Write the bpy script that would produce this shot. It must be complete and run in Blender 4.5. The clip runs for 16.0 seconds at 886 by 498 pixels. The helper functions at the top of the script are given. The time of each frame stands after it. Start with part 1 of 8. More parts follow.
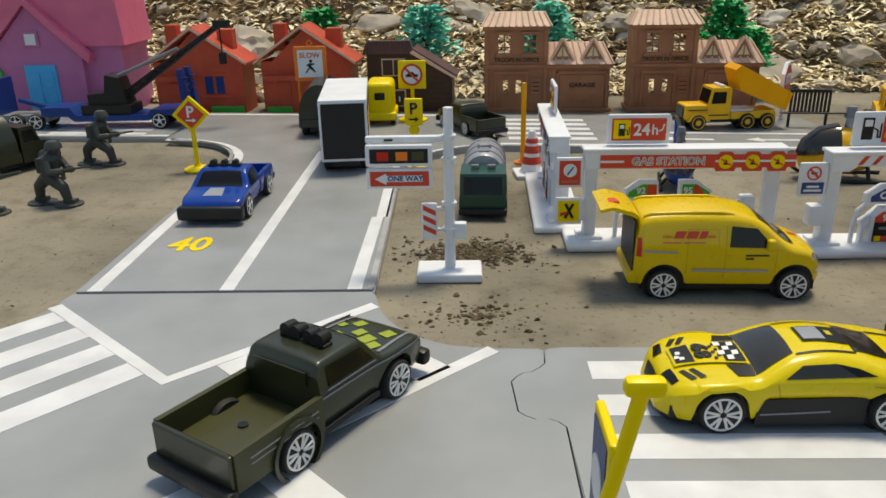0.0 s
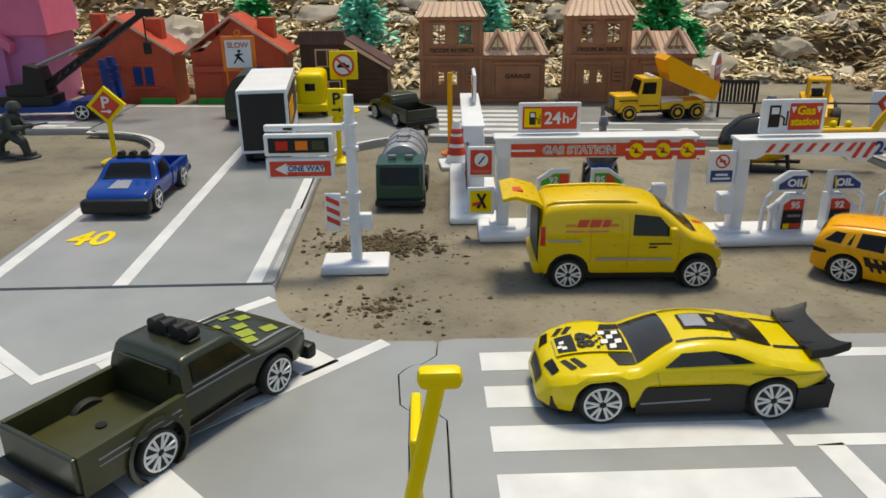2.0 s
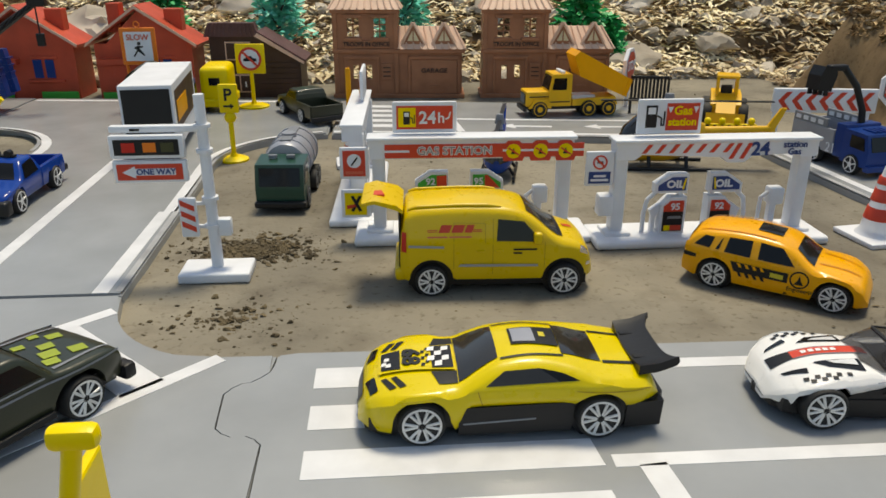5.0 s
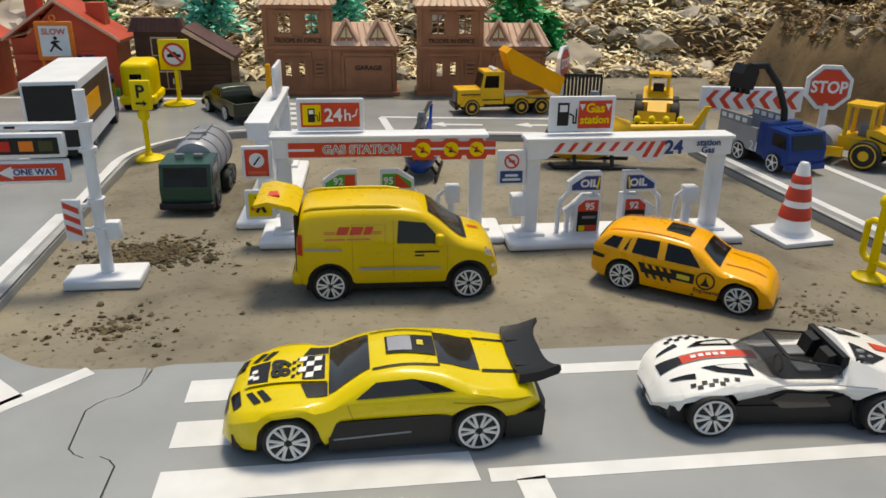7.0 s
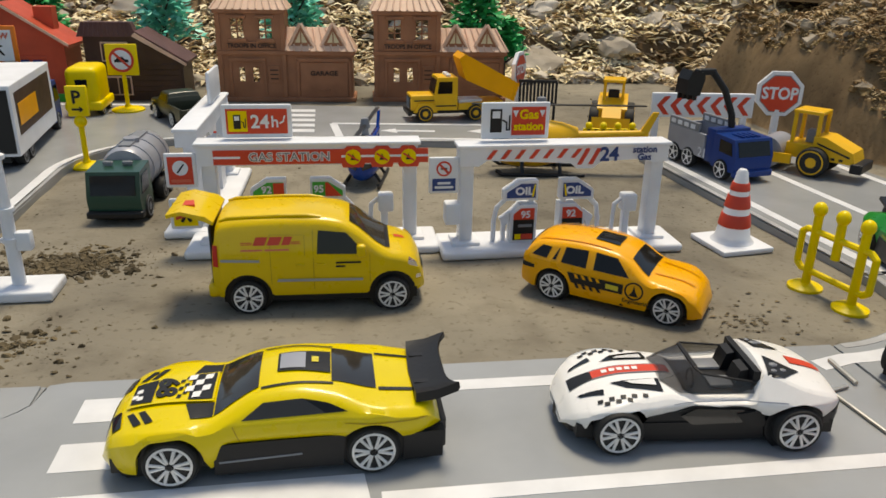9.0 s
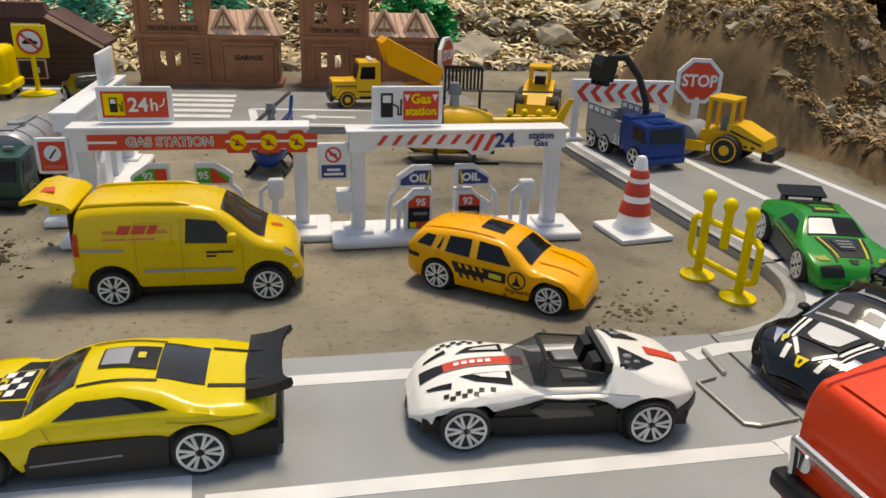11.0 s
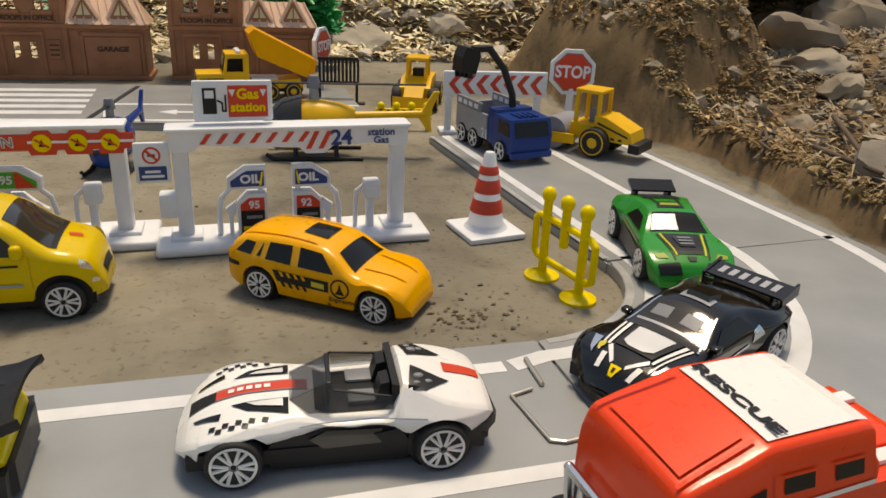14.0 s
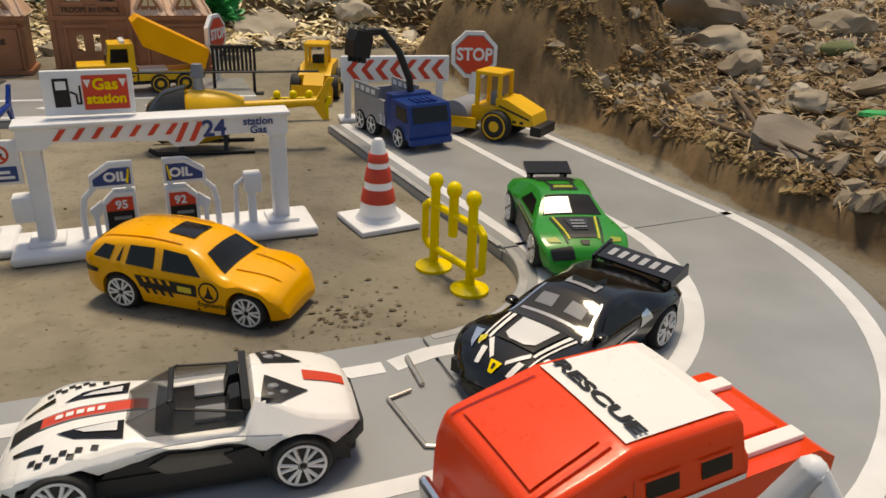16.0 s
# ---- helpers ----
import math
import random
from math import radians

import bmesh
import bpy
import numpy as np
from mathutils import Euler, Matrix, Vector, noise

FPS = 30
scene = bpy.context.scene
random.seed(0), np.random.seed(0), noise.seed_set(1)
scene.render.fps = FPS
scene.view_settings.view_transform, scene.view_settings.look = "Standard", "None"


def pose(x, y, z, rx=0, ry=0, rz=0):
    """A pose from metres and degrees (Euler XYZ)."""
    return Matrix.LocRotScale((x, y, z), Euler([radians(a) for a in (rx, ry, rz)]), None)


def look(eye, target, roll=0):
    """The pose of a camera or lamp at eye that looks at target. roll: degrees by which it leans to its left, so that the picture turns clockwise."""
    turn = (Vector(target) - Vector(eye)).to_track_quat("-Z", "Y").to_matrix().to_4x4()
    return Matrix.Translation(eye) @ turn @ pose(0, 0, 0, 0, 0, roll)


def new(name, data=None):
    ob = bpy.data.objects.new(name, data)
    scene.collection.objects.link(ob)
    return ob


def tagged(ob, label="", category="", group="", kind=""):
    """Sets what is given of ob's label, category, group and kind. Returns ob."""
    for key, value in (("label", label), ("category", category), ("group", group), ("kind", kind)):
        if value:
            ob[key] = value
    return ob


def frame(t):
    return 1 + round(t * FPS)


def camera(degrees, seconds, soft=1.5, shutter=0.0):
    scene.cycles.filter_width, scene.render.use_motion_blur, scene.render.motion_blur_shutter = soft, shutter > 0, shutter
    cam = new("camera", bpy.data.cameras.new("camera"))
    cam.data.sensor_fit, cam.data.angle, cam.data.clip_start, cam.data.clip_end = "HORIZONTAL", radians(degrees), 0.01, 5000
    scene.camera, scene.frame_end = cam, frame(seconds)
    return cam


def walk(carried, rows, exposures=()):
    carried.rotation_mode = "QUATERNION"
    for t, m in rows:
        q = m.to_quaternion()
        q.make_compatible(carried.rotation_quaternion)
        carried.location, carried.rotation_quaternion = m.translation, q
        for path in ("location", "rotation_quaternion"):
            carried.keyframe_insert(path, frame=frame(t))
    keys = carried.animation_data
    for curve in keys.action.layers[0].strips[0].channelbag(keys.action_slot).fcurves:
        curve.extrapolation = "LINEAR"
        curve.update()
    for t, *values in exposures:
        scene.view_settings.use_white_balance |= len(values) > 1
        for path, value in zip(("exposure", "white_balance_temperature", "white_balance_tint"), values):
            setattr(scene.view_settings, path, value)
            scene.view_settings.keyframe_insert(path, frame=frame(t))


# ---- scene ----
cam = camera(60.47, 16.0, soft=1.6)
PATH = [
    (0, 6.45, 8.02, 10.777, 1.575, -20.766, 1.152),
    (0.5, 7.013, 8.196, 10.79, 0.82, -20.9, 1.182),
    (1, 7.283, 8.264, 10.711, 0.359, -21.114, 0.84),
    (1.5, 7.919, 8.293, 10.467, -0.536, -21.333, 0.557),
    (2, 8.509, 8.489, 10.436, -1.261, -21.221, 0.718),
    (2.5, 8.994, 8.669, 10.496, -2.188, -21.429, 0.448),
    (3, 9.4, 8.805, 10.622, -2.509, -21.542, 0.324),
    (3.5, 10.237, 8.98, 10.449, -2.601, -21.405, 0),
    (5.8, 12.674, 9.78, 10.519, -5.706, -22.043, -0.689),
    (6, 12.97, 9.884, 10.363, -5.941, -21.934, -1.062),
    (6.5, 13.41, 9.989, 10.217, -6.645, -21.941, -1.068),
    (7, 13.812, 10.117, 10.277, -7.366, -21.953, -0.733),
    (7.5, 14.221, 10.202, 10.384, -7.79, -21.875, -0.966),
    (8, 14.666, 10.231, 10.232, -8.027, -21.774, -0.99),
    (8.5, 15.228, 10.377, 10.161, -8.189, -21.654, -1.045),
    (9, 15.679, 10.538, 10.178, -8.731, -21.496, -1.021),
    (9.5, 16.447, 10.65, 10.109, -9.556, -21.711, -1.041),
    (9.7, 16.746, 10.739, 10.146, -9.841, -21.54, -1.195),
    (11.8, 19.307, 10.865, 9.856, -12.78, -22.608, -2.06),
    (12, 19.582, 10.945, 9.86, -13.146, -22.553, -2.095),
    (12.5, 20, 10.968, 9.759, -13.868, -22.647, -2.246),
    (13, 20.623, 11.183, 9.789, -15.08, -22.461, -2.266),
    (13.5, 21.184, 11.377, 9.962, -16.093, -22.465, -2.121),
    (14, 21.56, 11.561, 9.886, -17.173, -22.739, -2.63),
    (14.5, 21.962, 11.739, 9.744, -18.417, -22.808, -2.692),
    (15, 22.587, 11.941, 9.632, -19.799, -23.108, -2.155),
    (15.5, 23.115, 12.148, 9.623, -21.558, -23.181, -1.789),
    (16, 23.291, 12.2, 9.538, -22.493, -23.356, -2.107),
]
EXPOSURES = [(0.0, 0.39, 7700, 4), (9.0, 0.44, 7900, 7), (16.0, 0.32, 8800, 10)]
SKY, SUN = 0.118, 2.45
U = 0.01  # the plan below is in centimetres

def spot(x, y, z=0, rx=0, ry=0, rz=0):
    return pose(x * U, y * U, z * U, rx, ry, rz)

walk(cam, [(t, spot(x, y, z, 90 + pitch, 0, yaw) @ pose(0, 0, 0, 0, 0, -lean)) for t, x, y, z, yaw, pitch, lean in PATH], EXPOSURES)

# ---- light ----
world = bpy.data.worlds.new("sky")
scene.world = world
world.use_nodes = True
wn = world.node_tree
sky = wn.nodes.new("ShaderNodeTexSky")
sky.sky_type = "NISHITA"
sky.sun_disc = False
sky.sun_elevation = radians(73)
sky.sun_rotation = radians(24)
wn.links.new(sky.outputs[0], wn.nodes["Background"].inputs[0])
wn.nodes["Background"].inputs[1].default_value = SKY
sun = new("sun", bpy.data.lights.new("sun", "SUN"))
sun.data.energy, sun.data.angle, sun.data.color = SUN, radians(14), (1.0, 0.94, 0.84)
sun.matrix_world = look((0.54, 1.07, 2.6), (0.2, 0.35, 0))

# ---- materials ----
def material(name, color, rough=0.5, metal=0.0, vary=0.12, scale=40, bump=0.0, bscale=300, color2=None, coat=0.0, spec=0.5, alpha=1.0, trans=0.0):
    """Procedural surface: two scales of noise on the colour and the roughness, fine relief."""
    m = bpy.data.materials.new(name)
    m.use_nodes = True
    nt = m.node_tree
    b = nt.nodes["Principled BSDF"]
    co = nt.nodes.new("ShaderNodeTexCoord")
    n1 = nt.nodes.new("ShaderNodeTexNoise")
    n1.inputs["Scale"].default_value = scale
    n1.inputs["Detail"].default_value = 8
    nt.links.new(co.outputs["Object"], n1.inputs["Vector"])
    ramp = nt.nodes.new("ShaderNodeValToRGB")
    c2 = color2 or [c * (1 - vary * 1.6) for c in color]
    ramp.color_ramp.elements[0].position, ramp.color_ramp.elements[1].position = 0.34, 0.66
    ramp.color_ramp.elements[0].color = (*c2, 1)
    ramp.color_ramp.elements[1].color = (*[min(1, c * (1 + vary * 0.5)) for c in color], 1)
    nt.links.new(n1.outputs["Fac"], ramp.inputs[0])
    nt.links.new(ramp.outputs[0], b.inputs["Base Color"])
    mr = nt.nodes.new("ShaderNodeMapRange")
    mr.inputs[3].default_value, mr.inputs[4].default_value = rough * 0.85, min(1, rough * 1.2)
    n2 = nt.nodes.new("ShaderNodeTexNoise")
    n2.inputs["Scale"].default_value = scale * 6
    n2.inputs["Detail"].default_value = 5
    nt.links.new(co.outputs["Object"], n2.inputs["Vector"])
    nt.links.new(n2.outputs["Fac"], mr.inputs[0])
    nt.links.new(mr.outputs[0], b.inputs["Roughness"])
    b.inputs["Metallic"].default_value = metal
    b.inputs["Specular IOR Level"].default_value = spec
    b.inputs["Coat Weight"].default_value = coat
    b.inputs["Coat Roughness"].default_value = 0.08
    b.inputs["Alpha"].default_value = alpha
    if trans:
        b.inputs["Transmission Weight"].default_value = trans
    if bump:
        n3 = nt.nodes.new("ShaderNodeTexNoise")
        n3.inputs["Scale"].default_value = bscale
        n3.inputs["Detail"].default_value = 6
        nt.links.new(co.outputs["Object"], n3.inputs["Vector"])
        bn = nt.nodes.new("ShaderNodeBump")
        bn.inputs["Strength"].default_value = bump
        bn.inputs["Distance"].default_value = 0.001
        nt.links.new(n3.outputs["Fac"], bn.inputs["Height"])
        nt.links.new(bn.outputs[0], b.inputs["Normal"])
    return m

def plastic(name, color, rough=0.38, vary=0.06):
    return material(name, color, rough, vary=vary, scale=60, spec=0.3, bump=0.05, bscale=900)

def paint(name, color, rough=0.28, vary=0.05, coat=0.2):
    return material(name, color, rough, vary=vary, scale=50, coat=coat, spec=0.35, bump=0.03, bscale=1200)

M = dict(
    white=plastic("white plastic", (0.72, 0.735, 0.77), 0.42),
    whitepaint=paint("white paint", (0.8, 0.79, 0.77)),
    mark=material("road marking", (0.66, 0.665, 0.68), 0.4, vary=0.08, scale=90),
    road=material("grey road plastic", (0.29, 0.3, 0.305), 0.24, vary=0.08, scale=35, bump=0.035, bscale=260),
    kerb=material("grey plate edge", (0.36, 0.36, 0.36), 0.45, vary=0.2, scale=80),
    yellow=paint("yellow paint", (0.69, 0.53, 0.0)),
    vanyellow=paint("van yellow", (0.7, 0.47, 0.0)),
    taxi=paint("orange yellow paint", (0.85, 0.38, 0.0)),
    digger=plastic("digger yellow", (0.78, 0.43, 0.015), 0.35),
    tip=plastic("tipper orange", (0.85, 0.36, 0.0), 0.35),
    signyellow=plastic("sign yellow", (0.85, 0.62, 0.0), 0.35),
    orange=plastic("orange plastic", (0.8, 0.2, 0.02)),
    red=paint("red paint", (0.84, 0.055, 0.008)),
    signred=plastic("sign red", (0.62, 0.06, 0.03)),
    tanred=plastic("soft sign red", (0.66, 0.14, 0.08)),
    house=plastic("brown house plastic", (0.36, 0.15, 0.075), 0.45, 0.15),
    houseroof=plastic("pale brown roof plastic", (0.68, 0.46, 0.34), 0.5, 0.12),
    redhouse=plastic("red house plastic", (0.52, 0.075, 0.035), 0.45, 0.12),
    pink=plastic("pink plastic", (0.72, 0.16, 0.28), 0.4),
    mauve=plastic("mauve plastic", (0.5, 0.16, 0.34), 0.45),
    darkhouse=plastic("dark brown plastic", (0.06, 0.03, 0.022), 0.45, 0.2),
    darkroof=plastic("purple brown roof", (0.12, 0.06, 0.06), 0.5, 0.2),
    blue=paint("blue paint", (0.002, 0.04, 0.26), 0.18, coat=0.0),
    truckblue=plastic("truck blue", (0.004, 0.036, 0.19), 0.3),
    skyblue=plastic("sky blue plastic", (0.05, 0.4, 0.75)),
    green=paint("bright green paint", (0.003, 0.24, 0.022)),
    toygreen=plastic("toy green", (0.05, 0.4, 0.05)),
    olive=material("olive paint", (0.02, 0.024, 0.009), 0.33, vary=0.15, scale=40, coat=0.2, bump=0.04, bscale=900),
    bed=material("olive truck bed", (0.045, 0.046, 0.008), 0.45, vary=0.2, scale=40),
    tanker=paint("dark green paint", (0.012, 0.055, 0.035), 0.32),
    camo=plastic("camouflage green", (0.3, 0.36, 0.04), 0.35),
    black=plastic("black plastic", (0.012, 0.012, 0.013), 0.4),
    blackgloss=paint("black gloss paint", (0.003, 0.003, 0.003), 0.1, coat=0.5),
    tyre=material("tyre rubber", (0.012, 0.012, 0.012), 0.7, vary=0.2, scale=120, bump=0.1),
    rim=material("silver rim", (0.75, 0.75, 0.74), 0.3, metal=0.25, vary=0.1),
    chrome=material("chrome", (0.75, 0.76, 0.78), 0.16, metal=1.0, vary=0.05),
    grey=plastic("grey plastic", (0.2, 0.21, 0.23), 0.4),
    silver=material("silver grey plastic", (0.33, 0.34, 0.38), 0.35, metal=0.2),
    glass=material("dark tinted window", (0.008, 0.008, 0.008), 0.12, vary=0.1, spec=0.3),
    smoke=material("smoked clear window", (0.03, 0.027, 0.022), 0.09, vary=0.3, coat=0.2),
    tint=material("brown tinted clear plastic", (0.035, 0.028, 0.02), 0.07, vary=0.1, coat=0.4, alpha=0.45),
    seam=paint("panel gap in yellow paint", (0.42, 0.27, 0.0)),
    amber=paint("dull yellow decal", (0.6, 0.5, 0.04)),
    soldier=plastic("grey green figure plastic", (0.05, 0.055, 0.05), 0.4),
    lampred=plastic("lamp red", (0.55, 0.03, 0.02), 0.2),
    navy=plastic("navy label", (0.03, 0.06, 0.2), 0.4),
    leafgreen=material("plastic leaf green", (0.015, 0.45, 0.13), 0.45, vary=0.2, scale=60, color2=(0.01, 0.28, 0.08)),
    leafteal=material("pale teal plastic leaf", (0.2, 0.66, 0.52), 0.45, vary=0.2, scale=60, color2=(0.06, 0.5, 0.36)),
    trunk=material("dark brown trunk", (0.05, 0.03, 0.02), 0.7),
    wire=material("dull steel wire", (0.55, 0.53, 0.48), 0.35, metal=0.8),
    stone=material("grey brown stone", (0.5, 0.44, 0.36), 0.9, vary=0.5, scale=30, color2=(0.2, 0.165, 0.12), bump=0.8, bscale=160),
    stonelight=material("pale stone", (0.56, 0.5, 0.42), 0.85, vary=0.3, scale=40, color2=(0.25, 0.21, 0.17), bump=0.6, bscale=200),
    bankstone=material("brown bank stone", (0.33, 0.275, 0.205), 0.92, vary=0.5, scale=30, color2=(0.13, 0.1, 0.07), bump=0.8, bscale=160),
    slab=material("flat grey slab", (0.24, 0.2, 0.16), 0.9, vary=0.3, scale=25, bump=0.6, bscale=200),
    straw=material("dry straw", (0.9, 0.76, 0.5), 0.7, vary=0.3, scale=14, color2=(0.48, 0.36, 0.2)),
    # darker copy of the straw, with the bank's shade put into its colour
    shadestraw=material("shaded straw", (0.5, 0.39, 0.24), 0.85, vary=0.4, scale=14, color2=(0.22, 0.16, 0.09)),
    litter=material("dry leaf litter", (0.44, 0.3, 0.15), 0.85, vary=0.5, scale=12, color2=(0.11, 0.07, 0.04)),
    crumb=material("soil crumbs", (0.135, 0.1, 0.052), 0.95, vary=0.4, scale=60),
    moss=material("dry moss", (0.25, 0.18, 0.085), 0.95, vary=0.6, scale=30, color2=(0.15, 0.075, 0.022), bump=0.8, bscale=200),
    greenstone=material("dull green stone", (0.13, 0.16, 0.06), 0.8, vary=0.25, scale=40, bump=0.3),
    twig=material("twig", (0.12, 0.08, 0.05), 0.85, vary=0.3),
)

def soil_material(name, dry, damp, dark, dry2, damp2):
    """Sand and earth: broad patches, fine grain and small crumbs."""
    m = bpy.data.materials.new(name)
    m.use_nodes = True
    nt = m.node_tree
    b = nt.nodes["Principled BSDF"]
    b.inputs["Roughness"].default_value = 0.9
    b.inputs["Specular IOR Level"].default_value = 0.25
    co = nt.nodes.new("ShaderNodeTexCoord")
    def noise_node(scale, detail):
        n = nt.nodes.new("ShaderNodeTexNoise")
        n.inputs["Scale"].default_value, n.inputs["Detail"].default_value = scale, detail
        nt.links.new(co.outputs["Object"], n.inputs["Vector"])
        return n
    big, mid, fine = noise_node(9, 6), noise_node(60, 8), noise_node(420, 4)
    r1 = nt.nodes.new("ShaderNodeValToRGB")
    r1.color_ramp.elements[0].position, r1.color_ramp.elements[1].position = 0.36, 0.62
    r1.color_ramp.elements[0].color, r1.color_ramp.elements[1].color = (*damp, 1), (*dry, 1)
    nt.links.new(big.outputs["Fac"], r1.inputs[0])
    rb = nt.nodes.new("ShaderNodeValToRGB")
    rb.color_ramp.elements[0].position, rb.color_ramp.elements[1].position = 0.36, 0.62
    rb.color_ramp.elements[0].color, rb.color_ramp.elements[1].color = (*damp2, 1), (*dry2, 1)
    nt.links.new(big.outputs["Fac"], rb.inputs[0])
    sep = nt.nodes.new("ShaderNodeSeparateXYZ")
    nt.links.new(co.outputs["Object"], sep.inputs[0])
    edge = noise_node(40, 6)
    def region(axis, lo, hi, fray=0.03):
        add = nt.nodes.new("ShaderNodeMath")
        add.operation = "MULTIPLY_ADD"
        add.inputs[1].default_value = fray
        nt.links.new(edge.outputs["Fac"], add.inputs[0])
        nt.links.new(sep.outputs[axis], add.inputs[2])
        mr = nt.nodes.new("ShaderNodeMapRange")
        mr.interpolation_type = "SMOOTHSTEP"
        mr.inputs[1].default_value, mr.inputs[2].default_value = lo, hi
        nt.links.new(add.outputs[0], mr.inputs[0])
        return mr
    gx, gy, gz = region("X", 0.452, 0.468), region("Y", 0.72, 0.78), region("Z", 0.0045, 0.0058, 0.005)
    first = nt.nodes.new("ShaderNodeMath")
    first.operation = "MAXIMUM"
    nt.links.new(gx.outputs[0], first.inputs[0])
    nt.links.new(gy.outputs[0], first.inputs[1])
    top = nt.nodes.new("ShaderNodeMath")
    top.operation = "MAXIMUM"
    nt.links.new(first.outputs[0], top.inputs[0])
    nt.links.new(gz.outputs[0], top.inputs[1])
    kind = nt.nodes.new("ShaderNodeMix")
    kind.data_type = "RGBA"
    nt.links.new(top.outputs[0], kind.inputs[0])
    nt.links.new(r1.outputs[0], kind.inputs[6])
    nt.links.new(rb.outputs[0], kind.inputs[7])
    r2 = nt.nodes.new("ShaderNodeValToRGB")
    r2.color_ramp.elements[0].position, r2.color_ramp.elements[1].position = 0.3, 0.5
    r2.color_ramp.elements[0].color, r2.color_ramp.elements[1].color = (0.55, 0.52, 0.5, 1), (1, 1, 1, 1)
    nt.links.new(mid.outputs["Fac"], r2.inputs[0])
    mix = nt.nodes.new("ShaderNodeMix")
    mix.data_type, mix.blend_type = "RGBA", "MULTIPLY"
    mix.inputs[0].default_value = 0.6
    nt.links.new(kind.outputs[2], mix.inputs[6])
    nt.links.new(r2.outputs[0], mix.inputs[7])
    r3 = nt.nodes.new("ShaderNodeValToRGB")
    r3.color_ramp.elements[0].position, r3.color_ramp.elements[1].position = 0.3, 0.42
    r3.color_ramp.elements[0].color, r3.color_ramp.elements[1].color = (*dark, 1), (1, 1, 1, 1)
    nt.links.new(fine.outputs["Fac"], r3.inputs[0])
    mix2 = nt.nodes.new("ShaderNodeMix")
    mix2.data_type, mix2.blend_type = "RGBA", "MULTIPLY"
    mix2.inputs[0].default_value = 0.55
    nt.links.new(mix.outputs[2], mix2.inputs[6])
    nt.links.new(r3.outputs[0], mix2.inputs[7])
    nt.links.new(mix2.outputs[2], b.inputs["Base Color"])
    bn = nt.nodes.new("ShaderNodeBump")
    bn.inputs["Strength"].default_value, bn.inputs["Distance"].default_value = 0.45, 0.0012
    nt.links.new(mid.outputs["Fac"], bn.inputs["Height"])
    bn2 = nt.nodes.new("ShaderNodeBump")
    bn2.inputs["Strength"].default_value, bn2.inputs["Distance"].default_value = 0.4, 0.0005
    nt.links.new(fine.outputs["Fac"], bn2.inputs["Height"])
    nt.links.new(bn.outputs[0], bn2.inputs["Normal"])
    nt.links.new(bn2.outputs[0], b.inputs["Normal"])
    return m

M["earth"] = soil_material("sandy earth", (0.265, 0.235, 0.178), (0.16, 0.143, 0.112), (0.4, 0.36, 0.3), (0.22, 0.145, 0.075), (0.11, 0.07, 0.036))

# ---- mesh tools ----
def part(name, bm, mat, parent=None, label="", smooth=False, m=None):
    """One mesh object from a bmesh in centimetres, under a thing or a part."""
    bmesh.ops.recalc_face_normals(bm, faces=bm.faces)
    bm.transform(Matrix.Scale(U, 4))
    me = bpy.data.meshes.new(name)
    bm.to_mesh(me)
    bm.free()
    me.materials.append(M[mat] if isinstance(mat, str) else mat)
    if smooth:
        me.polygons.foreach_set("use_smooth", [True] * len(me.polygons))
        me.set_sharp_from_angle(angle=radians(smooth if smooth is not True else 40))
    ob = new(name, me)
    if parent:
        ob.parent = parent
    if m:
        ob.matrix_local = m
    return tagged(ob, label)

def thing(name, x, y, z=0, rz=0, label="", category="", group="", size=1.0):
    ob = new(name)
    ob.empty_display_size = 0.01
    ob.matrix_world = spot(x, y, z, 0, 0, rz) @ Matrix.Scale(size, 4)
    return tagged(ob, label, category, group)

def B():
    return bmesh.new()

def bevel(bm, w, seg=2, angle=30):
    es = [e for e in bm.edges if len(e.link_faces) == 2 and e.calc_face_angle(0) > radians(angle)]
    if w > 0 and es:
        bmesh.ops.bevel(bm, geom=es, offset=w, segments=seg, affect="EDGES", profile=0.5, clamp_overlap=True)
    return bm

def box(bm, x0, x1, y0, y1, z0, z1, m=None):
    r = bmesh.ops.create_cube(bm, size=1)
    t = Matrix.Translation(((x0 + x1) / 2, (y0 + y1) / 2, (z0 + z1) / 2)) @ Matrix.Diagonal((x1 - x0, y1 - y0, z1 - z0, 1))
    bmesh.ops.transform(bm, verts=r["verts"], matrix=(m @ t) if m else t)
    return bm

def rod(bm, p, q, r, r2=None, seg=12):
    p, q = Vector(p), Vector(q)
    t = (q - p).to_track_quat("Z", "Y").to_matrix().to_4x4()
    bmesh.ops.create_cone(bm, cap_ends=True, segments=seg, radius1=r, radius2=r if r2 is None else r2, depth=(q - p).length,
                          matrix=Matrix.Translation((p + q) / 2) @ t)
    return bm

def ball(bm, c, r, seg=12, sc=(1, 1, 1)):
    bmesh.ops.create_uvsphere(bm, u_segments=seg, v_segments=max(6, seg * 2 // 3), radius=r, matrix=Matrix.Translation(c) @ Matrix.Diagonal((*sc, 1)))
    return bm

def tube(bm, pts, r, seg=8):
    for p, q in zip(pts, pts[1:]):
        rod(bm, p, q, r, seg=seg)
    for p in pts[1:-1]:
        ball(bm, p, r, seg)
    return bm

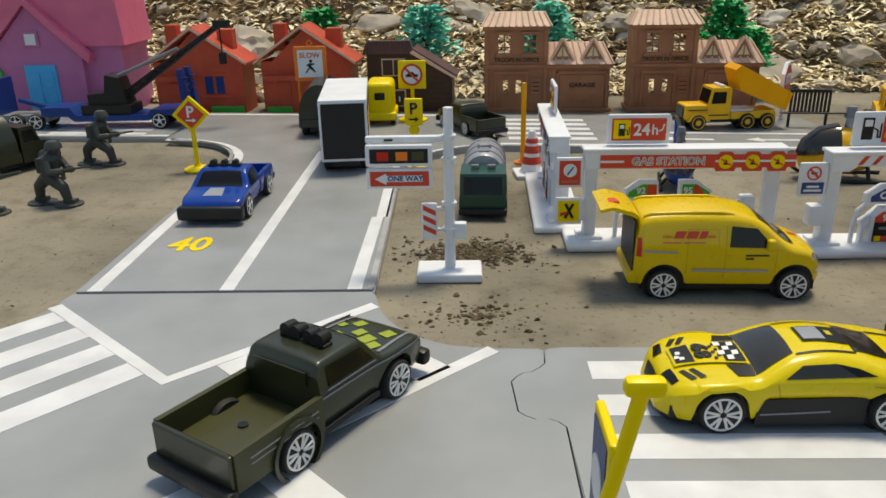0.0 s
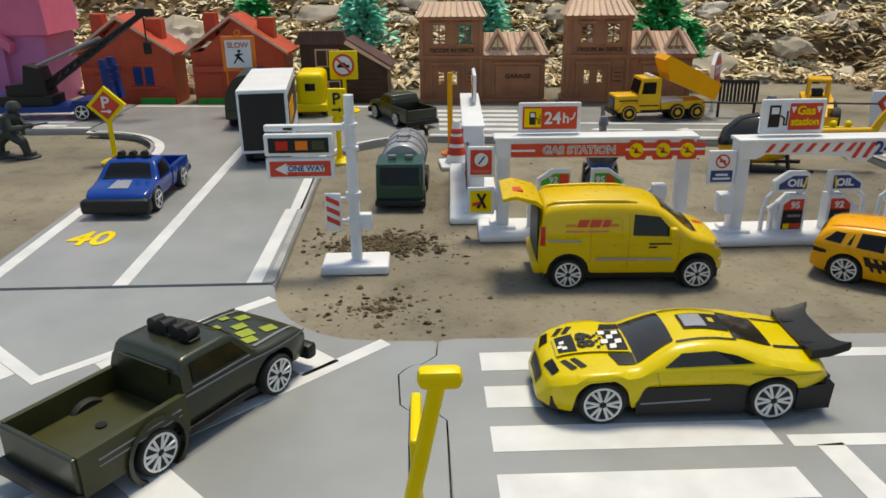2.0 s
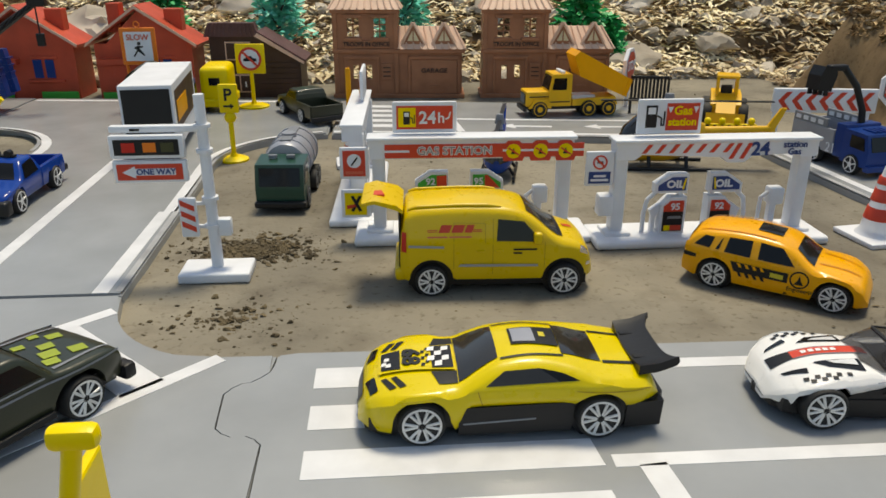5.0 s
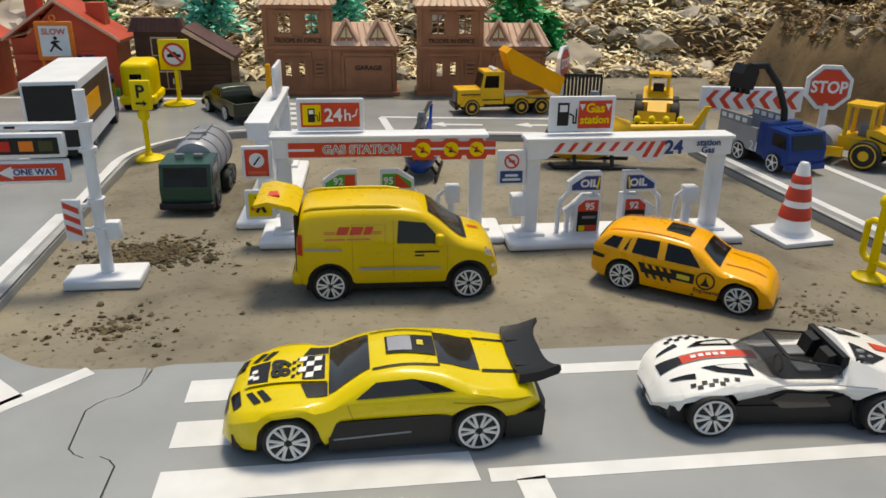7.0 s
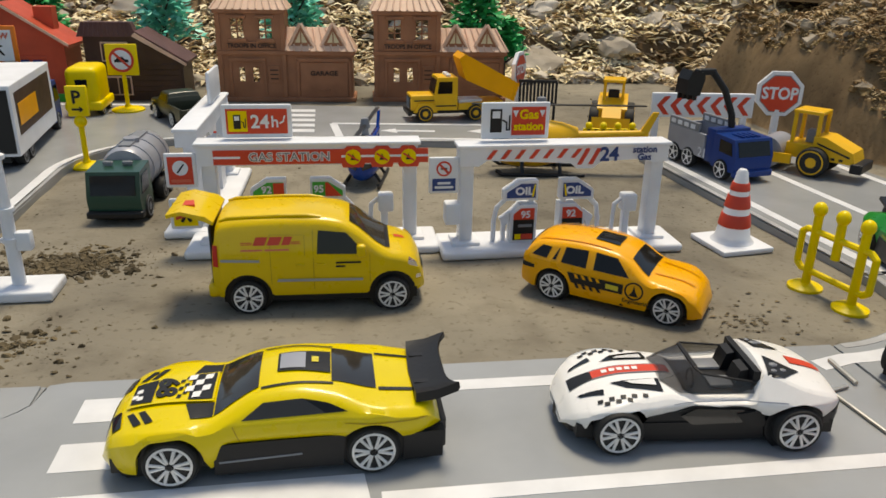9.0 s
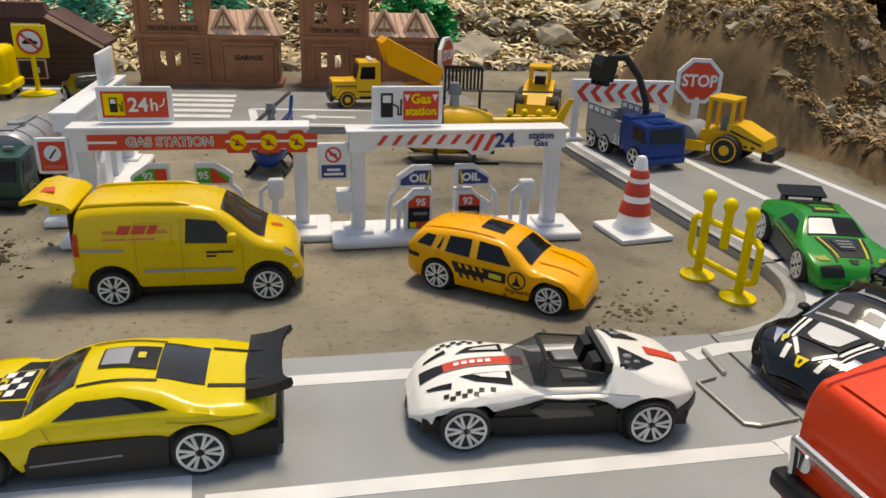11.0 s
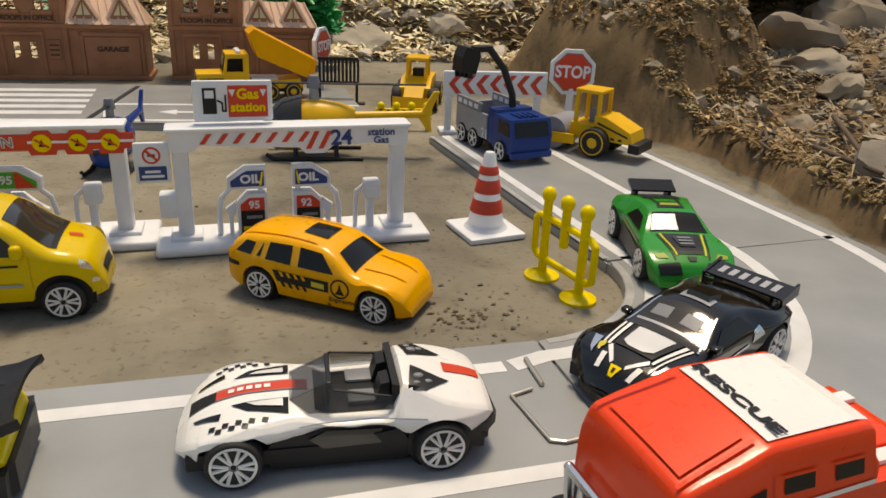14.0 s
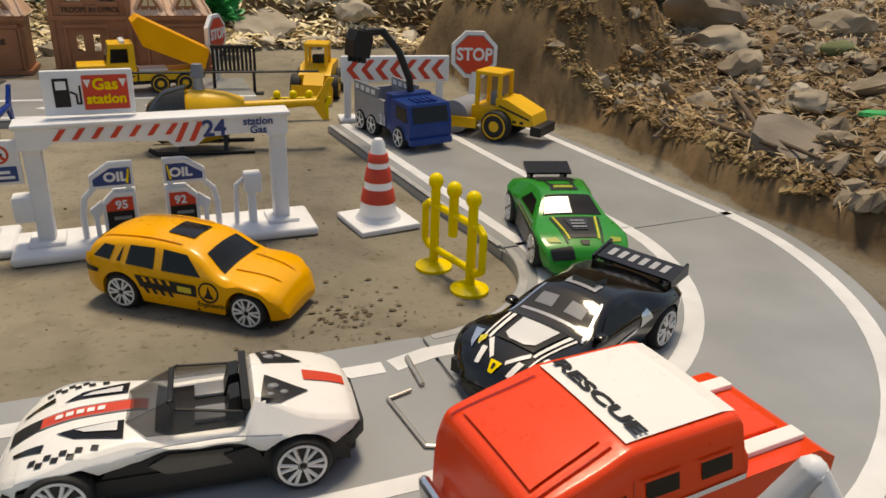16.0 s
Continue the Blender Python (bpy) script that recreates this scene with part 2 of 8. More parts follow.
def prism(bm, pts, a, b, axis="y"):
    """A polygon, given in the two other axes, drawn out along one axis from a to b."""
    def place(p, h):
        return {"y": (p[0], h, p[1]), "x": (h, p[0], p[1]), "z": (p[0], p[1], h)}[axis]
    lo = [bm.verts.new(place(p, a)) for p in pts]
    hi = [bm.verts.new(place(p, b)) for p in pts]
    n = len(pts)
    bm.faces.new(lo)
    bm.faces.new(hi[::-1])
    for i in range(n):
        bm.faces.new((lo[i], lo[(i + 1) % n], hi[(i + 1) % n], hi[i]))
    return bm

def loft(bm, rings, close=True, caps=True):
    vs = [[bm.verts.new(p) for p in r] for r in rings]
    n = len(vs[0])
    for a, b in zip(vs, vs[1:]):
        for i in range(n if close else n - 1):
            bm.faces.new((a[i], a[(i + 1) % n], b[(i + 1) % n], b[i]))
    if caps:
        bm.faces.new(vs[0])
        bm.faces.new(vs[-1][::-1])
    return bm

def lathe(bm, profile, seg=24, axis="z", c=(0, 0, 0), hollow=False):
    """A turned shape; hollow closes the profile on itself, so that it makes a ring."""
    rings = []
    profile = list(profile) + ([profile[0]] if hollow else [])
    for r, h in profile:
        ring = []
        for i in range(seg):
            a = 2 * math.pi * i / seg
            u, v = r * math.cos(a), r * math.sin(a)
            ring.append(Vector(c) + Vector({"z": (u, v, h), "y": (u, h, v), "x": (h, u, v)}[axis]))
        rings.append(ring)
    return loft(bm, rings, caps=not hollow)

def disc_pts(cx, cy, r, n=24, a0=0.0):
    return [(cx + r * math.cos(a0 + 2 * math.pi * i / n), cy + r * math.sin(a0 + 2 * math.pi * i / n)) for i in range(n)]

def lettering(body, size, mat, parent, m, depth=0.015, name="lettering", bold=0.0, wide=1.0):
    """Words in the built-in font as one thin mesh; size is the height in centimetres."""
    cu = bpy.data.curves.new("words", "FONT")
    cu.body, cu.size, cu.align_x, cu.align_y = body, size * U * 1.38, "CENTER", "CENTER"
    cu.extrude, cu.offset, cu.resolution_u = depth * U, bold * U, 3
    tmp = bpy.data.objects.new("words", cu)
    scene.collection.objects.link(tmp)
    bpy.context.view_layer.update()
    me = bpy.data.meshes.new_from_object(tmp.evaluated_get(bpy.context.evaluated_depsgraph_get()))
    bpy.data.objects.remove(tmp)
    bpy.data.curves.remove(cu)
    me.transform(Matrix.Diagonal((wide, 1, 1, 1)))
    me.materials.clear()
    me.materials.append(M[mat])
    ob = new(name, me)
    ob.parent = parent
    ob.matrix_local = m
    return ob

def facing(x, y, z, rz=0, rx=90):
    """The pose of flat writing that stands upright and faces -y, then turned by rz."""
    return spot(x, y, z, rx, 0, rz)

# ---- wheels and car bodies ----
def wheel(parent, x, y, r, w, side, style="six", rim="rim", name="wheel"):
    """A tyre with a rim whose face looks along side * y."""
    bm = lathe(B(), [(r * 0.6, -w / 2), (r * 0.93, -w / 2), (r, -w * 0.36), (r, w * 0.36), (r * 0.93, w / 2), (r * 0.6, w / 2)], 28, "y")
    ty = part(name, bm, "tyre", parent, smooth=50, m=spot(x, y, r))
    f = side * w / 2
    bm = B()
    lathe(bm, [(r * 0.66, f * 0.55), (r * 0.82, f * 0.7), (r * 0.82, f * 1.04), (r * 0.73, f * 1.06), (r * 0.69, f * 0.75)], 28, "y", hollow=True)
    if style == "six":
        for i in range(6):
            for d in (-0.13, 0.13):
                a = i * math.pi / 3 + d
                s, c = math.sin(a), math.cos(a)
                rod(bm, (0.16 * r * c, f * 0.94, 0.16 * r * s), (0.72 * r * math.cos(a + d * 0.5), f * 1.0, 0.72 * r * math.sin(a + d * 0.5)), r * 0.07, seg=6)
        lathe(bm, [(r * 0.2, f * 0.5), (r * 0.2, f * 0.98), (r * 0.13, f * 1.0)], 14, "y")
    elif style == "five":
        for i in range(5):
            a = i * math.pi * 0.4 + 0.3
            rod(bm, (0, f * 0.9, 0), (0.72 * r * math.cos(a), f * 0.97, 0.72 * r * math.sin(a)), r * 0.08, seg=6)
        lathe(bm, [(r * 0.26, f * 0.5), (r * 0.26, f * 1.0), (r * 0.12, f * 1.12)], 14, "y")
    else:
        lathe(bm, [(r * 0.7, f * 0.5), (r * 0.7, f * 1.0), (r * 0.45, f * 0.94), (r * 0.25, f * 1.06), (r * 0.02, f * 1.08)], 18, "y")
    part("rim", bm, rim, ty, smooth=40)
    if style in ("six", "five"):
        part("centre_cap", lathe(B(), [(r * 0.11, f * 0.9), (r * 0.11, f * 1.03), (r * 0.02, f * 1.05)], 10, "y"), "black", ty)
        part("hub", lathe(B(), [(r * 0.64, f * 0.3), (r * 0.64, f * 0.42), (r * 0.1, f * 0.42)], 18, "y"), "black", ty)
    return ty

def curve_at(pts, x):
    """Smooth reading between the points of an outline, with no overshoot."""
    if x <= pts[0][0]:
        return pts[0][1]
    if x >= pts[-1][0]:
        return pts[-1][1]
    i = next(k for k in range(len(pts) - 1) if x <= pts[k + 1][0])
    def slope(k):
        return (pts[k + 1][1] - pts[k][1]) / (pts[k + 1][0] - pts[k][0])
    def tangent(k):
        if k == 0 or k == len(pts) - 1:
            return slope(min(k, len(pts) - 2))
        a, b = slope(k - 1), slope(k)
        return 0.0 if a * b <= 0 else 2 * a * b / (a + b)
    (xa, a), (xb, b) = pts[i], pts[i + 1]
    h = xb - xa
    t = (x - xa) / h
    return (a * (2 * t ** 3 - 3 * t * t + 1) + tangent(i) * h * (t ** 3 - 2 * t * t + t)
            + b * (3 * t * t - 2 * t ** 3) + tangent(i + 1) * h * (t ** 3 - t * t))

class Shell:
    """A car body: an outline along its length, half widths, a belt line above which the sides lean in, and wheel arches."""
    def __init__(self, top, width, belt, sill, arches, lean=0.25, crown=0.08, edge=0.16):
        self.top, self.width, self.belt, self.sill, self.arches = top, width, belt, sill, arches
        self.lean, self.crown, self.edge = lean, crown, edge
    def roof(self, x):
        d = 0.09
        return (curve_at(self.top, x - d) + 2 * curve_at(self.top, x) + curve_at(self.top, x + d)) / 4
    def foot(self, x):
        z = curve_at(self.sill, x)
        for xc, zc, r in self.arches:
            if abs(x - xc) < r:
                z = max(z, zc + math.sqrt(r * r - (x - xc) ** 2))
        return min(z, self.roof(x) - 0.25)
    def half(self, x, z):
        w = curve_at(self.width, x)
        b, t = curve_at(self.belt, x), 0.0
        if z > b:
            t = self.lean * (z - b)
        f = curve_at(self.sill, x)
        low = max(0.0, 1 - (z - f) / max(0.3, (b - f) * 0.6))
        return max(0.1, w - t - 0.1 * low * low)
    def ring(self, x, rows=13):
        f, t = self.foot(x), self.roof(x)
        e = min(self.edge, (t - f) * 0.45)
        out = []
        for i in range(rows):
            z = f + (t - e - f) * i / (rows - 1)
            out.append((x, self.half(x, z), z))
        w = self.half(x, t - e)
        for k in (0.35, 0.7, 1.0):
            a = k * math.pi / 2
            out.append((x, w - e * (1 - math.cos(a)), t - e + e * math.sin(a) * 0.999 - self.crown * 0.5))
        wt = w - e
        for k in (0.66, 0.33, 0.0):
            out.append((x, wt * k, t - self.crown * (0.5 * k * k)))
        return [Vector(p) for p in out] + [Vector((p[0], -p[1], p[2])) for p in out[-2::-1]]
    def mesh(self, n=84):
        x0, x1 = self.top[0][0], self.top[-1][0]
        xs = {x0 + (x1 - x0) * (0.5 - 0.5 * math.cos(math.pi * i / n)) for i in range(n + 1)}
        for xc, zc, r in self.arches:
            for k in range(25):
                xs.add(xc + r * math.cos(math.pi * k / 24) * 0.999)
        return loft(B(), [self.ring(x) for x in sorted(xs) if x0 <= x <= x1], close=True)
    def top_z(self, x, y):
        f, t = self.foot(x), self.roof(x)
        e = min(self.edge, (t - f) * 0.45)
        w = self.half(x, t - e)
        wt = max(0.05, w - e)
        k = abs(y) / wt
        if k <= 1:
            return t - self.crown * 0.5 * k * k
        d = min(1.0, (abs(y) - wt) / e)
        return t - self.crown * 0.5 - e + e * math.sqrt(max(0.0, 1 - d * d))
    def side_patch(self, bm, corners, s, off=0.02, n=8, m=4):
        """A thin skin on the side s (+1, -1) between four corners in x and z."""
        a, b, c, d = corners
        grid = []
        for i in range(n + 1):
            u = i / n
            col = []
            for j in range(m + 1):
                v = j / m
                x = (a[0] * (1 - u) + b[0] * u) * (1 - v) + (d[0] * (1 - u) + c[0] * u) * v
                z = (a[1] * (1 - u) + b[1] * u) * (1 - v) + (d[1] * (1 - u) + c[1] * u) * v
                col.append(bm.verts.new((x, s * (self.half(x, z) + off), z)))
            grid.append(col)
        for i in range(n):
            for j in range(m):
                bm.faces.new((grid[i][j], grid[i + 1][j], grid[i + 1][j + 1], grid[i][j + 1]))
        return bm
    def top_patch(self, bm, corners, off=0.02, n=8, m=8):
        """A thin skin on hood, roof or window between four corners in x and y."""
        a, b, c, d = corners
        grid = []
        for i in range(n + 1):
            u = i / n
            col = []
            for j in range(m + 1):
                v = j / m
                x = (a[0] * (1 - u) + b[0] * u) * (1 - v) + (d[0] * (1 - u) + c[0] * u) * v
                y = (a[1] * (1 - u) + b[1] * u) * (1 - v) + (d[1] * (1 - u) + c[1] * u) * v
                slope = (self.roof(x + 0.1) - self.roof(x - 0.1)) / 0.2
                k = off / math.sqrt(1 + slope * slope)
                col.append(bm.verts.new((x - slope * k, y, self.top_z(x, y) + k)))
            grid.append(col)
        for i in range(n):
            for j in range(m):
                bm.faces.new((grid[i][j], grid[i + 1][j], grid[i + 1][j + 1], grid[i][j + 1]))
        return bm

def arch_linings(parent, sh, w, name="underbody"):
    x0, x1 = sh.top[0][0] + 0.25, sh.top[-1][0] - 0.25
    bm = B()
    box(bm, x0, x1, -w * 0.86, w * 0.86, 0.3, 0.62)
    for xc, zc, r in sh.arches:
        rod(bm, (xc, -w * 0.9, zc), (xc, w * 0.9, zc), min(r * 1.02, min(sh.roof(xc - 0.4), sh.roof(xc + 0.4)) - zc - 0.2), seg=20)
    part(name, bm, "black", parent)

def windows(parent, sh, sides, name="side_window", mat="glass"):
    for c in sides:
        for s in (1, -1):
            part(name, sh.side_patch(B(), c, s), mat, parent, smooth=True)

def wheels(parent, xs, y, r, w, style="six", rim="rim"):
    for x in xs:
        for s in (1, -1):
            wheel(parent, x, s * y, r, w, s, style, rim)

# ---- the ground, the bank and the road plates ----
def smooth_step(a, b, x):
    t = max(0.0, min(1.0, (x - a) / (b - a)))
    return t * t * (3 - 2 * t)

def bank_dist(x, y):
    """How far a place lies beyond the foot of the earth bank beside the right-hand road."""
    foot = 43.7 + 0.4 * math.sin(y * 0.35) + max(0.0, 34 - y) * 0.12
    foot -= 1.5 * smooth_step(44, 50, y)
    return x - foot

def ground_z(x, y):
    n = noise.noise(Vector((x * 0.06, y * 0.06, 0.3)))
    f = noise.fractal(Vector((x * 0.16, y * 0.16, 1.7)), 1.0, 2.0, 5)
    z = 0.06 * noise.noise(Vector((x * 0.5, y * 0.5, 4.0)))
    far = 74.0 + 2.0 * n - 0.06 * x
    k = smooth_step(far, far + 70, y)
    z += 36.0 * k * (1 + 0.12 * f) + 1.1 * f * smooth_step(far - 2, far + 8, y)
    z += 2.2 * smooth_step(77, 79.5, y + 1.5 * f) * smooth_step(20, 32, x)
    d = bank_dist(x, y) + 0.7 * f
    if d > 0:
        g = noise.fractal(Vector((x * 0.55, y * 0.55, 8.1)), 1.0, 2.0, 4)
        low = (1.25 + 0.5 * g) * smooth_step(0, 0.9, d + 0.5 * g) + 0.1 * min(d, 60.0) * smooth_step(95, 66, y)
        face = 1 - (1 - min(1.0, d / 3.6)) ** 3
        back = 1 - (1 - max(0.0, min(1.0, (53.2 + 1.2 * f - x) / 2.4))) ** 3
        end = 1 - (1 - max(0.0, min(1.0, (63.6 + 1.5 * f - y) / 3.2))) ** 3
        start = smooth_step(43.5, 50.5, y + 2.0 * f - 0.35 * (x - 44))
        z += low * smooth_step(66, 62, y) + (4.5 + 0.25 * g) * face * back * end * start + 0.7 * f * smooth_step(0, 4, d)
    z += 24.0 * smooth_step(84, 96, y + 3 * f) * smooth_step(48, 64, x)
    if y < 10:
        z *= smooth_step(-20, 10, y)
    return z

def grid_sheet(name, xs, ys, mat, label):
    verts = [(x * U, y * U, ground_z(x, y) * U) for y in ys for x in xs]
    w = len(xs)
    faces = [(j * w + i, j * w + i + 1, (j + 1) * w + i + 1, (j + 1) * w + i) for j in range(len(ys) - 1) for i in range(w - 1)]
    me = bpy.data.meshes.new(name)
    me.from_pydata(verts, [], faces)
    me.polygons.foreach_set("use_smooth", [True] * len(faces))
    me.materials.append(M[mat])
    return tagged(new(name, me), label, "ground", kind="structure")

def steps(*runs):
    out = []
    for a, b, s in runs:
        n = max(1, int(round((b - a) / s)))
        out += [a + (b - a) * i / n for i in range(n)]
    return out + [runs[-1][1]]

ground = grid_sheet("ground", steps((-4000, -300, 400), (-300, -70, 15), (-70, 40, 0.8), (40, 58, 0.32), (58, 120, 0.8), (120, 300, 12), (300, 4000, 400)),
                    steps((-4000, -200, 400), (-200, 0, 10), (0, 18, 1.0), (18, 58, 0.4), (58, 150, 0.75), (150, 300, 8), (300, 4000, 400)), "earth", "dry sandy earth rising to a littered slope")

def shade_block():
    """An added block above the view that keeps the rubble at the back in shade."""
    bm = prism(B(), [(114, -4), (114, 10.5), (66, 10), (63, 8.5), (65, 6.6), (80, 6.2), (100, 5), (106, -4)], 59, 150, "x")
    tagged(part("shade_block", bm, "earth"), "unseen brown block added to shade the rubble", "hillside", kind="structure")
shade_block()

ROAD_Z = 0.36
def plate(name, outline, label, z=ROAD_Z, seg=2):
    bm = prism(B(), outline, -0.1, z, "z")
    es = [e for e in bm.edges if all(abs(v.co.z - z) < 1e-5 for v in e.verts)]
    bmesh.ops.bevel(bm, geom=es, offset=0.085, segments=seg, affect="EDGES")
    return tagged(part(name, bm, "road"), label, "road", kind="structure")

def arc(cx, cy, r, a, b, n=14):
    return [(cx + r * math.cos(radians(a + (b - a) * i / n)), cy + r * math.sin(radians(a + (b - a) * i / n))) for i in range(n + 1)]

def stripe(parent, pts, name="marking", z=ROAD_Z + 0.012, mat="mark", h=0.03):
    bm = prism(B(), pts, z - h, z, "z")
    return part(name, bm, mat, parent)

def line(parent, pts, w=0.5, name="marking", mat="mark", z=ROAD_Z + 0.012):
    """A painted line of even width along points of the plan."""
    v = [Vector(p) for p in pts]
    left, right = [], []
    for i, p in enumerate(v):
        d = (v[min(i + 1, len(v) - 1)] - v[max(i - 1, 0)]).normalized()
        nrm = Vector((-d.y, d.x)) * w / 2
        left.append(p + nrm)
        right.append(p - nrm)
    bm = B()
    lo = [(bm.verts.new((*a, z)), bm.verts.new((*b, z))) for a, b in zip(left, right)]
    for (a, b), (c, d) in zip(lo, lo[1:]):
        bm.faces.new((a, c, d, b))
    r = bmesh.ops.extrude_face_region(bm, geom=bm.faces[:])
    bmesh.ops.translate(bm, verts=[g for g in r["geom"] if isinstance(g, bmesh.types.BMVert)], vec=(0, 0, -0.03))
    return part(name, bm, mat, parent)

# north road on the left
north = plate("road_1", [(-6.95, 31.62), (3.45, 31.62), (3.25, 47.0)] + arc(9.3, 47.0, 6.05, 180, 98, 10)[1:] + [(8.6, 63.0), (-12.6, 65.2)] + [(-12.6, 56.4)] + arc(-12.6, 50.0, 5.9, 84, 0, 10)[1:], "grey plastic toy road plate with white lines")
line(north, [(-6.25, 31.7), (-6.3, 49.5)] + arc(-12.6, 49.5, 6.3, 8, 82, 8)[0:] + [(-12.5, 55.8)])
line(north, [(-1.65, 31.7), (-1.75, 52.0)])
line(north, [(2.75, 31.7), (2.75, 39.5)])
line(north, [(2.95, 39.5), (2.8, 46.8)] + arc(9.3, 46.8, 6.5, 178, 100, 10))
line(north, [(-12.4, 64.4), (8.5, 62.3)], 0.4)
lettering("40", 1.5, "signyellow", north, spot(-4.4, 36.2, ROAD_Z + 0.02, 0, 0, 0), 0.01, bold=0.05, wide=0.8)

# crossing plate in the foreground
def rounded(pts, r, n=4):
    """A broken line with its inner corners rounded off."""
    out = [pts[0]]
    for a, p, b in zip(pts, pts[1:], pts[2:]):
        a, p, b = Vector(a), Vector(p), Vector(b)
        u, v = (a - p), (b - p)
        k = min(r, u.length * 0.45, v.length * 0.45)
        s0, s1 = p + u.normalized() * k, p + v.normalized() * k
        for i in range(n + 1):
            t = i / n
            out.append(tuple(s0 * (1 - t) ** 2 + p * 2 * t * (1 - t) + s1 * t * t))
    return out + [pts[-1]]
JOINT = rounded([(8.9, 14.0), (8.88, 23.85), (7.8, 23.78), (7.68, 25.95), (8.66, 26.15), (8.75, 27.45)], 0.38)
cross = plate("road_2", [(-14.0, 14.0)] + [(x - 0.02, y) for x, y in JOINT] + [(7.3, 27.4)]
              + arc(7.6, 31.3, 4.0, 262, 188, 10)[1:] + [(3.45, 31.55), (-7.0, 31.55)] + arc(-10.2, 31.2, 3.3, -5, -50, 6) + [(-14.0, 28.0)], "grey plastic toy crossroads plate with zebra crossings")
line(cross, [(-7.0, 30.5), (-1.6, 25.7), (3.6, 30.4)], 0.45)
line(cross, [(7.3, 27.35), (2.0, 22.4), (-1.6, 19.0)], 0.45)
line(cross, [(-10.4, 27.0), (-5.0, 22.1), (-1.6, 19.0)], 0.45)
def zebra(parent, o, d, q, starts, w, length):
    for a in starts:
        p = Vector(o) + Vector(d) * a + Vector(q) * 0.2
        stripe(parent, [tuple(p), tuple(p + Vector(d) * w), tuple(p + Vector(d) * w + Vector(q) * length), tuple(p + Vector(q) * length)])
zebra(cross, (-1.6, 25.7), (0.742, 0.67), (0.71, -0.704), (1.4, 3.08, 4.76), 1.12, 4.5)
zebra(cross, (-1.6, 25.7), (-0.747, 0.664), (-0.664, -0.747), (0.75, 2.45, 4.15, 5.85), 0.95, 4.3)
zebra(cross, (-1.6, 19.0), (0.731, 0.682), (0.71, -0.704), (0.9, 2.6, 4.3), 1.0, 4.0)

# road along the front
south = plate("road_3", [(29.0, 14.0), (29.0, 27.15), (9.3, 27.45)] + [(x + 0.02, y) for x, y in JOINT[::-1]], "grey plastic toy road plate with a zebra crossing")
for i in range(4):
    y = 26.6 - 1.72 * i
    stripe(south, [(9.85, y), (16.1, y), (16.2, y - 0.95), (9.85, y - 0.95)])
line(south, [(17.2, 26.25), (27.7, 26.05)], 0.45)
line(south, [(16.4, 22.35), (27.9, 22.25)], 0.42)
line(south, [(17.2, 22.2), (17.6, 18.0)], 0.6)
line(south, [(16.4, 17.9), (27.9, 17.8)], 0.42)

# bend and north road on the right
CX, CY = 29.05, 31.25
bend = plate("road_4", arc(CX, CY, 4.15, -92, 2, 16) + [(42.95, CY + 0.4)] + arc(CX, CY, 13.95, 2, -90, 24), "grey plastic toy road bend with white lines")
line(bend, [(27.9, 26.05)] + arc(CX, CY, 4.95, -92, 4, 16), 0.5)
line(bend, [(27.9, 22.25)] + arc(CX, CY, 8.85, -92, 3, 20), 0.5)
line(bend, [(27.9, 17.8)] + arc(CX, CY, 13.2, -92, 3, 24), 0.5)
def ne(u, v):
    """A place of the right-hand north road: u across, v along."""
    return (33.15 + u - 0.093 * v, 31.46 + v + 0.034 * u)
east = plate("road_5", [ne(0, -0.12), ne(9.75, -0.12), ne(9.75, 16.0), ne(0, 16.0)], "grey plastic toy road plate with white lines")
line(east, [ne(0.8, -0.1), ne(0.8, 15.9)], 0.42)
line(east, [ne(4.75, 0.05), ne(4.75, 15.9)], 0.42)
line(east, [ne(9.0, -0.1), ne(9.0, 15.9)], 0.42)

# back road
def bk(u, v):
    return (u, 54.5 - 0.105 * u + v)
back_l = plate("road_6", [bk(-46, 0), bk(-12.7, 0.7), bk(-12.7, 9.5), bk(-46, 9.5)], "grey plastic toy road plate with a zebra crossing")
for i in range(4):
    stripe(back_l, [bk(-21.5, 1.2 + 1.5 * i), bk(-14.6, 1.2 + 1.5 * i), bk(-14.6, 2.0 + 1.5 * i), bk(-21.5, 2.0 + 1.5 * i)])
line(back_l, [bk(-46, 0.7), bk(-12.8, 1.2)], 0.4)
back_r = plate("road_7", [bk(8.7, -0.75), bk(29.5, -1.2), bk(29.5, 8.6), bk(8.7, 9.2)], "grey plastic toy road plate with arrows and a zebra crossing")
for i in range(5):
    stripe(back_r, [bk(9.4, 1.0 + 1.45 * i), bk(14.8, 1.0 + 1.45 * i), bk(14.8, 1.75 + 1.45 * i), bk(9.4, 1.75 + 1.45 * i)])
line(back_r, [bk(8.8, -0.2), bk(29.4, -0.6)], 0.35)
line(back_r, [bk(15.8, 3.4), bk(29.4, 3.2)], 0.35)
line(back_r, [bk(16.2, 0.0), bk(15.9, 3.3)], 0.45)
for u in (19.5, 24.5):
    line(back_r, [bk(u, 1.5), bk(u + 2.2, 1.45)], 0.35)
    a = [bk(u, 0.9), bk(u, 2.1), bk(u - 0.9, 1.5)]
    stripe(back_r, a[::-1])
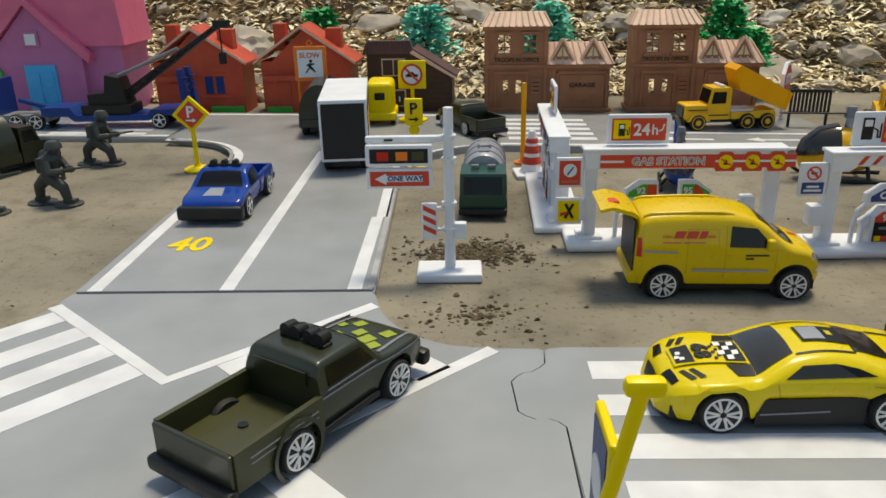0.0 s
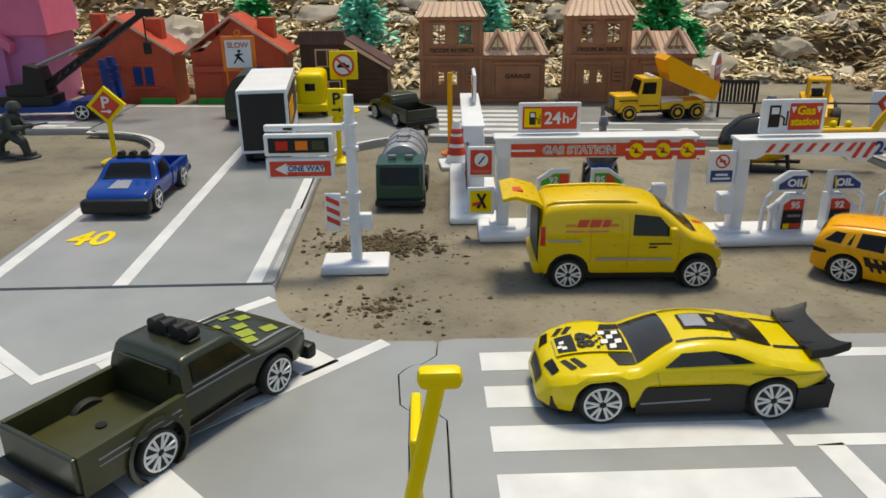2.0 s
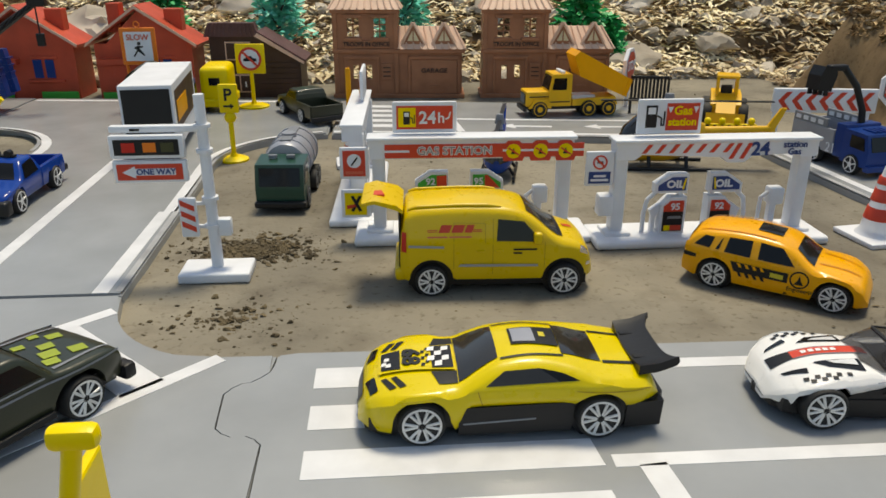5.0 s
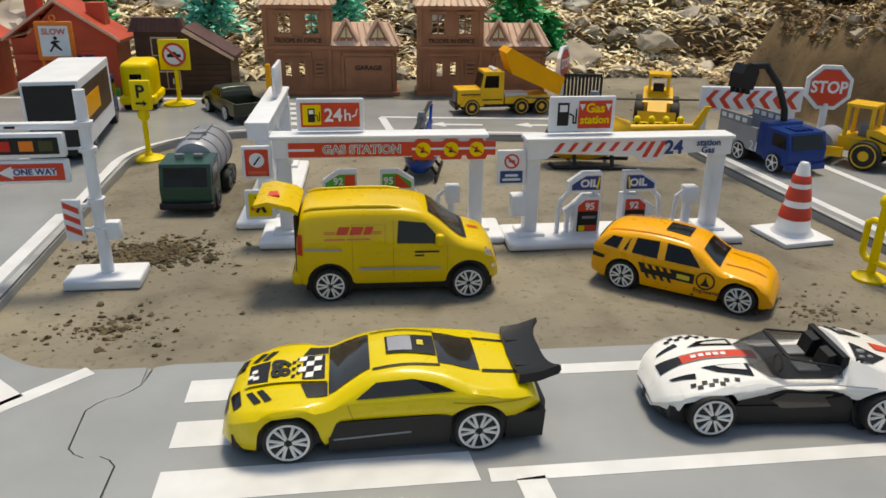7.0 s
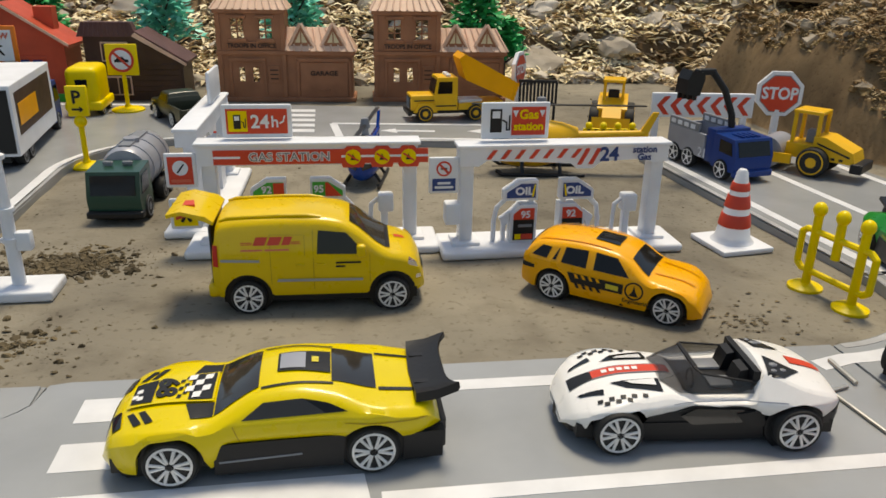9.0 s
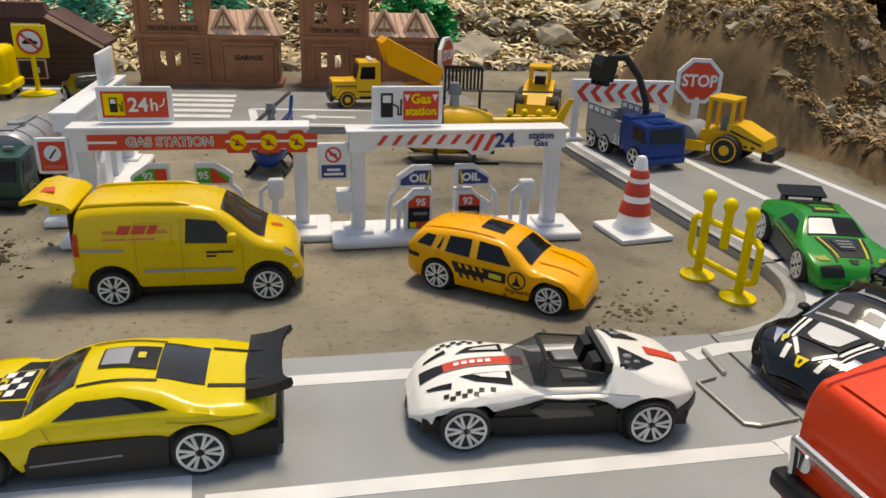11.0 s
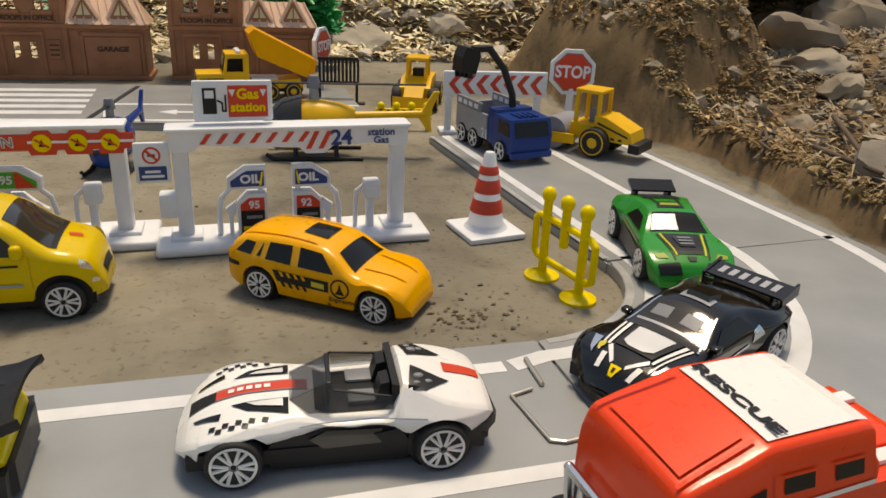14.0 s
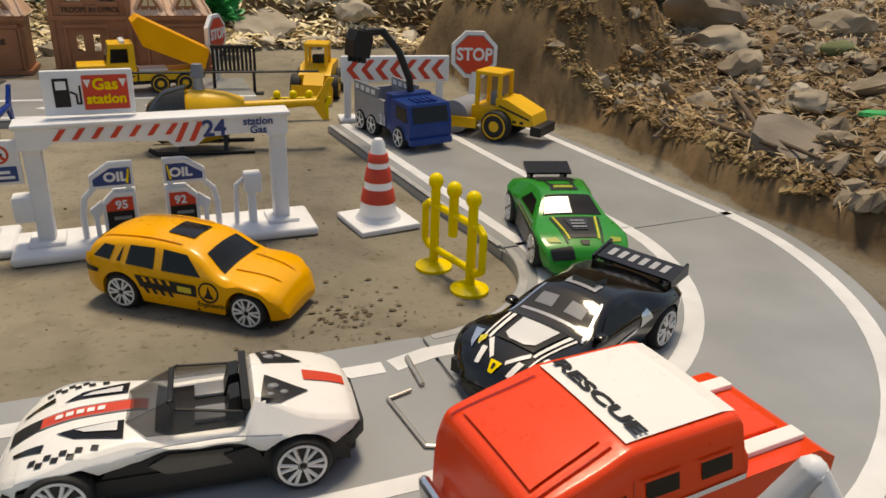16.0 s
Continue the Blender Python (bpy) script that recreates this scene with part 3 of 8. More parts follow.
for ob, pts in ((east, [ne(0.1, 0.1), ne(0.1, 15.9)]), (bend, arc(CX, CY, 4.3, -88, 0, 14)), (north, [(3.3, 31.8), (3.12, 47.0)] + arc(9.3, 47.0, 6.2, 180, 100, 10)), (north, [(-12.5, 56.25)] + arc(-12.6, 50.0, 5.75, 84, 0, 10)), (back_r, [bk(8.8, -0.6), bk(29.4, -1.05)])):
    line(ob, pts, 0.22, name="edge_strip", mat="kerb")

# the joints of the road pieces, and a bent wire lying on the plates
wire = thing("wire", 28.0, 24.6, ROAD_Z, label="bent dull steel wire lying on the road", category="wire")
part("strand", tube(B(), [(0.3, 1.6, 0.06), (0.25, 0.45, 0.06)], 0.06), "wire", wire, smooth=True)
part("strand", tube(B(), [(-0.05, 0.35, 0.05), (-0.6, 0.2, 0.05), (-0.4, -1.5, 0.05), (-0.1, -1.62, 0.05), (0.9, -1.5, 0.05)], 0.045), "wire", wire, smooth=True)

# ---- vehicles near the camera ----
def yellow_racer():
    c = thing("sports_car", 14.4, 24.56, ROAD_Z, 180, "glossy yellow die-cast sports car with black rear wing", "toy car")
    sh = Shell(top=[(-3.3, 0.8), (-3.24, 1.2), (-3.0, 1.42), (-2.5, 1.5), (-1.9, 1.58), (-1.2, 1.78), (-0.4, 1.88), (0.3, 1.8), (0.8, 1.58), (1.2, 1.38), (2.0, 1.36), (2.75, 1.26), (3.1, 1.12), (3.3, 0.9), (3.4, 0.45)],
               width=[(-3.3, 1.02), (-3.05, 1.22), (-2.6, 1.38), (-1.9, 1.44), (-0.9, 1.32), (0.8, 1.3), (1.5, 1.38), (2.1, 1.43), (2.7, 1.36), (3.1, 1.18), (3.4, 0.8)],
               belt=[(-3.4, 1.28), (-2.2, 1.34), (-1.3, 1.3), (0.6, 1.26), (1.4, 1.22), (3.4, 1.0)], sill=[(-3.4, 0.78), (-2.5, 0.76), (-1.3, 0.82), (0.95, 0.78), (1.2, 0.3), (2.5, 0.28), (3.4, 0.3)],
               arches=[(-1.9, 0.53, 0.63), (2.0, 0.53, 0.63)], lean=0.62, crown=0.2, edge=0.24)
    body = part("body", sh.mesh(), "yellow", c, smooth=38)
    arch_linings(c, sh, 1.36)
    part("windscreen", sh.top_patch(B(), [(0.3, -0.72), (1.16, -0.98), (1.16, 0.98), (0.3, 0.72)], n=12), "smoke", body, smooth=True)
    part("rear_window", sh.top_patch(B(), [(-2.0, -0.7), (-1.12, -0.66), (-1.12, 0.66), (-2.0, 0.7)], n=10), "smoke", body, smooth=True)
    for s in (1, -1):
        # the glazing tapers to a point behind the door
        part("side_window", sh.side_patch(B(), [(-1.0, 1.4), (0.62, 1.34), (0.2, 1.62), (-0.55, 1.66)], s, 0.015, 12), "smoke", body, smooth=True)
        part("quarter_window", sh.side_patch(B(), [(-1.42, 1.44), (-1.0, 1.4), (-0.55, 1.66), (-1.05, 1.57)], s, 0.015, 6), "glass", body, smooth=True)
        part("roof_stripe", sh.top_patch(B(), [(-1.15, s * 0.7), (0.25, s * 0.74), (0.25, s * 0.8), (-1.15, s * 0.76)], 0.02, 12, 1), "black", body)
        part("deck_stripe", sh.top_patch(B(), [(-2.9, s * 0.6), (-2.05, s * 0.66), (-2.05, s * 0.76), (-2.9, s * 0.7)], 0.02, 8, 1), "black", body)
        part("cowl_shadow_panel", sh.top_patch(B(), [(1.18, s * 0.58), (1.75, s * 0.56), (1.6, s * 1.02), (1.18, s * 1.0)], 0.02, 6, 4), "black", body)
        for k in range(2):
            x = 2.52 + 0.22 * k
            part("nose_flash", sh.top_patch(B(), [(x, s * 0.6), (x + 0.12, s * 0.62), (x - 0.08, s * 1.02), (x - 0.22, s * 0.98)], 0.02, 3, 5), "black", body)
        part("head_lamp", sh.top_patch(B(), [(3.0, s * 0.4), (3.2, s * 0.4), (3.08, s * 0.95), (2.92, s * 0.92)], 0.02), "glass", body)
        part("shoulder_line", sh.side_patch(B(), [(-3.0, 1.16), (-1.35, 1.2), (-1.35, 1.225), (-3.0, 1.19)], s, 0.012, 8, 1), "seam", body)
        part("door_gap", sh.side_patch(B(), [(0.66, 0.85), (0.685, 0.85), (0.8, 1.25), (0.775, 1.25)], s, 0.012, 1, 4), "seam", body)
        skirt = part("side_skirt", bevel(prism(B(), [(-1.3, 0.18), (1.2, 0.16), (1.2, 0.84), (0.9, 0.84), (-0.9, 0.88), (-1.35, 0.88)], s * 1.2 - 0.08, s * 1.2 + 0.09), 0.04), "black", c, "black plastic side skirt", smooth=40)
        part("skirt_groove", prism(B(), [(-0.5, 0.5), (1.1, 0.42), (1.1, 0.46), (-0.5, 0.54)], s * 1.29 - 0.01, s * 1.29 + 0.012), "grey", skirt)
        part("rear_bumper_side", bevel(prism(B(), [(-3.3, 0.2), (-2.5, 0.16), (-2.52, 0.78), (-3.34, 0.82)], s * 1.12 - 0.1, s * 1.12 + 0.14), 0.05), "black", c, smooth=40)
    part("roof_panel", sh.top_patch(B(), [(-1.1, -0.42), (-0.05, -0.36), (-0.05, 0.36), (-1.1, 0.42)], 0.03), "black", body)
    part("roof_decal", sh.top_patch(B(), [(-0.6, -0.32), (-0.1, -0.3), (-0.1, 0.3), (-0.6, 0.32)], 0.045), "silver", body, "pale grey roof decal")
    part("roof_mark", sh.top_patch(B(), [(-0.86, -0.12), (-0.72, -0.12), (-0.72, 0.1), (-0.86, 0.1)], 0.045), "amber", body)
    # raised power bulge with its race number and broken chequers
    part("bonnet_bulge", sh.top_patch(B(), [(1.2, -0.56), (2.9, -0.44), (2.9, 0.44), (1.2, 0.56)], 0.05, 14, 8), "yellow", body, smooth=True)
    part("bonnet_decal", sh.top_patch(B(), [(1.24, -0.5), (1.72, -0.48), (1.72, 0.48), (1.24, 0.5)], 0.065, 8, 8), "black", body)
    part("bonnet_decal", sh.top_patch(B(), [(2.42, -0.42), (2.84, -0.36), (2.84, 0.36), (2.42, 0.42)], 0.065, 8, 8), "black", body)
    rnd_ = random.Random(5)
    for i in range(3):
        for j in range(4):
            if (i + j) % 2 == 0:
                x, y = 1.3 + i * 0.16 + rnd_.uniform(-0.02, 0.02), -0.44 + j * 0.22
                part("check", sh.top_patch(B(), [(x, y), (x + 0.16, y + 0.03), (x + 0.18, y + 0.22), (x + 0.02, y + 0.2)], 0.078, 2, 2), "whitepaint", body)
    for i in range(2):
        for j in range(3):
            x, y = 1.76 + i * 0.1, -0.4 + j * 0.28 + 0.12 * i
            part("check", sh.top_patch(B(), [(x, y), (x + 0.08, y), (x + 0.1, y + 0.12), (x + 0.02, y + 0.12)], 0.068, 1, 1), "black", body)
    for x, y in ((2.66, -0.1), (2.72, 0.08), (2.62, 0.16)):
        part("check", sh.top_patch(B(), [(x, y), (x + 0.1, y), (x + 0.12, y + 0.13), (x, y + 0.13)], 0.078, 1, 1), "whitepaint", body)
    lettering("68", 0.4, "black", body, spot(2.2, 0.0, sh.top_z(2.2, 0) + 0.085, 0, 4, 90), 0.01, bold=0.02, wide=1.15)
    part("front_splitter", bevel(prism(B(), [(2.9, -1.12), (3.25, -0.8), (3.44, 0), (3.25, 0.8), (2.9, 1.12), (2.4, 1.1), (2.4, -1.1)], 0.14, 0.34, "z"), 0.04), "black", c)
    part("grille", sh.top_patch(B(), [(3.26, -0.6), (3.38, -0.45), (3.38, 0.45), (3.26, 0.6)], 0.02), "black", body)
    part("rear_bumper", bevel(prism(B(), [(-3.42, -0.9), (-3.42, 0.9), (-3.1, 1.2), (-2.6, 1.22), (-2.6, -1.22), (-3.1, -1.2)], 0.2, 0.84, "z"), 0.08), "black", c, smooth=40)
    # one bowed blade with thick flared tips
    rings = []
    for k in range(21):
        y = -1.08 + 2.16 * k / 20
        u = abs(y) / 1.08
        x0, x1 = -2.72 - 0.06 * u, -3.42 - 0.22 * u ** 4
        z0, z1 = 1.52 + 0.08 * u ** 3, 1.68 + 0.12 * u ** 5
        th = 0.09 + 0.13 * u ** 6
        xm, zm = (x0 + x1) / 2, (z0 + z1) / 2 - 0.05
        rings.append([Vector(p) for p in ((x0, y, z0), (xm, y, zm), (x1, y, z1), (x1 - 0.03, y, z1 - th * 0.6), (x1 + 0.02, y, z1 - th), (xm, y, zm - th), (x0, y, z0 - th))])
    wing = part("rear_wing", loft(B(), rings), "black", c, "bowed black plastic rear wing", smooth=45)
    for s in (1, -1):
        part("wing_support", bevel(prism(B(), [(-3.15, 1.35), (-2.75, 1.4), (-2.8, 1.56), (-3.1, 1.56)], s * 0.55 - 0.07, s * 0.55 + 0.07), 0.02), "black", wing)
    wheels(c, (-1.9, 2.0), 1.22, 0.53, 0.42)
    return c

def white_roadster():
    c = thing("roadster", 23.46, 24.26, ROAD_Z, 175, "white die-cast open roadster with red stripe and black sills", "toy car", size=0.98)
    sh = Shell(top=[(-3.05, 0.9), (-2.98, 1.15), (-2.7, 1.32), (-2.0, 1.52), (-1.3, 1.74), (-1.12, 1.76), (-1.02, 1.16), (0.3, 1.14), (0.5, 1.26), (0.9, 1.33), (1.7, 1.3), (2.2, 1.2), (2.6, 1.04), (2.95, 0.8), (3.12, 0.5)],
               width=[(-3.05, 0.8), (-2.8, 1.08), (-2.4, 1.28), (-1.9, 1.36), (-1.2, 1.24), (-0.4, 1.12), (0.6, 1.12), (1.4, 1.24), (2.0, 1.34), (2.5, 1.26), (2.85, 1.05), (3.12, 0.72)],
               belt=[(-3.1, 1.08), (-1.9, 1.14), (0, 1.04), (1.2, 1.05), (2.0, 1.06), (3.2, 0.75)], sill=[(-3.1, 0.8), (-2.4, 0.72), (-1.2, 0.8), (-0.9, 0.96), (-0.2, 0.88), (0.3, 0.98), (0.8, 0.84), (1.3, 0.8), (2.4, 0.5), (3.2, 0.42)],
               arches=[(-1.9, 0.52, 0.64), (2.0, 0.52, 0.66)], lean=0.9, crown=0.2, edge=0.16)
    body = part("body", sh.mesh(), "whitepaint", c, smooth=38)
    arch_linings(c, sh, 1.28)
    low = part("sill_panel", bevel(prism(B(), [(-1.3, 0.14), (1.35, 0.14), (1.4, 0.62), (1.2, 0.88), (0.7, 0.86), (0.3, 1.0), (-0.9, 0.98), (-1.3, 0.82)], -1.07, 1.07), 0.06), "black", c, "black lower body side", smooth=40)
    for s in (1, -1):
        part("side_glass_panel", bevel(prism(B(), [(-0.85, 0.6), (0.35, 0.56), (0.62, 0.78), (0.3, 0.95), (-0.75, 0.92)], s * 1.08 - 0.03, s * 1.08 + 0.03), 0.02), "smoke", low, "brown smoked side insert")
        part("sill_wedge", bevel(prism(B(), [(-1.35, 0.5), (-0.85, 0.5), (-0.6, 0.82), (-1.1, 0.9)], s * 1.09 - 0.04, s * 1.09 + 0.05), 0.02), "black", low)
    part("cockpit", sh.top_patch(B(), [(-1.0, -0.76), (0.5, -0.72), (0.5, 0.72), (-1.0, 0.76)], 0.02), "black", body)
    # wrap-round tinted screen: front and side panes with a header bar
    def pane(a, b, c_, d, name, t=0.025):
        a, b, c_, d = Vector(a), Vector(b), Vector(c_), Vector(d)
        nrm = (b - a).cross(d - a).normalized() * t
        part(name, loft(B(), [[a, b, c_, d], [a + nrm, b + nrm, c_ + nrm, d + nrm]]), "tint", c, "brown smoked clear plastic pane")
    pane((0.95, -0.5, 1.3), (0.95, 0.5, 1.3), (0.22, 0.52, 1.63), (0.22, -0.52, 1.63), "windscreen")
    for s in (1, -1):
        pane((0.95, s * 0.5, 1.3), (0.62, s * 0.88, 1.22), (0.12, s * 0.7, 1.58), (0.22, s * 0.52, 1.63), "screen_corner")
        pane((0.62, s * 0.88, 1.22), (-1.0, s * 0.92, 1.2), (-1.0, s * 0.82, 1.4), (0.12, s * 0.7, 1.58), "side_screen")
        part("screen_rail", tube(B(), [(0.22, s * 0.54, 1.635), (0.12, s * 0.71, 1.585), (-1.05, s * 0.83, 1.42)], 0.028, 6), "black", c)
        seat = part("seat", bevel(prism(B(), [(-0.98, 1.15), (-0.66, 1.15), (-0.78, 1.58), (-0.95, 1.62)], s * 0.38 - 0.23, s * 0.38 + 0.23), 0.07), "black", c, smooth=40)
        part("seat_cushion", bevel(box(B(), -0.7, -0.15, s * 0.38 - 0.22, s * 0.38 + 0.22, 1.14, 1.24), 0.05), "grey", seat, smooth=40)
        part("engine_window", sh.top_patch(B(), [(-2.15, s * 0.5), (-1.4, s * 0.2), (-1.28, s * 0.85), (-1.62, s * 0.9)], 0.02), "black", body, "triangular dark engine window")
        for x, y, w_ in ((-1.52, 0.5, 0.12), (-1.7, 0.62, 0.09), (-1.46, 0.7, 0.08)):
            part("engine_detail", ball(B(), (x, s * y, sh.top_z(x, y) + 0.01), w_, 8, (1, 0.7, 0.4)), "grey", c, smooth=True)
        part("hood_vent", sh.top_patch(B(), [(0.98, s * 0.42), (2.05, s * 0.46), (1.75, s * 0.7), (0.98, s * 0.86)], 0.02), "glass", body)
        part("hood_vent_blade", sh.top_patch(B(), [(1.08, s * 0.46), (1.75, s * 0.5), (1.6, s * 0.6), (1.08, s * 0.68)], 0.04), "rim", body)
        part("head_lamp", sh.top_patch(B(), [(2.22, s * 0.62), (2.75, s * 0.5), (2.7, s * 0.6), (2.25, s * 0.8)], 0.02), "glass", body)
        for i in range(9):
            for j in range(2 if i < 6 else 1):
                if (i + j) % 2 == 0:
                    x, y = 2.3 - i * 0.12, s * (0.93 + 0.11 * j)
                    part("check", sh.top_patch(B(), [(x, y), (x + 0.11, y - 0.02 * s), (x + 0.13, y + 0.09 * s), (x + 0.02, y + 0.11 * s)], 0.02, 1, 1), "black", body)
        part("crease", sh.side_patch(B(), [(-1.6, 1.16), (0.8, 1.07), (0.8, 1.085), (-1.6, 1.18)], s, 0.008, 10, 1), "silver", body)
    part("header_bar", bevel(box(B(), 0.16, 0.26, -0.56, 0.56, 1.6, 1.67), 0.02), "black", c)
    part("hoop", bevel(prism(B(), [(-0.98, -0.8), (-0.98, 0.8), (-1.12, 0.84), (-1.12, -0.84)], 1.2, 1.68, "z"), 0.03), "black", c, "dark cockpit bulkhead")
    part("steering_wheel", lathe(B(), [(0.2, 0.3), (0.24, 0.33), (0.2, 0.36), (0.16, 0.33)], 16, "x", (-0.1, 0.38, 1.3), True), "black", c)
    part("bonnet_stripe", sh.top_patch(B(), [(0.62, -0.15), (2.35, -0.15), (2.35, 0.15), (0.62, 0.15)], 0.02, 16, 2), "signred", body, "red stripe with small letter marks")
    for s in (1, -1):
        part("stripe_edge", sh.top_patch(B(), [(0.62, s * 0.15), (2.35, s * 0.15), (2.35, s * 0.175), (0.62, s * 0.175)], 0.022, 16, 1), "grey", body)
    for i in range(5):
        x = 1.32 + i * 0.17
        part("letter_bar", sh.top_patch(B(), [(x, -0.06), (x + 0.12, -0.06), (x + 0.12, 0.06), (x, 0.06)], 0.035, 1, 1), "whitepaint", body)
    part("nose_decal", sh.top_patch(B(), [(2.35, -0.16), (2.85, -0.22), (2.85, 0.22), (2.35, 0.16)], 0.02), "black", body)
    part("tail_stripe", sh.top_patch(B(), [(-2.85, -0.15), (-2.1, -0.17), (-2.1, 0.17), (-2.85, 0.15)], 0.02), "signred", body)
    part("rear_bumper", bevel(prism(B(), [(-3.12, -0.7), (-3.12, 0.7), (-2.8, 1.08), (-2.5, 1.15), (-2.5, -1.15), (-2.8, -1.08)], 0.55, 0.82, "z"), 0.07), "black", c, smooth=40)
    part("diffuser", bevel(box(B(), -2.95, -2.5, -0.9, 0.9, 0.3, 0.56), 0.06), "black", c)
    part("front_lip", bevel(prism(B(), [(2.5, -1.1), (2.95, -0.7), (3.16, 0), (2.95, 0.7), (2.5, 1.1), (2.2, 1.0), (2.2, -1.0)], 0.22, 0.45, "z"), 0.06), "black", c)
    wheels(c, (-1.9, 2.0), 1.2, 0.53, 0.4)
    return c

def orange_suv():
    c = thing("suv", 24.46, 31.36, 0, -37, "orange-yellow die-cast estate car with black engineering decal", "toy car", size=0.95)
    sh = Shell(top=[(-3.0, 0.8), (-2.95, 1.35), (-2.7, 1.85), (-2.2, 2.02), (-1.0, 2.1), (0.1, 2.02), (0.55, 1.85), (1.2, 1.42), (2.1, 1.28), (2.55, 1.12), (2.82, 0.82), (2.9, 0.4)],
               width=[(-3.0, 1.08), (-2.6, 1.22), (0, 1.28), (2.0, 1.27), (2.6, 1.14), (2.9, 0.9)],
               belt=[(-3.1, 1.35), (0, 1.28), (1.4, 1.2), (3.2, 1.1)], sill=[(-3.1, 0.45), (-2.4, 0.3), (2.4, 0.28), (3.2, 0.3)],
               arches=[(-1.85, 0.5, 0.6), (1.9, 0.5, 0.6)], lean=0.42, crown=0.16, edge=0.24)
    body = part("body", sh.mesh(), "taxi", c, smooth=35)
    arch_linings(c, sh, 1.18)
    part("windscreen", sh.top_patch(B(), [(0.58, -0.74), (1.18, -0.94), (1.18, 0.94), (0.58, 0.74)]), "glass", body, smooth=True)
    part("sunroof", sh.top_patch(B(), [(-0.75, -0.42), (0.05, -0.45), (0.05, 0.45), (-0.75, 0.42)], 0.03), "glass", body)
    windows(body, sh, [[(-2.62, 1.46), (-2.1, 1.42), (-1.98, 1.78), (-2.3, 1.8)], [(-1.9, 1.42), (-1.78, 1.42), (-1.7, 1.8), (-1.72, 1.8)], [(-1.6, 1.38), (-0.75, 1.35), (-0.75, 1.88), (-1.5, 1.86)], [(-0.5, 1.35), (0.65, 1.32), (0.2, 1.82), (-0.5, 1.88)]])
    part("rear_window", sh.top_patch(B(), [(-2.95, -0.7), (-2.72, -0.65), (-2.72, 0.65), (-2.95, 0.7)], 0.03), "glass", body)
    for s in (1, -1):
        part("side_decal", sh.side_patch(B(), [(-1.2, 0.78), (0.5, 0.74), (0.5, 1.08), (-1.35, 1.12)], s, 0.02), "black", body, "black torn hazard stripe decal")
        for i in range(4):
            x = -1.05 + i * 0.24
            part("slanted_gap", sh.side_patch(B(), [(x, 0.96), (x + 0.1, 0.96), (x + 0.02, 1.1), (x - 0.08, 1.1)], s, 0.03, 1, 2), "taxi", body)
            part("slanted_bar", sh.side_patch(B(), [(x + 0.04, 0.62), (x + 0.14, 0.62), (x + 0.06, 0.8), (x - 0.06, 0.8)], s, 0.025, 1, 2), "black", body)
        part("decal_field", sh.side_patch(B(), [(-0.05, 0.84), (0.36, 0.82), (0.36, 0.98), (-0.05, 1.0)], s, 0.03, 2, 2), "amber", body)
        part("tail_decal", sh.side_patch(B(), [(-2.95, 0.98), (-2.52, 1.0), (-2.6, 1.14), (-2.95, 1.14)], s, 0.02, 3, 2), "black", body)
        part("roof_rail", sh.top_patch(B(), [(-2.5, s * 0.72), (-0.1, s * 0.76), (-0.1, s * 0.84), (-2.5, s * 0.8)], 0.05, 12, 1), "taxi", body)
        part("sill_gap", sh.side_patch(B(), [(0.42, 0.32), (0.56, 0.32), (0.5, 0.4), (0.46, 0.4)], s, 0.02, 1, 1), "black", body)
        part("bonnet_crease", sh.top_patch(B(), [(1.3, s * 0.5), (2.5, s * 0.36), (2.5, s * 0.44), (1.3, s * 0.6)], 0.035, 8, 1), "taxi", body)
        ring = lathe(B(), [(0.3, 0), (0.3, 0.02), (0.25, 0.02), (0.25, 0)], 20, "y", (0.85, s * (sh.half(0.85, 0.9) + 0.01), 0.92), True)
        part("round_emblem", ring, "black", body)
        part("emblem_mark", prism(B(), [(0.7, 0.75), (1.0, 0.75), (0.9, 0.9), (0.85, 1.1), (0.8, 0.9)], s * (sh.half(0.85, 0.9) + 0.005), s * (sh.half(0.85, 0.9) + 0.02)), "black", body)
        part("rear_mark", sh.side_patch(B(), [(-2.85, 1.0), (-2.5, 1.0), (-2.5, 1.12), (-2.85, 1.12)], s, 0.02), "black", body)
        part("tail_lamp", sh.side_patch(B(), [(-2.95, 1.2), (-2.75, 1.2), (-2.75, 1.5), (-2.9, 1.5)], s, 0.02), "taxi", body)
    lettering("Engineering", 0.14, "black", body, facing(0.95, -(sh.half(0.95, 0.55) + 0.03), 0.56), 0.006)
    wheels(c, (-1.85, 1.9), 1.08, 0.5, 0.36)
    return c

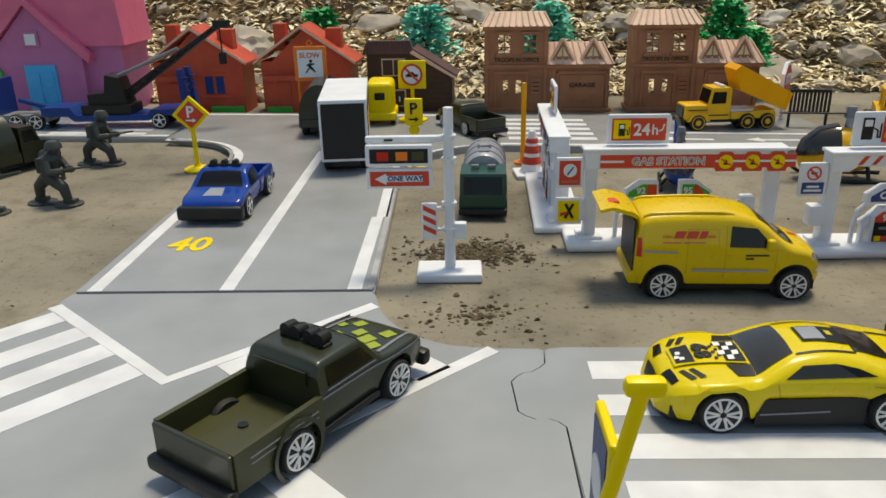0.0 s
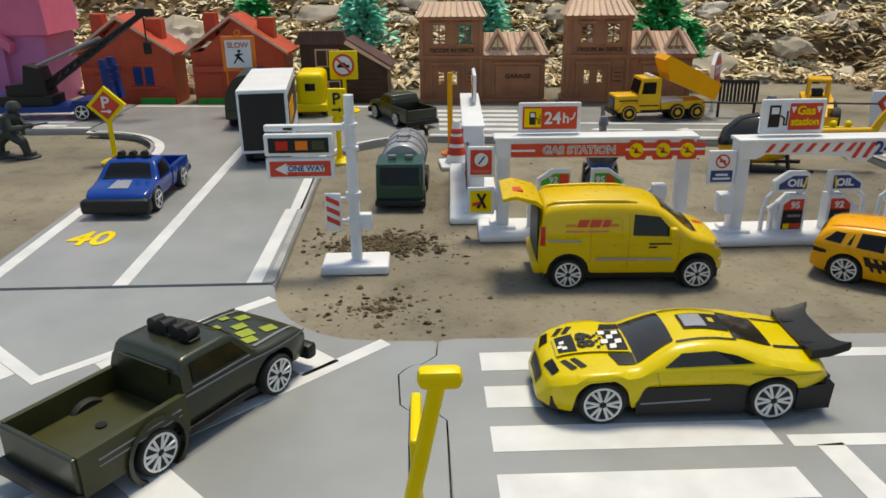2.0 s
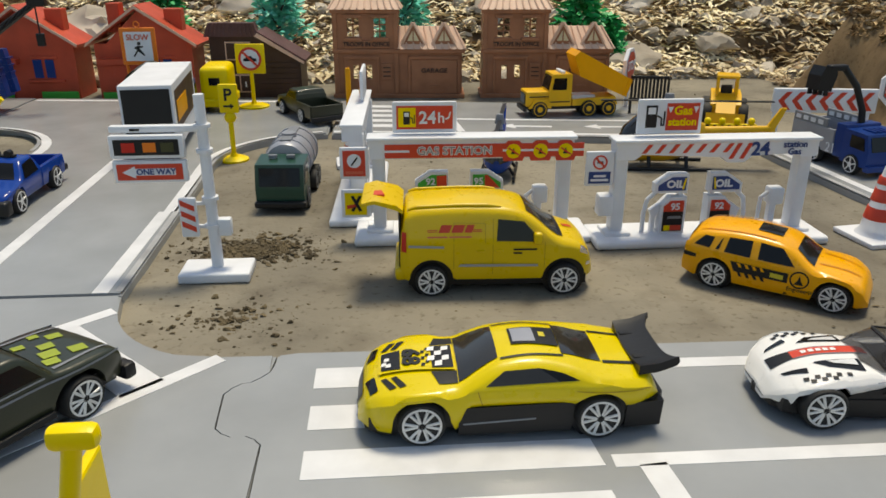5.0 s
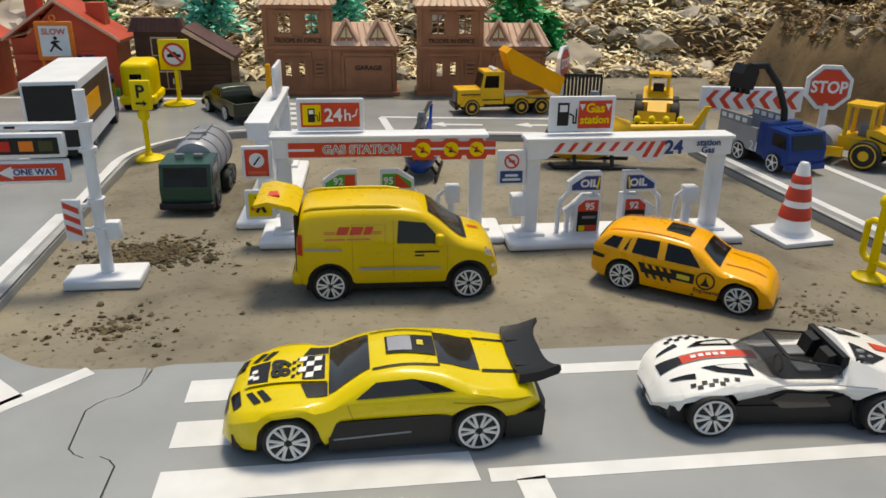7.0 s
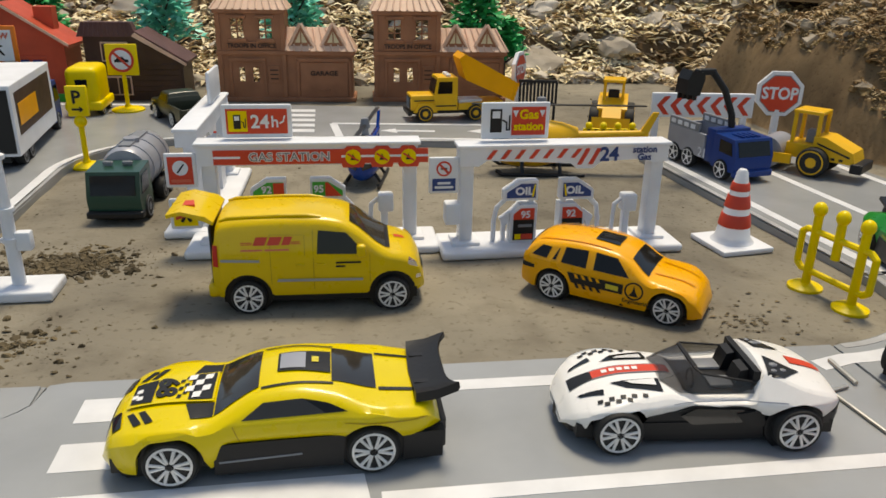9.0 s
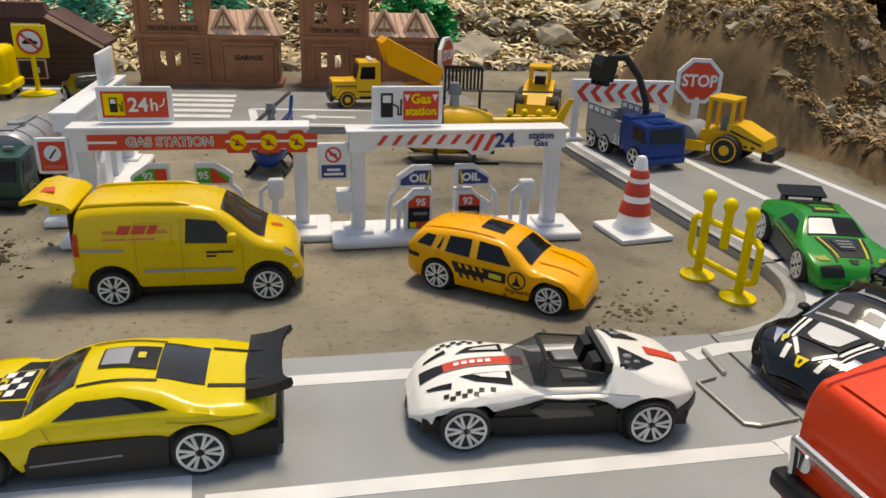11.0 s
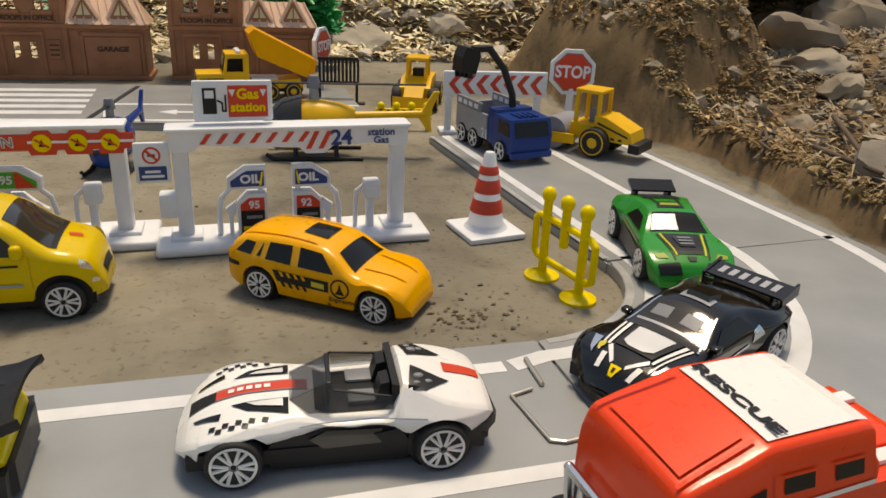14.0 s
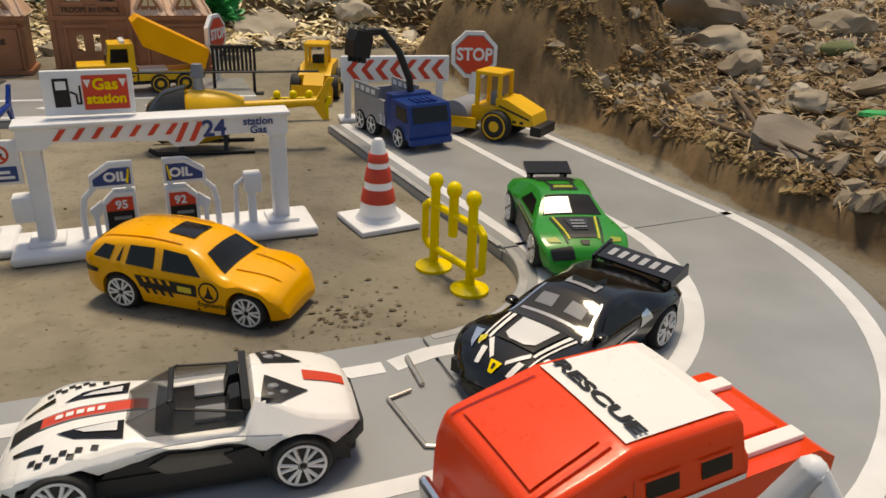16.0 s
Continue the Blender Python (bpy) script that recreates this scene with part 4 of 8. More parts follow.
def delivery_van():
    c = thing("delivery_van", 15.26, 32.74, 0, -2, "yellow die-cast delivery van with open tailgate", "toy van", size=0.985)
    sh = Shell(top=[(-3.12, 1.2), (-3.08, 2.5), (-2.95, 2.85), (-2.6, 2.98), (-1.2, 3.04), (-0.1, 3.02), (0.6, 2.92), (1.05, 2.72), (1.75, 2.16), (2.05, 1.98), (2.5, 1.86), (2.85, 1.7), (3.05, 1.42), (3.17, 1.1), (3.2, 0.6)],
               width=[(-3.12, 1.26), (-2.8, 1.38), (1.4, 1.38), (2.3, 1.34), (2.8, 1.22), (3.05, 1.02), (3.2, 0.8)],
               belt=[(-3.3, 1.9), (1.0, 1.85), (2.0, 1.7), (3.3, 1.4)], sill=[(-3.3, 0.6), (-2.6, 0.5), (-1.3, 0.55), (1.4, 0.55), (2.8, 0.5), (3.3, 0.5)],
               arches=[(-2.12, 0.58, 0.7), (2.18, 0.58, 0.7)], lean=0.24, crown=0.16, edge=0.3)
    body = part("body", sh.mesh(), "vanyellow", c, smooth=38)
    arch_linings(c, sh, 1.3)
    part("windscreen", sh.top_patch(B(), [(0.92, -0.86), (1.98, -1.06), (1.98, 1.06), (0.92, 0.86)], n=12), "smoke", body, smooth=True)
    part("cowl", sh.top_patch(B(), [(1.98, -1.04), (2.12, -1.0), (2.12, 1.0), (1.98, 1.04)], 0.02, 2, 10), "black", body)
    for s in (1, -1):
        part("cab_window", sh.side_patch(B(), [(-0.05, 1.9), (1.42, 1.86), (0.82, 2.5), (0.0, 2.58)], s, 0.015), "glass", body, "dark cab window", smooth=True)
        part("mirror", bevel(box(B(), 1.12, 1.4, s * 1.34 - 0.02, s * 1.34 + s * 0.24, 1.8, 2.2) if s > 0 else box(B(), 1.12, 1.4, -1.58, -1.32, 1.8, 2.2), 0.09, 3), "vanyellow", c, smooth=50)
        for x in (-0.55, 0.05):
            part("door_handle", bevel(box(B(), x - 0.13, x + 0.13, s * 1.38 - 0.04, s * 1.38 + 0.04, 1.52, 1.6), 0.03), "vanyellow", c, smooth=40)
        # pressed outlines of the doors and the cargo panel
        for a, b, z0, z1 in ((-0.17, -0.15, 0.75, 2.6), (1.5, 1.52, 0.95, 1.85), (-1.42, -1.4, 0.95, 2.5), (-0.42, -0.4, 1.85, 2.45)):
            part("panel_gap", sh.side_patch(B(), [(a, z0), (b, z0), (b, z1), (a, z1)], s, 0.01, 1, 6), "seam", body)
        part("panel_gap", sh.side_patch(B(), [(-1.4, 2.47), (-0.42, 2.45), (-0.42, 2.465), (-1.4, 2.485)], s, 0.01, 6, 1), "seam", body)
        part("side_trim", sh.side_patch(B(), [(-1.25, 1.04), (1.3, 1.02), (1.3, 1.1), (-1.2, 1.13)], s, 0.035, 8, 1), "silver", body, "silver side strip")
        part("side_trim", sh.side_patch(B(), [(-2.85, 1.72), (-1.72, 1.68), (-1.72, 1.75), (-2.85, 1.8)], s, 0.035, 6, 1), "silver", body, "silver side strip")
        part("tail_lamp", sh.side_patch(B(), [(-3.08, 1.55), (-2.92, 1.55), (-2.92, 2.2), (-3.06, 2.2)], s, 0.03), "lampred", body)
        part("head_lamp", sh.side_patch(B(), [(2.66, 1.46), (2.98, 1.3), (2.9, 1.52), (2.68, 1.7)], s, 0.03), "chrome", body, "clear headlamp")
        part("fog_lamp", sh.side_patch(B(), [(2.9, 0.95), (3.08, 0.92), (3.06, 1.05), (2.92, 1.08)], s, 0.03, 3, 2), "chrome", body)
        logo = B()
        for x0, w_ in ((-1.9, 0.34), (-1.5, 0.36), (-1.08, 0.24)):
            sh.side_patch(logo, [(x0, 2.18), (x0 + w_, 2.18), (x0 + w_ + 0.1, 2.42), (x0 + 0.1, 2.42)], s, 0.02, 2, 2)
        for z in (2.2, 2.25):
            sh.side_patch(logo, [(-2.25, z), (-1.92, z), (-1.92, z + 0.025), (-2.25, z + 0.025)], s, 0.02, 2, 1)
            sh.side_patch(logo, [(-0.8, z), (-0.52, z), (-0.52, z + 0.025), (-0.8, z + 0.025)], s, 0.02, 2, 1)
        part("logo_shape", logo, "signred", body, "plain red logo blocks")
        for x0, x1, z in ((-2.25, -1.62, 2.02), (-1.56, -0.85, 2.02)):
            part("text_bar", sh.side_patch(B(), [(x0, z), (x1, z), (x1, z + 0.05), (x0, z + 0.05)], s, 0.02, 3, 1), "tanred", body)
        for x0, x1, z in ((0.5, 1.25, 1.58), (0.5, 0.78, 1.46)):
            part("text_bar", sh.side_patch(B(), [(x0, z), (x1, z), (x1, z + 0.06), (x0, z + 0.06)], s, 0.02, 3, 1), "black", body)
        part("roof_rail", tube(B(), [(-2.85, s * 0.96, 2.84), (-2.6, s * 0.96, 2.93), (-1.2, s * 0.96, 2.98), (-0.3, s * 0.96, 2.97), (0.1, s * 0.96, 2.9)], 0.055, 8), "vanyellow", c, smooth=True)
    part("hood_mark", sh.top_patch(B(), [(2.3, -0.12), (2.62, -0.04), (2.56, 0.16), (2.24, 0.06)], 0.02), "signred", body)
    part("grille", sh.top_patch(B(), [(3.1, -0.55), (3.18, -0.5), (3.18, 0.5), (3.1, 0.55)], 0.02), "black", body)
    part("cargo_opening", bevel(prism(B(), [(-1.14, 0.7), (1.14, 0.7), (1.08, 2.7), (-1.08, 2.7)], -3.16, -3.1, "x"), 0.01), "black", c, "dark open cargo bay")
    part("rear_bumper", bevel(box(B(), -3.3, -2.95, -1.26, 1.26, 0.5, 0.95), 0.12, 3), "vanyellow", c, smooth=40)
    gate = bevel(prism(B(), [(-3.0, 2.86), (-3.2, 3.02), (-3.9, 3.2), (-4.32, 3.1), (-4.3, 3.0), (-3.9, 3.08), (-3.25, 2.88), (-3.02, 2.76)], -1.12, 1.12), 0.035)
    g = part("tailgate", gate, "vanyellow", c, "raised yellow tailgate with red mark", smooth=40)
    part("gate_mark", prism(B(), [(-3.95, -0.5), (-3.6, -0.45), (-3.7, 0.0), (-3.95, -0.05)], 3.1, 3.205, "z"), "signred", g)
    wheels(c, (-2.12, 2.18), 1.22, 0.53, 0.4)
    return c

def pickup(name, x, y, z, rz, label, mat, bedmat, hero=True, size=1.0):
    c = thing(name, x, y, z, rz, label, "toy truck", size=size)
    sh = Shell(top=[(-0.75, 1.3), (-0.7, 2.0), (-0.5, 2.14), (0.7, 2.14), (0.95, 2.04), (1.45, 1.46), (2.6, 1.38), (3.1, 1.28), (3.26, 1.0), (3.32, 0.6)],
               width=[(-0.75, 1.2), (1.0, 1.2), (1.9, 1.28), (2.6, 1.26), (3.1, 1.18), (3.32, 1.0)],
               belt=[(-0.8, 1.45), (3.4, 1.4)], sill=[(-0.8, 0.5), (3.4, 0.5)], arches=[(1.98, 0.55, 0.66)], lean=0.25, crown=0.06, edge=0.12)
    cab = part("cab", sh.mesh(44), mat, c, smooth=35)
    part("windscreen", sh.top_patch(B(), [(0.98, -0.85), (1.42, -1.0), (1.42, 1.0), (0.98, 0.85)]), "glass", cab)
    windows(cab, sh, [[(-0.45, 1.52), (1.15, 1.5), (0.8, 1.93), (-0.4, 1.96)]])
    if hero:
        part("rear_window", box(B(), -0.79, -0.74, -0.8, 0.8, 1.55, 1.9), "olive", cab)
    bm = B()
    for s in (1, -1):
        sh2 = Shell([(-3.3, 1.38), (-0.72, 1.4)], [(-3.3, 1.22), (-0.72, 1.22)], [(-4, 3), (4, 3)], [(-3.3, 0.5), (-0.7, 0.5)], [(-1.6, 0.55, 0.66)])
        n = 30
        outer = [[(x, s * 1.24, sh2.foot(x)), (x, s * 1.26, 1.0), (x, s * 1.24, 1.42), (x, s * 1.1, 1.42), (x, s * 1.08, 0.85)] for x in [-3.3 + 2.58 * i / n for i in range(n + 1)]]
        loft(bm, [[Vector(p) for p in r] for r in outer], close=True)
    box(bm, -3.3, -0.7, -1.1, 1.1, 0.7, 0.86)
    part("cargo_bed", bm, bedmat, c, smooth=30)
    part("tailgate", bevel(box(B(), -3.4, -3.26, -1.2, 1.2, 0.6, 1.4), 0.04), mat, c)
    part("rear_bumper", bevel(box(B(), -3.62, -3.3, -1.3, 1.3, 0.3, 0.66), 0.1), "black", c, smooth=40)
    part("front_bumper", bevel(box(B(), 3.15, 3.5, -1.25, 1.25, 0.3, 0.72), 0.1), "black", c, smooth=40)
    part("chassis", box(B(), -3.1, 3.1, -0.95, 0.95, 0.35, 0.75), "black", c)
    if hero:
        for s in (1, -1):
            part("waist_line", sh.side_patch(B(), [(-0.7, 1.3), (3.1, 1.22), (3.1, 1.27), (-0.7, 1.36)], s, 0.02, 10, 1), "grey", cab)
            for z in (0.98, 1.12):
                part("bed_line", box(B(), -2.9, -0.9, s * 1.255 - 0.01, s * 1.255 + 0.015, z, z + 0.035), "grey", c)
            part("window_line", sh.side_patch(B(), [(-0.5, 1.44), (1.2, 1.42), (1.2, 1.46), (-0.5, 1.48)], s, 0.02, 8, 1), "grey", cab)
            part("sill_step", bevel(box(B(), -1.1, 1.3, s * 1.16 - 0.08, s * 1.16 + 0.1, 0.38, 0.56), 0.04), "black", c)
            part("fender_flare", lathe(B(), [(0.64, s * 1.2), (0.76, s * 1.2), (0.76, s * 1.32), (0.66, s * 1.32)], 24, "y", (-1.6, 0, 0.55), True), mat, c)
        part("bed_peg", lathe(B(), [(0.12, 0.86), (0.12, 0.9), (0.08, 0.9)], 14, "z", (-1.9, 0.1, 0)), "black", c)
        bm = B()
        for cx, cy, r in ((1.75, 0.5, 0.16), (1.95, -0.35, 0.24), (2.15, 0.05, 0.2), (1.75, -0.7, 0.2), (2.5, -0.6, 0.22), (2.6, 0.4, 0.2), (2.3, 0.75, 0.14)):
            sh.top_patch(bm, [(cx - r, cy - r * 0.5), (cx + r * 0.6, cy - r * 0.9), (cx + r, cy + r * 0.6), (cx - r * 0.7, cy + r)], 0.02, 4, 4)
        part("camouflage_patch", bm, "camo", cab)
        bm = B()
        sh.top_patch(bm, [(1.55, 0.95), (3.1, 0.85), (3.1, 0.92), (1.55, 1.05)], 0.02, 8, 1)
        sh.top_patch(bm, [(1.55, -0.95), (3.1, -0.85), (3.1, -0.92), (1.55, -1.05)], 0.02, 8, 1)
        part("bonnet_line", bm, "grey", cab)
        rack = part("roof_lamps", bevel(box(B(), 0.0, 0.3, -0.72, 0.72, 2.12, 2.2), 0.03), "black", c)
        for y_ in (-0.52, -0.2, 0.2, 0.52):
            part("roof_lamp", rod(B(), (0.0, y_, 2.3), (0.34, y_, 2.3), 0.17, 0.15, 14), "black", rack, smooth=40)
    wheels(c, (-1.6, 1.98), 1.12, 0.52, 0.4, "six")
    return c

def blue_pickup():
    c = thing("pickup_truck", -4.25, 41.55, ROAD_Z, -91, "dark blue glossy die-cast pickup truck", "toy truck")
    sh = Shell(top=[(-0.6, 1.1), (-0.5, 1.85), (-0.2, 1.95), (0.5, 1.95), (0.75, 1.8), (1.35, 1.28), (2.4, 1.1), (2.8, 0.9), (2.9, 0.55)],
               width=[(-0.6, 1.3), (2.2, 1.34), (2.6, 1.28), (2.9, 1.1)], belt=[(-0.7, 1.2), (3, 1.2)], sill=[(-0.7, 0.4), (3, 0.42)],
               arches=[(1.75, 0.5, 0.62)], lean=0.4, crown=0.1, edge=0.15)
    cab = part("cab", sh.mesh(44), "blue", c, smooth=35)
    part("windscreen", sh.top_patch(B(), [(0.72, -0.85), (1.32, -1.05), (1.32, 1.05), (0.72, 0.85)]), "glass", cab)
    windows(cab, sh, [[(-0.3, 1.25), (1.05, 1.22), (0.65, 1.72), (-0.3, 1.78)]])
    part("hood_mark", sh.top_patch(B(), [(1.5, -0.35), (2.3, -0.45), (2.3, 0.4), (1.5, 0.3)], 0.02), "silver", cab, "pale worn bonnet decal")
    bm = B()
    for s in (1, -1):
        sh2 = Shell([(-3, 1.25), (-0.5, 1.25)], [(-3, 1.3), (-0.5, 1.3)], [(-4, 3), (4, 3)], [(-3, 0.45), (-0.5, 0.45)], [(-1.75, 0.5, 0.62)])
        loft(bm, [[Vector(p) for p in ((x, s * 1.28, sh2.foot(x)), (x, s * 1.34, 0.9), (x, s * 1.3, 1.26), (x, s * 1.1, 1.26), (x, s * 1.08, 0.8))] for x in [-2.8 + 2.25 * i / 26 for i in range(27)]])
    box(bm, -2.8, -0.5, -1.1, 1.1, 0.65, 0.8)
    part("cargo_bed", bm, "blue", c, smooth=30)
    part("tailgate", bevel(box(B(), -2.92, -2.78, -1.25, 1.25, 0.55, 1.25), 0.04), "blue", c)
    part("front_bumper", bevel(box(B(), 2.5, 3.05, -1.42, 1.42, 0.22, 0.82), 0.14, 3), "black", c, smooth=40)
    part("rear_bumper", bevel(box(B(), -3.25, -2.85, -1.3, 1.3, 0.45, 0.75), 0.08), "black", c)
    part("chassis", box(B(), -2.7, 2.6, -1.0, 1.0, 0.3, 0.7), "black", c)
    bar = part("roof_lamps", bevel(box(B(), 0.1, 0.35, -0.75, 0.75, 1.93, 2.04), 0.03), "black", c)
    for y_ in (-0.5, 0, 0.5):
        part("roof_lamp", rod(B(), (0.1, y_, 2.1), (0.4, y_, 2.1), 0.14, seg=12), "black", bar)
    wheels(c, (-1.75, 1.75), 1.2, 0.5, 0.4, "five")

def green_racer():
    c = thing("sports_car", 35.2, 31.3, ROAD_Z, -105, "bright green die-cast sports car with black bonnet graphics", "toy car", size=0.95)
    sh = Shell(top=[(-2.8, 0.9), (-2.72, 1.35), (-2.2, 1.5), (-1.3, 1.72), (-0.5, 1.8), (0.1, 1.74), (0.95, 1.34), (1.1, 1.3), (2.1, 1.18), (2.6, 1.0), (2.85, 0.82), (2.95, 0.5)],
               width=[(-2.8, 1.22), (-2.3, 1.42), (-1.8, 1.44), (-1.1, 1.3), (0.8, 1.24), (1.4, 1.36), (1.9, 1.42), (2.5, 1.34), (2.95, 1.15)], belt=[(-3, 1.18), (0, 1.15), (3, 1.02)],
               sill=[(-3, 0.5), (3, 0.34)], arches=[(-1.85, 0.53, 0.64), (1.8, 0.53, 0.64)], lean=0.8, crown=0.07, edge=0.1)
    body = part("body", sh.mesh(), "green", c, smooth=30)
    arch_linings(c, sh, 1.34)
    part("windscreen", sh.top_patch(B(), [(0.18, -0.72), (0.98, -0.95), (0.98, 0.95), (0.18, 0.72)]), "glass", body)
    # pale silver patch over one half of the windscreen
    part("pale_half_pane", sh.top_patch(B(), [(0.3, -0.74), (0.92, -0.9), (0.92, 0.0), (0.3, 0.0)], 0.03), "rim", body, "pale half of the windscreen")
    windows(body, sh, [[(-0.85, 1.24), (0.7, 1.2), (0.15, 1.52), (-0.55, 1.56)]])
    part("bonnet_decal", sh.top_patch(B(), [(1.12, -0.62), (2.35, -0.4), (2.35, 0.4), (1.12, 0.62)], 0.02), "black", body)
    part("bonnet_intake", sh.top_patch(B(), [(1.3, -0.36), (2.0, -0.24), (2.0, 0.24), (1.3, 0.36)], 0.05), "smoke", body, "clear bonnet window over the engine")
    for k in range(3):
        part("engine_block", sh.top_patch(B(), [(1.4 + 0.2 * k, -0.22), (1.5 + 0.2 * k, -0.22), (1.5 + 0.2 * k, 0.22), (1.4 + 0.2 * k, 0.22)], 0.07, 1, 2), "grey", body)
    for s in (1, -1):
        part("gold_line", sh.top_patch(B(), [(1.12, s * 0.64), (2.4, s * 0.42), (2.4, s * 0.48), (1.12, s * 0.71)], 0.03, 8, 1), "amber", body)
        part("black_line", sh.top_patch(B(), [(1.12, s * 0.74), (2.55, s * 0.5), (2.55, s * 0.56), (1.12, s * 0.8)], 0.025, 8, 1), "black", body)
        part("roof_line", sh.top_patch(B(), [(-1.2, s * 0.4), (-0.5, s * 0.34), (-0.5, s * 0.44), (-1.2, s * 0.5)], 0.02, 4, 1), "black", body)
        part("front_intake", sh.top_patch(B(), [(2.66, s * 0.45), (2.92, s * 0.36), (2.92, s * 1.05), (2.72, s * 1.12)], 0.03), "black", body)
        part("head_lamp", sh.top_patch(B(), [(2.3, s * 0.85), (2.52, s * 0.72), (2.5, s * 1.1), (2.35, s * 1.15)], 0.025), "camo", body)
        part("side_skirt", bevel(prism(B(), [(-1.2, 0.2), (1.15, 0.2), (1.1, 0.7), (-1.15, 0.95)], s * 1.22 - 0.08, s * 1.22 + 0.08), 0.03), "black", c)
        part("side_marks", sh.side_patch(B(), [(-0.9, 0.98), (0.9, 0.82), (0.9, 0.9), (-0.9, 1.08)], s, 0.02, 8, 1), "camo", body)
    part("nose_badge", sh.top_patch(B(), [(2.45, -0.16), (2.62, -0.1), (2.62, 0.1), (2.45, 0.16)], 0.03), "black", body)
    part("roof_mark", sh.top_patch(B(), [(-0.6, -0.4), (-0.1, -0.46), (-0.1, 0.46), (-0.6, 0.4)], 0.02), "black", body)
    part("roof_flash", sh.top_patch(B(), [(-0.45, -0.3), (-0.25, -0.34), (-0.25, 0.34), (-0.45, 0.3)], 0.03), "camo", body)
    part("engine_cover", sh.top_patch(B(), [(-2.3, -0.7), (-1.1, -0.64), (-1.1, 0.64), (-2.3, 0.7)], 0.03), "black", body)
    wing = part("rear_wing", bevel(prism(B(), [(-2.85, 1.8), (-2.15, 1.64), (-2.1, 1.72), (-2.8, 1.93)], -0.8, 0.8), 0.05), "glass", c, "glossy black rear wing")
    for s in (1, -1):
        part("wing_support", bevel(prism(B(), [(-2.7, 1.35), (-2.2, 1.4), (-2.2, 1.68), (-2.6, 1.78)], s * 0.6 - 0.06, s * 0.6 + 0.06), 0.02), "black", wing)
    part("front_lip", bevel(prism(B(), [(2.4, -1.2), (2.95, -1.0), (3.06, 0), (2.95, 1.0), (2.4, 1.2)], 0.24, 0.44, "z"), 0.05), "green", c)
    wheels(c, (-1.85, 1.8), 1.25, 0.55, 0.4)

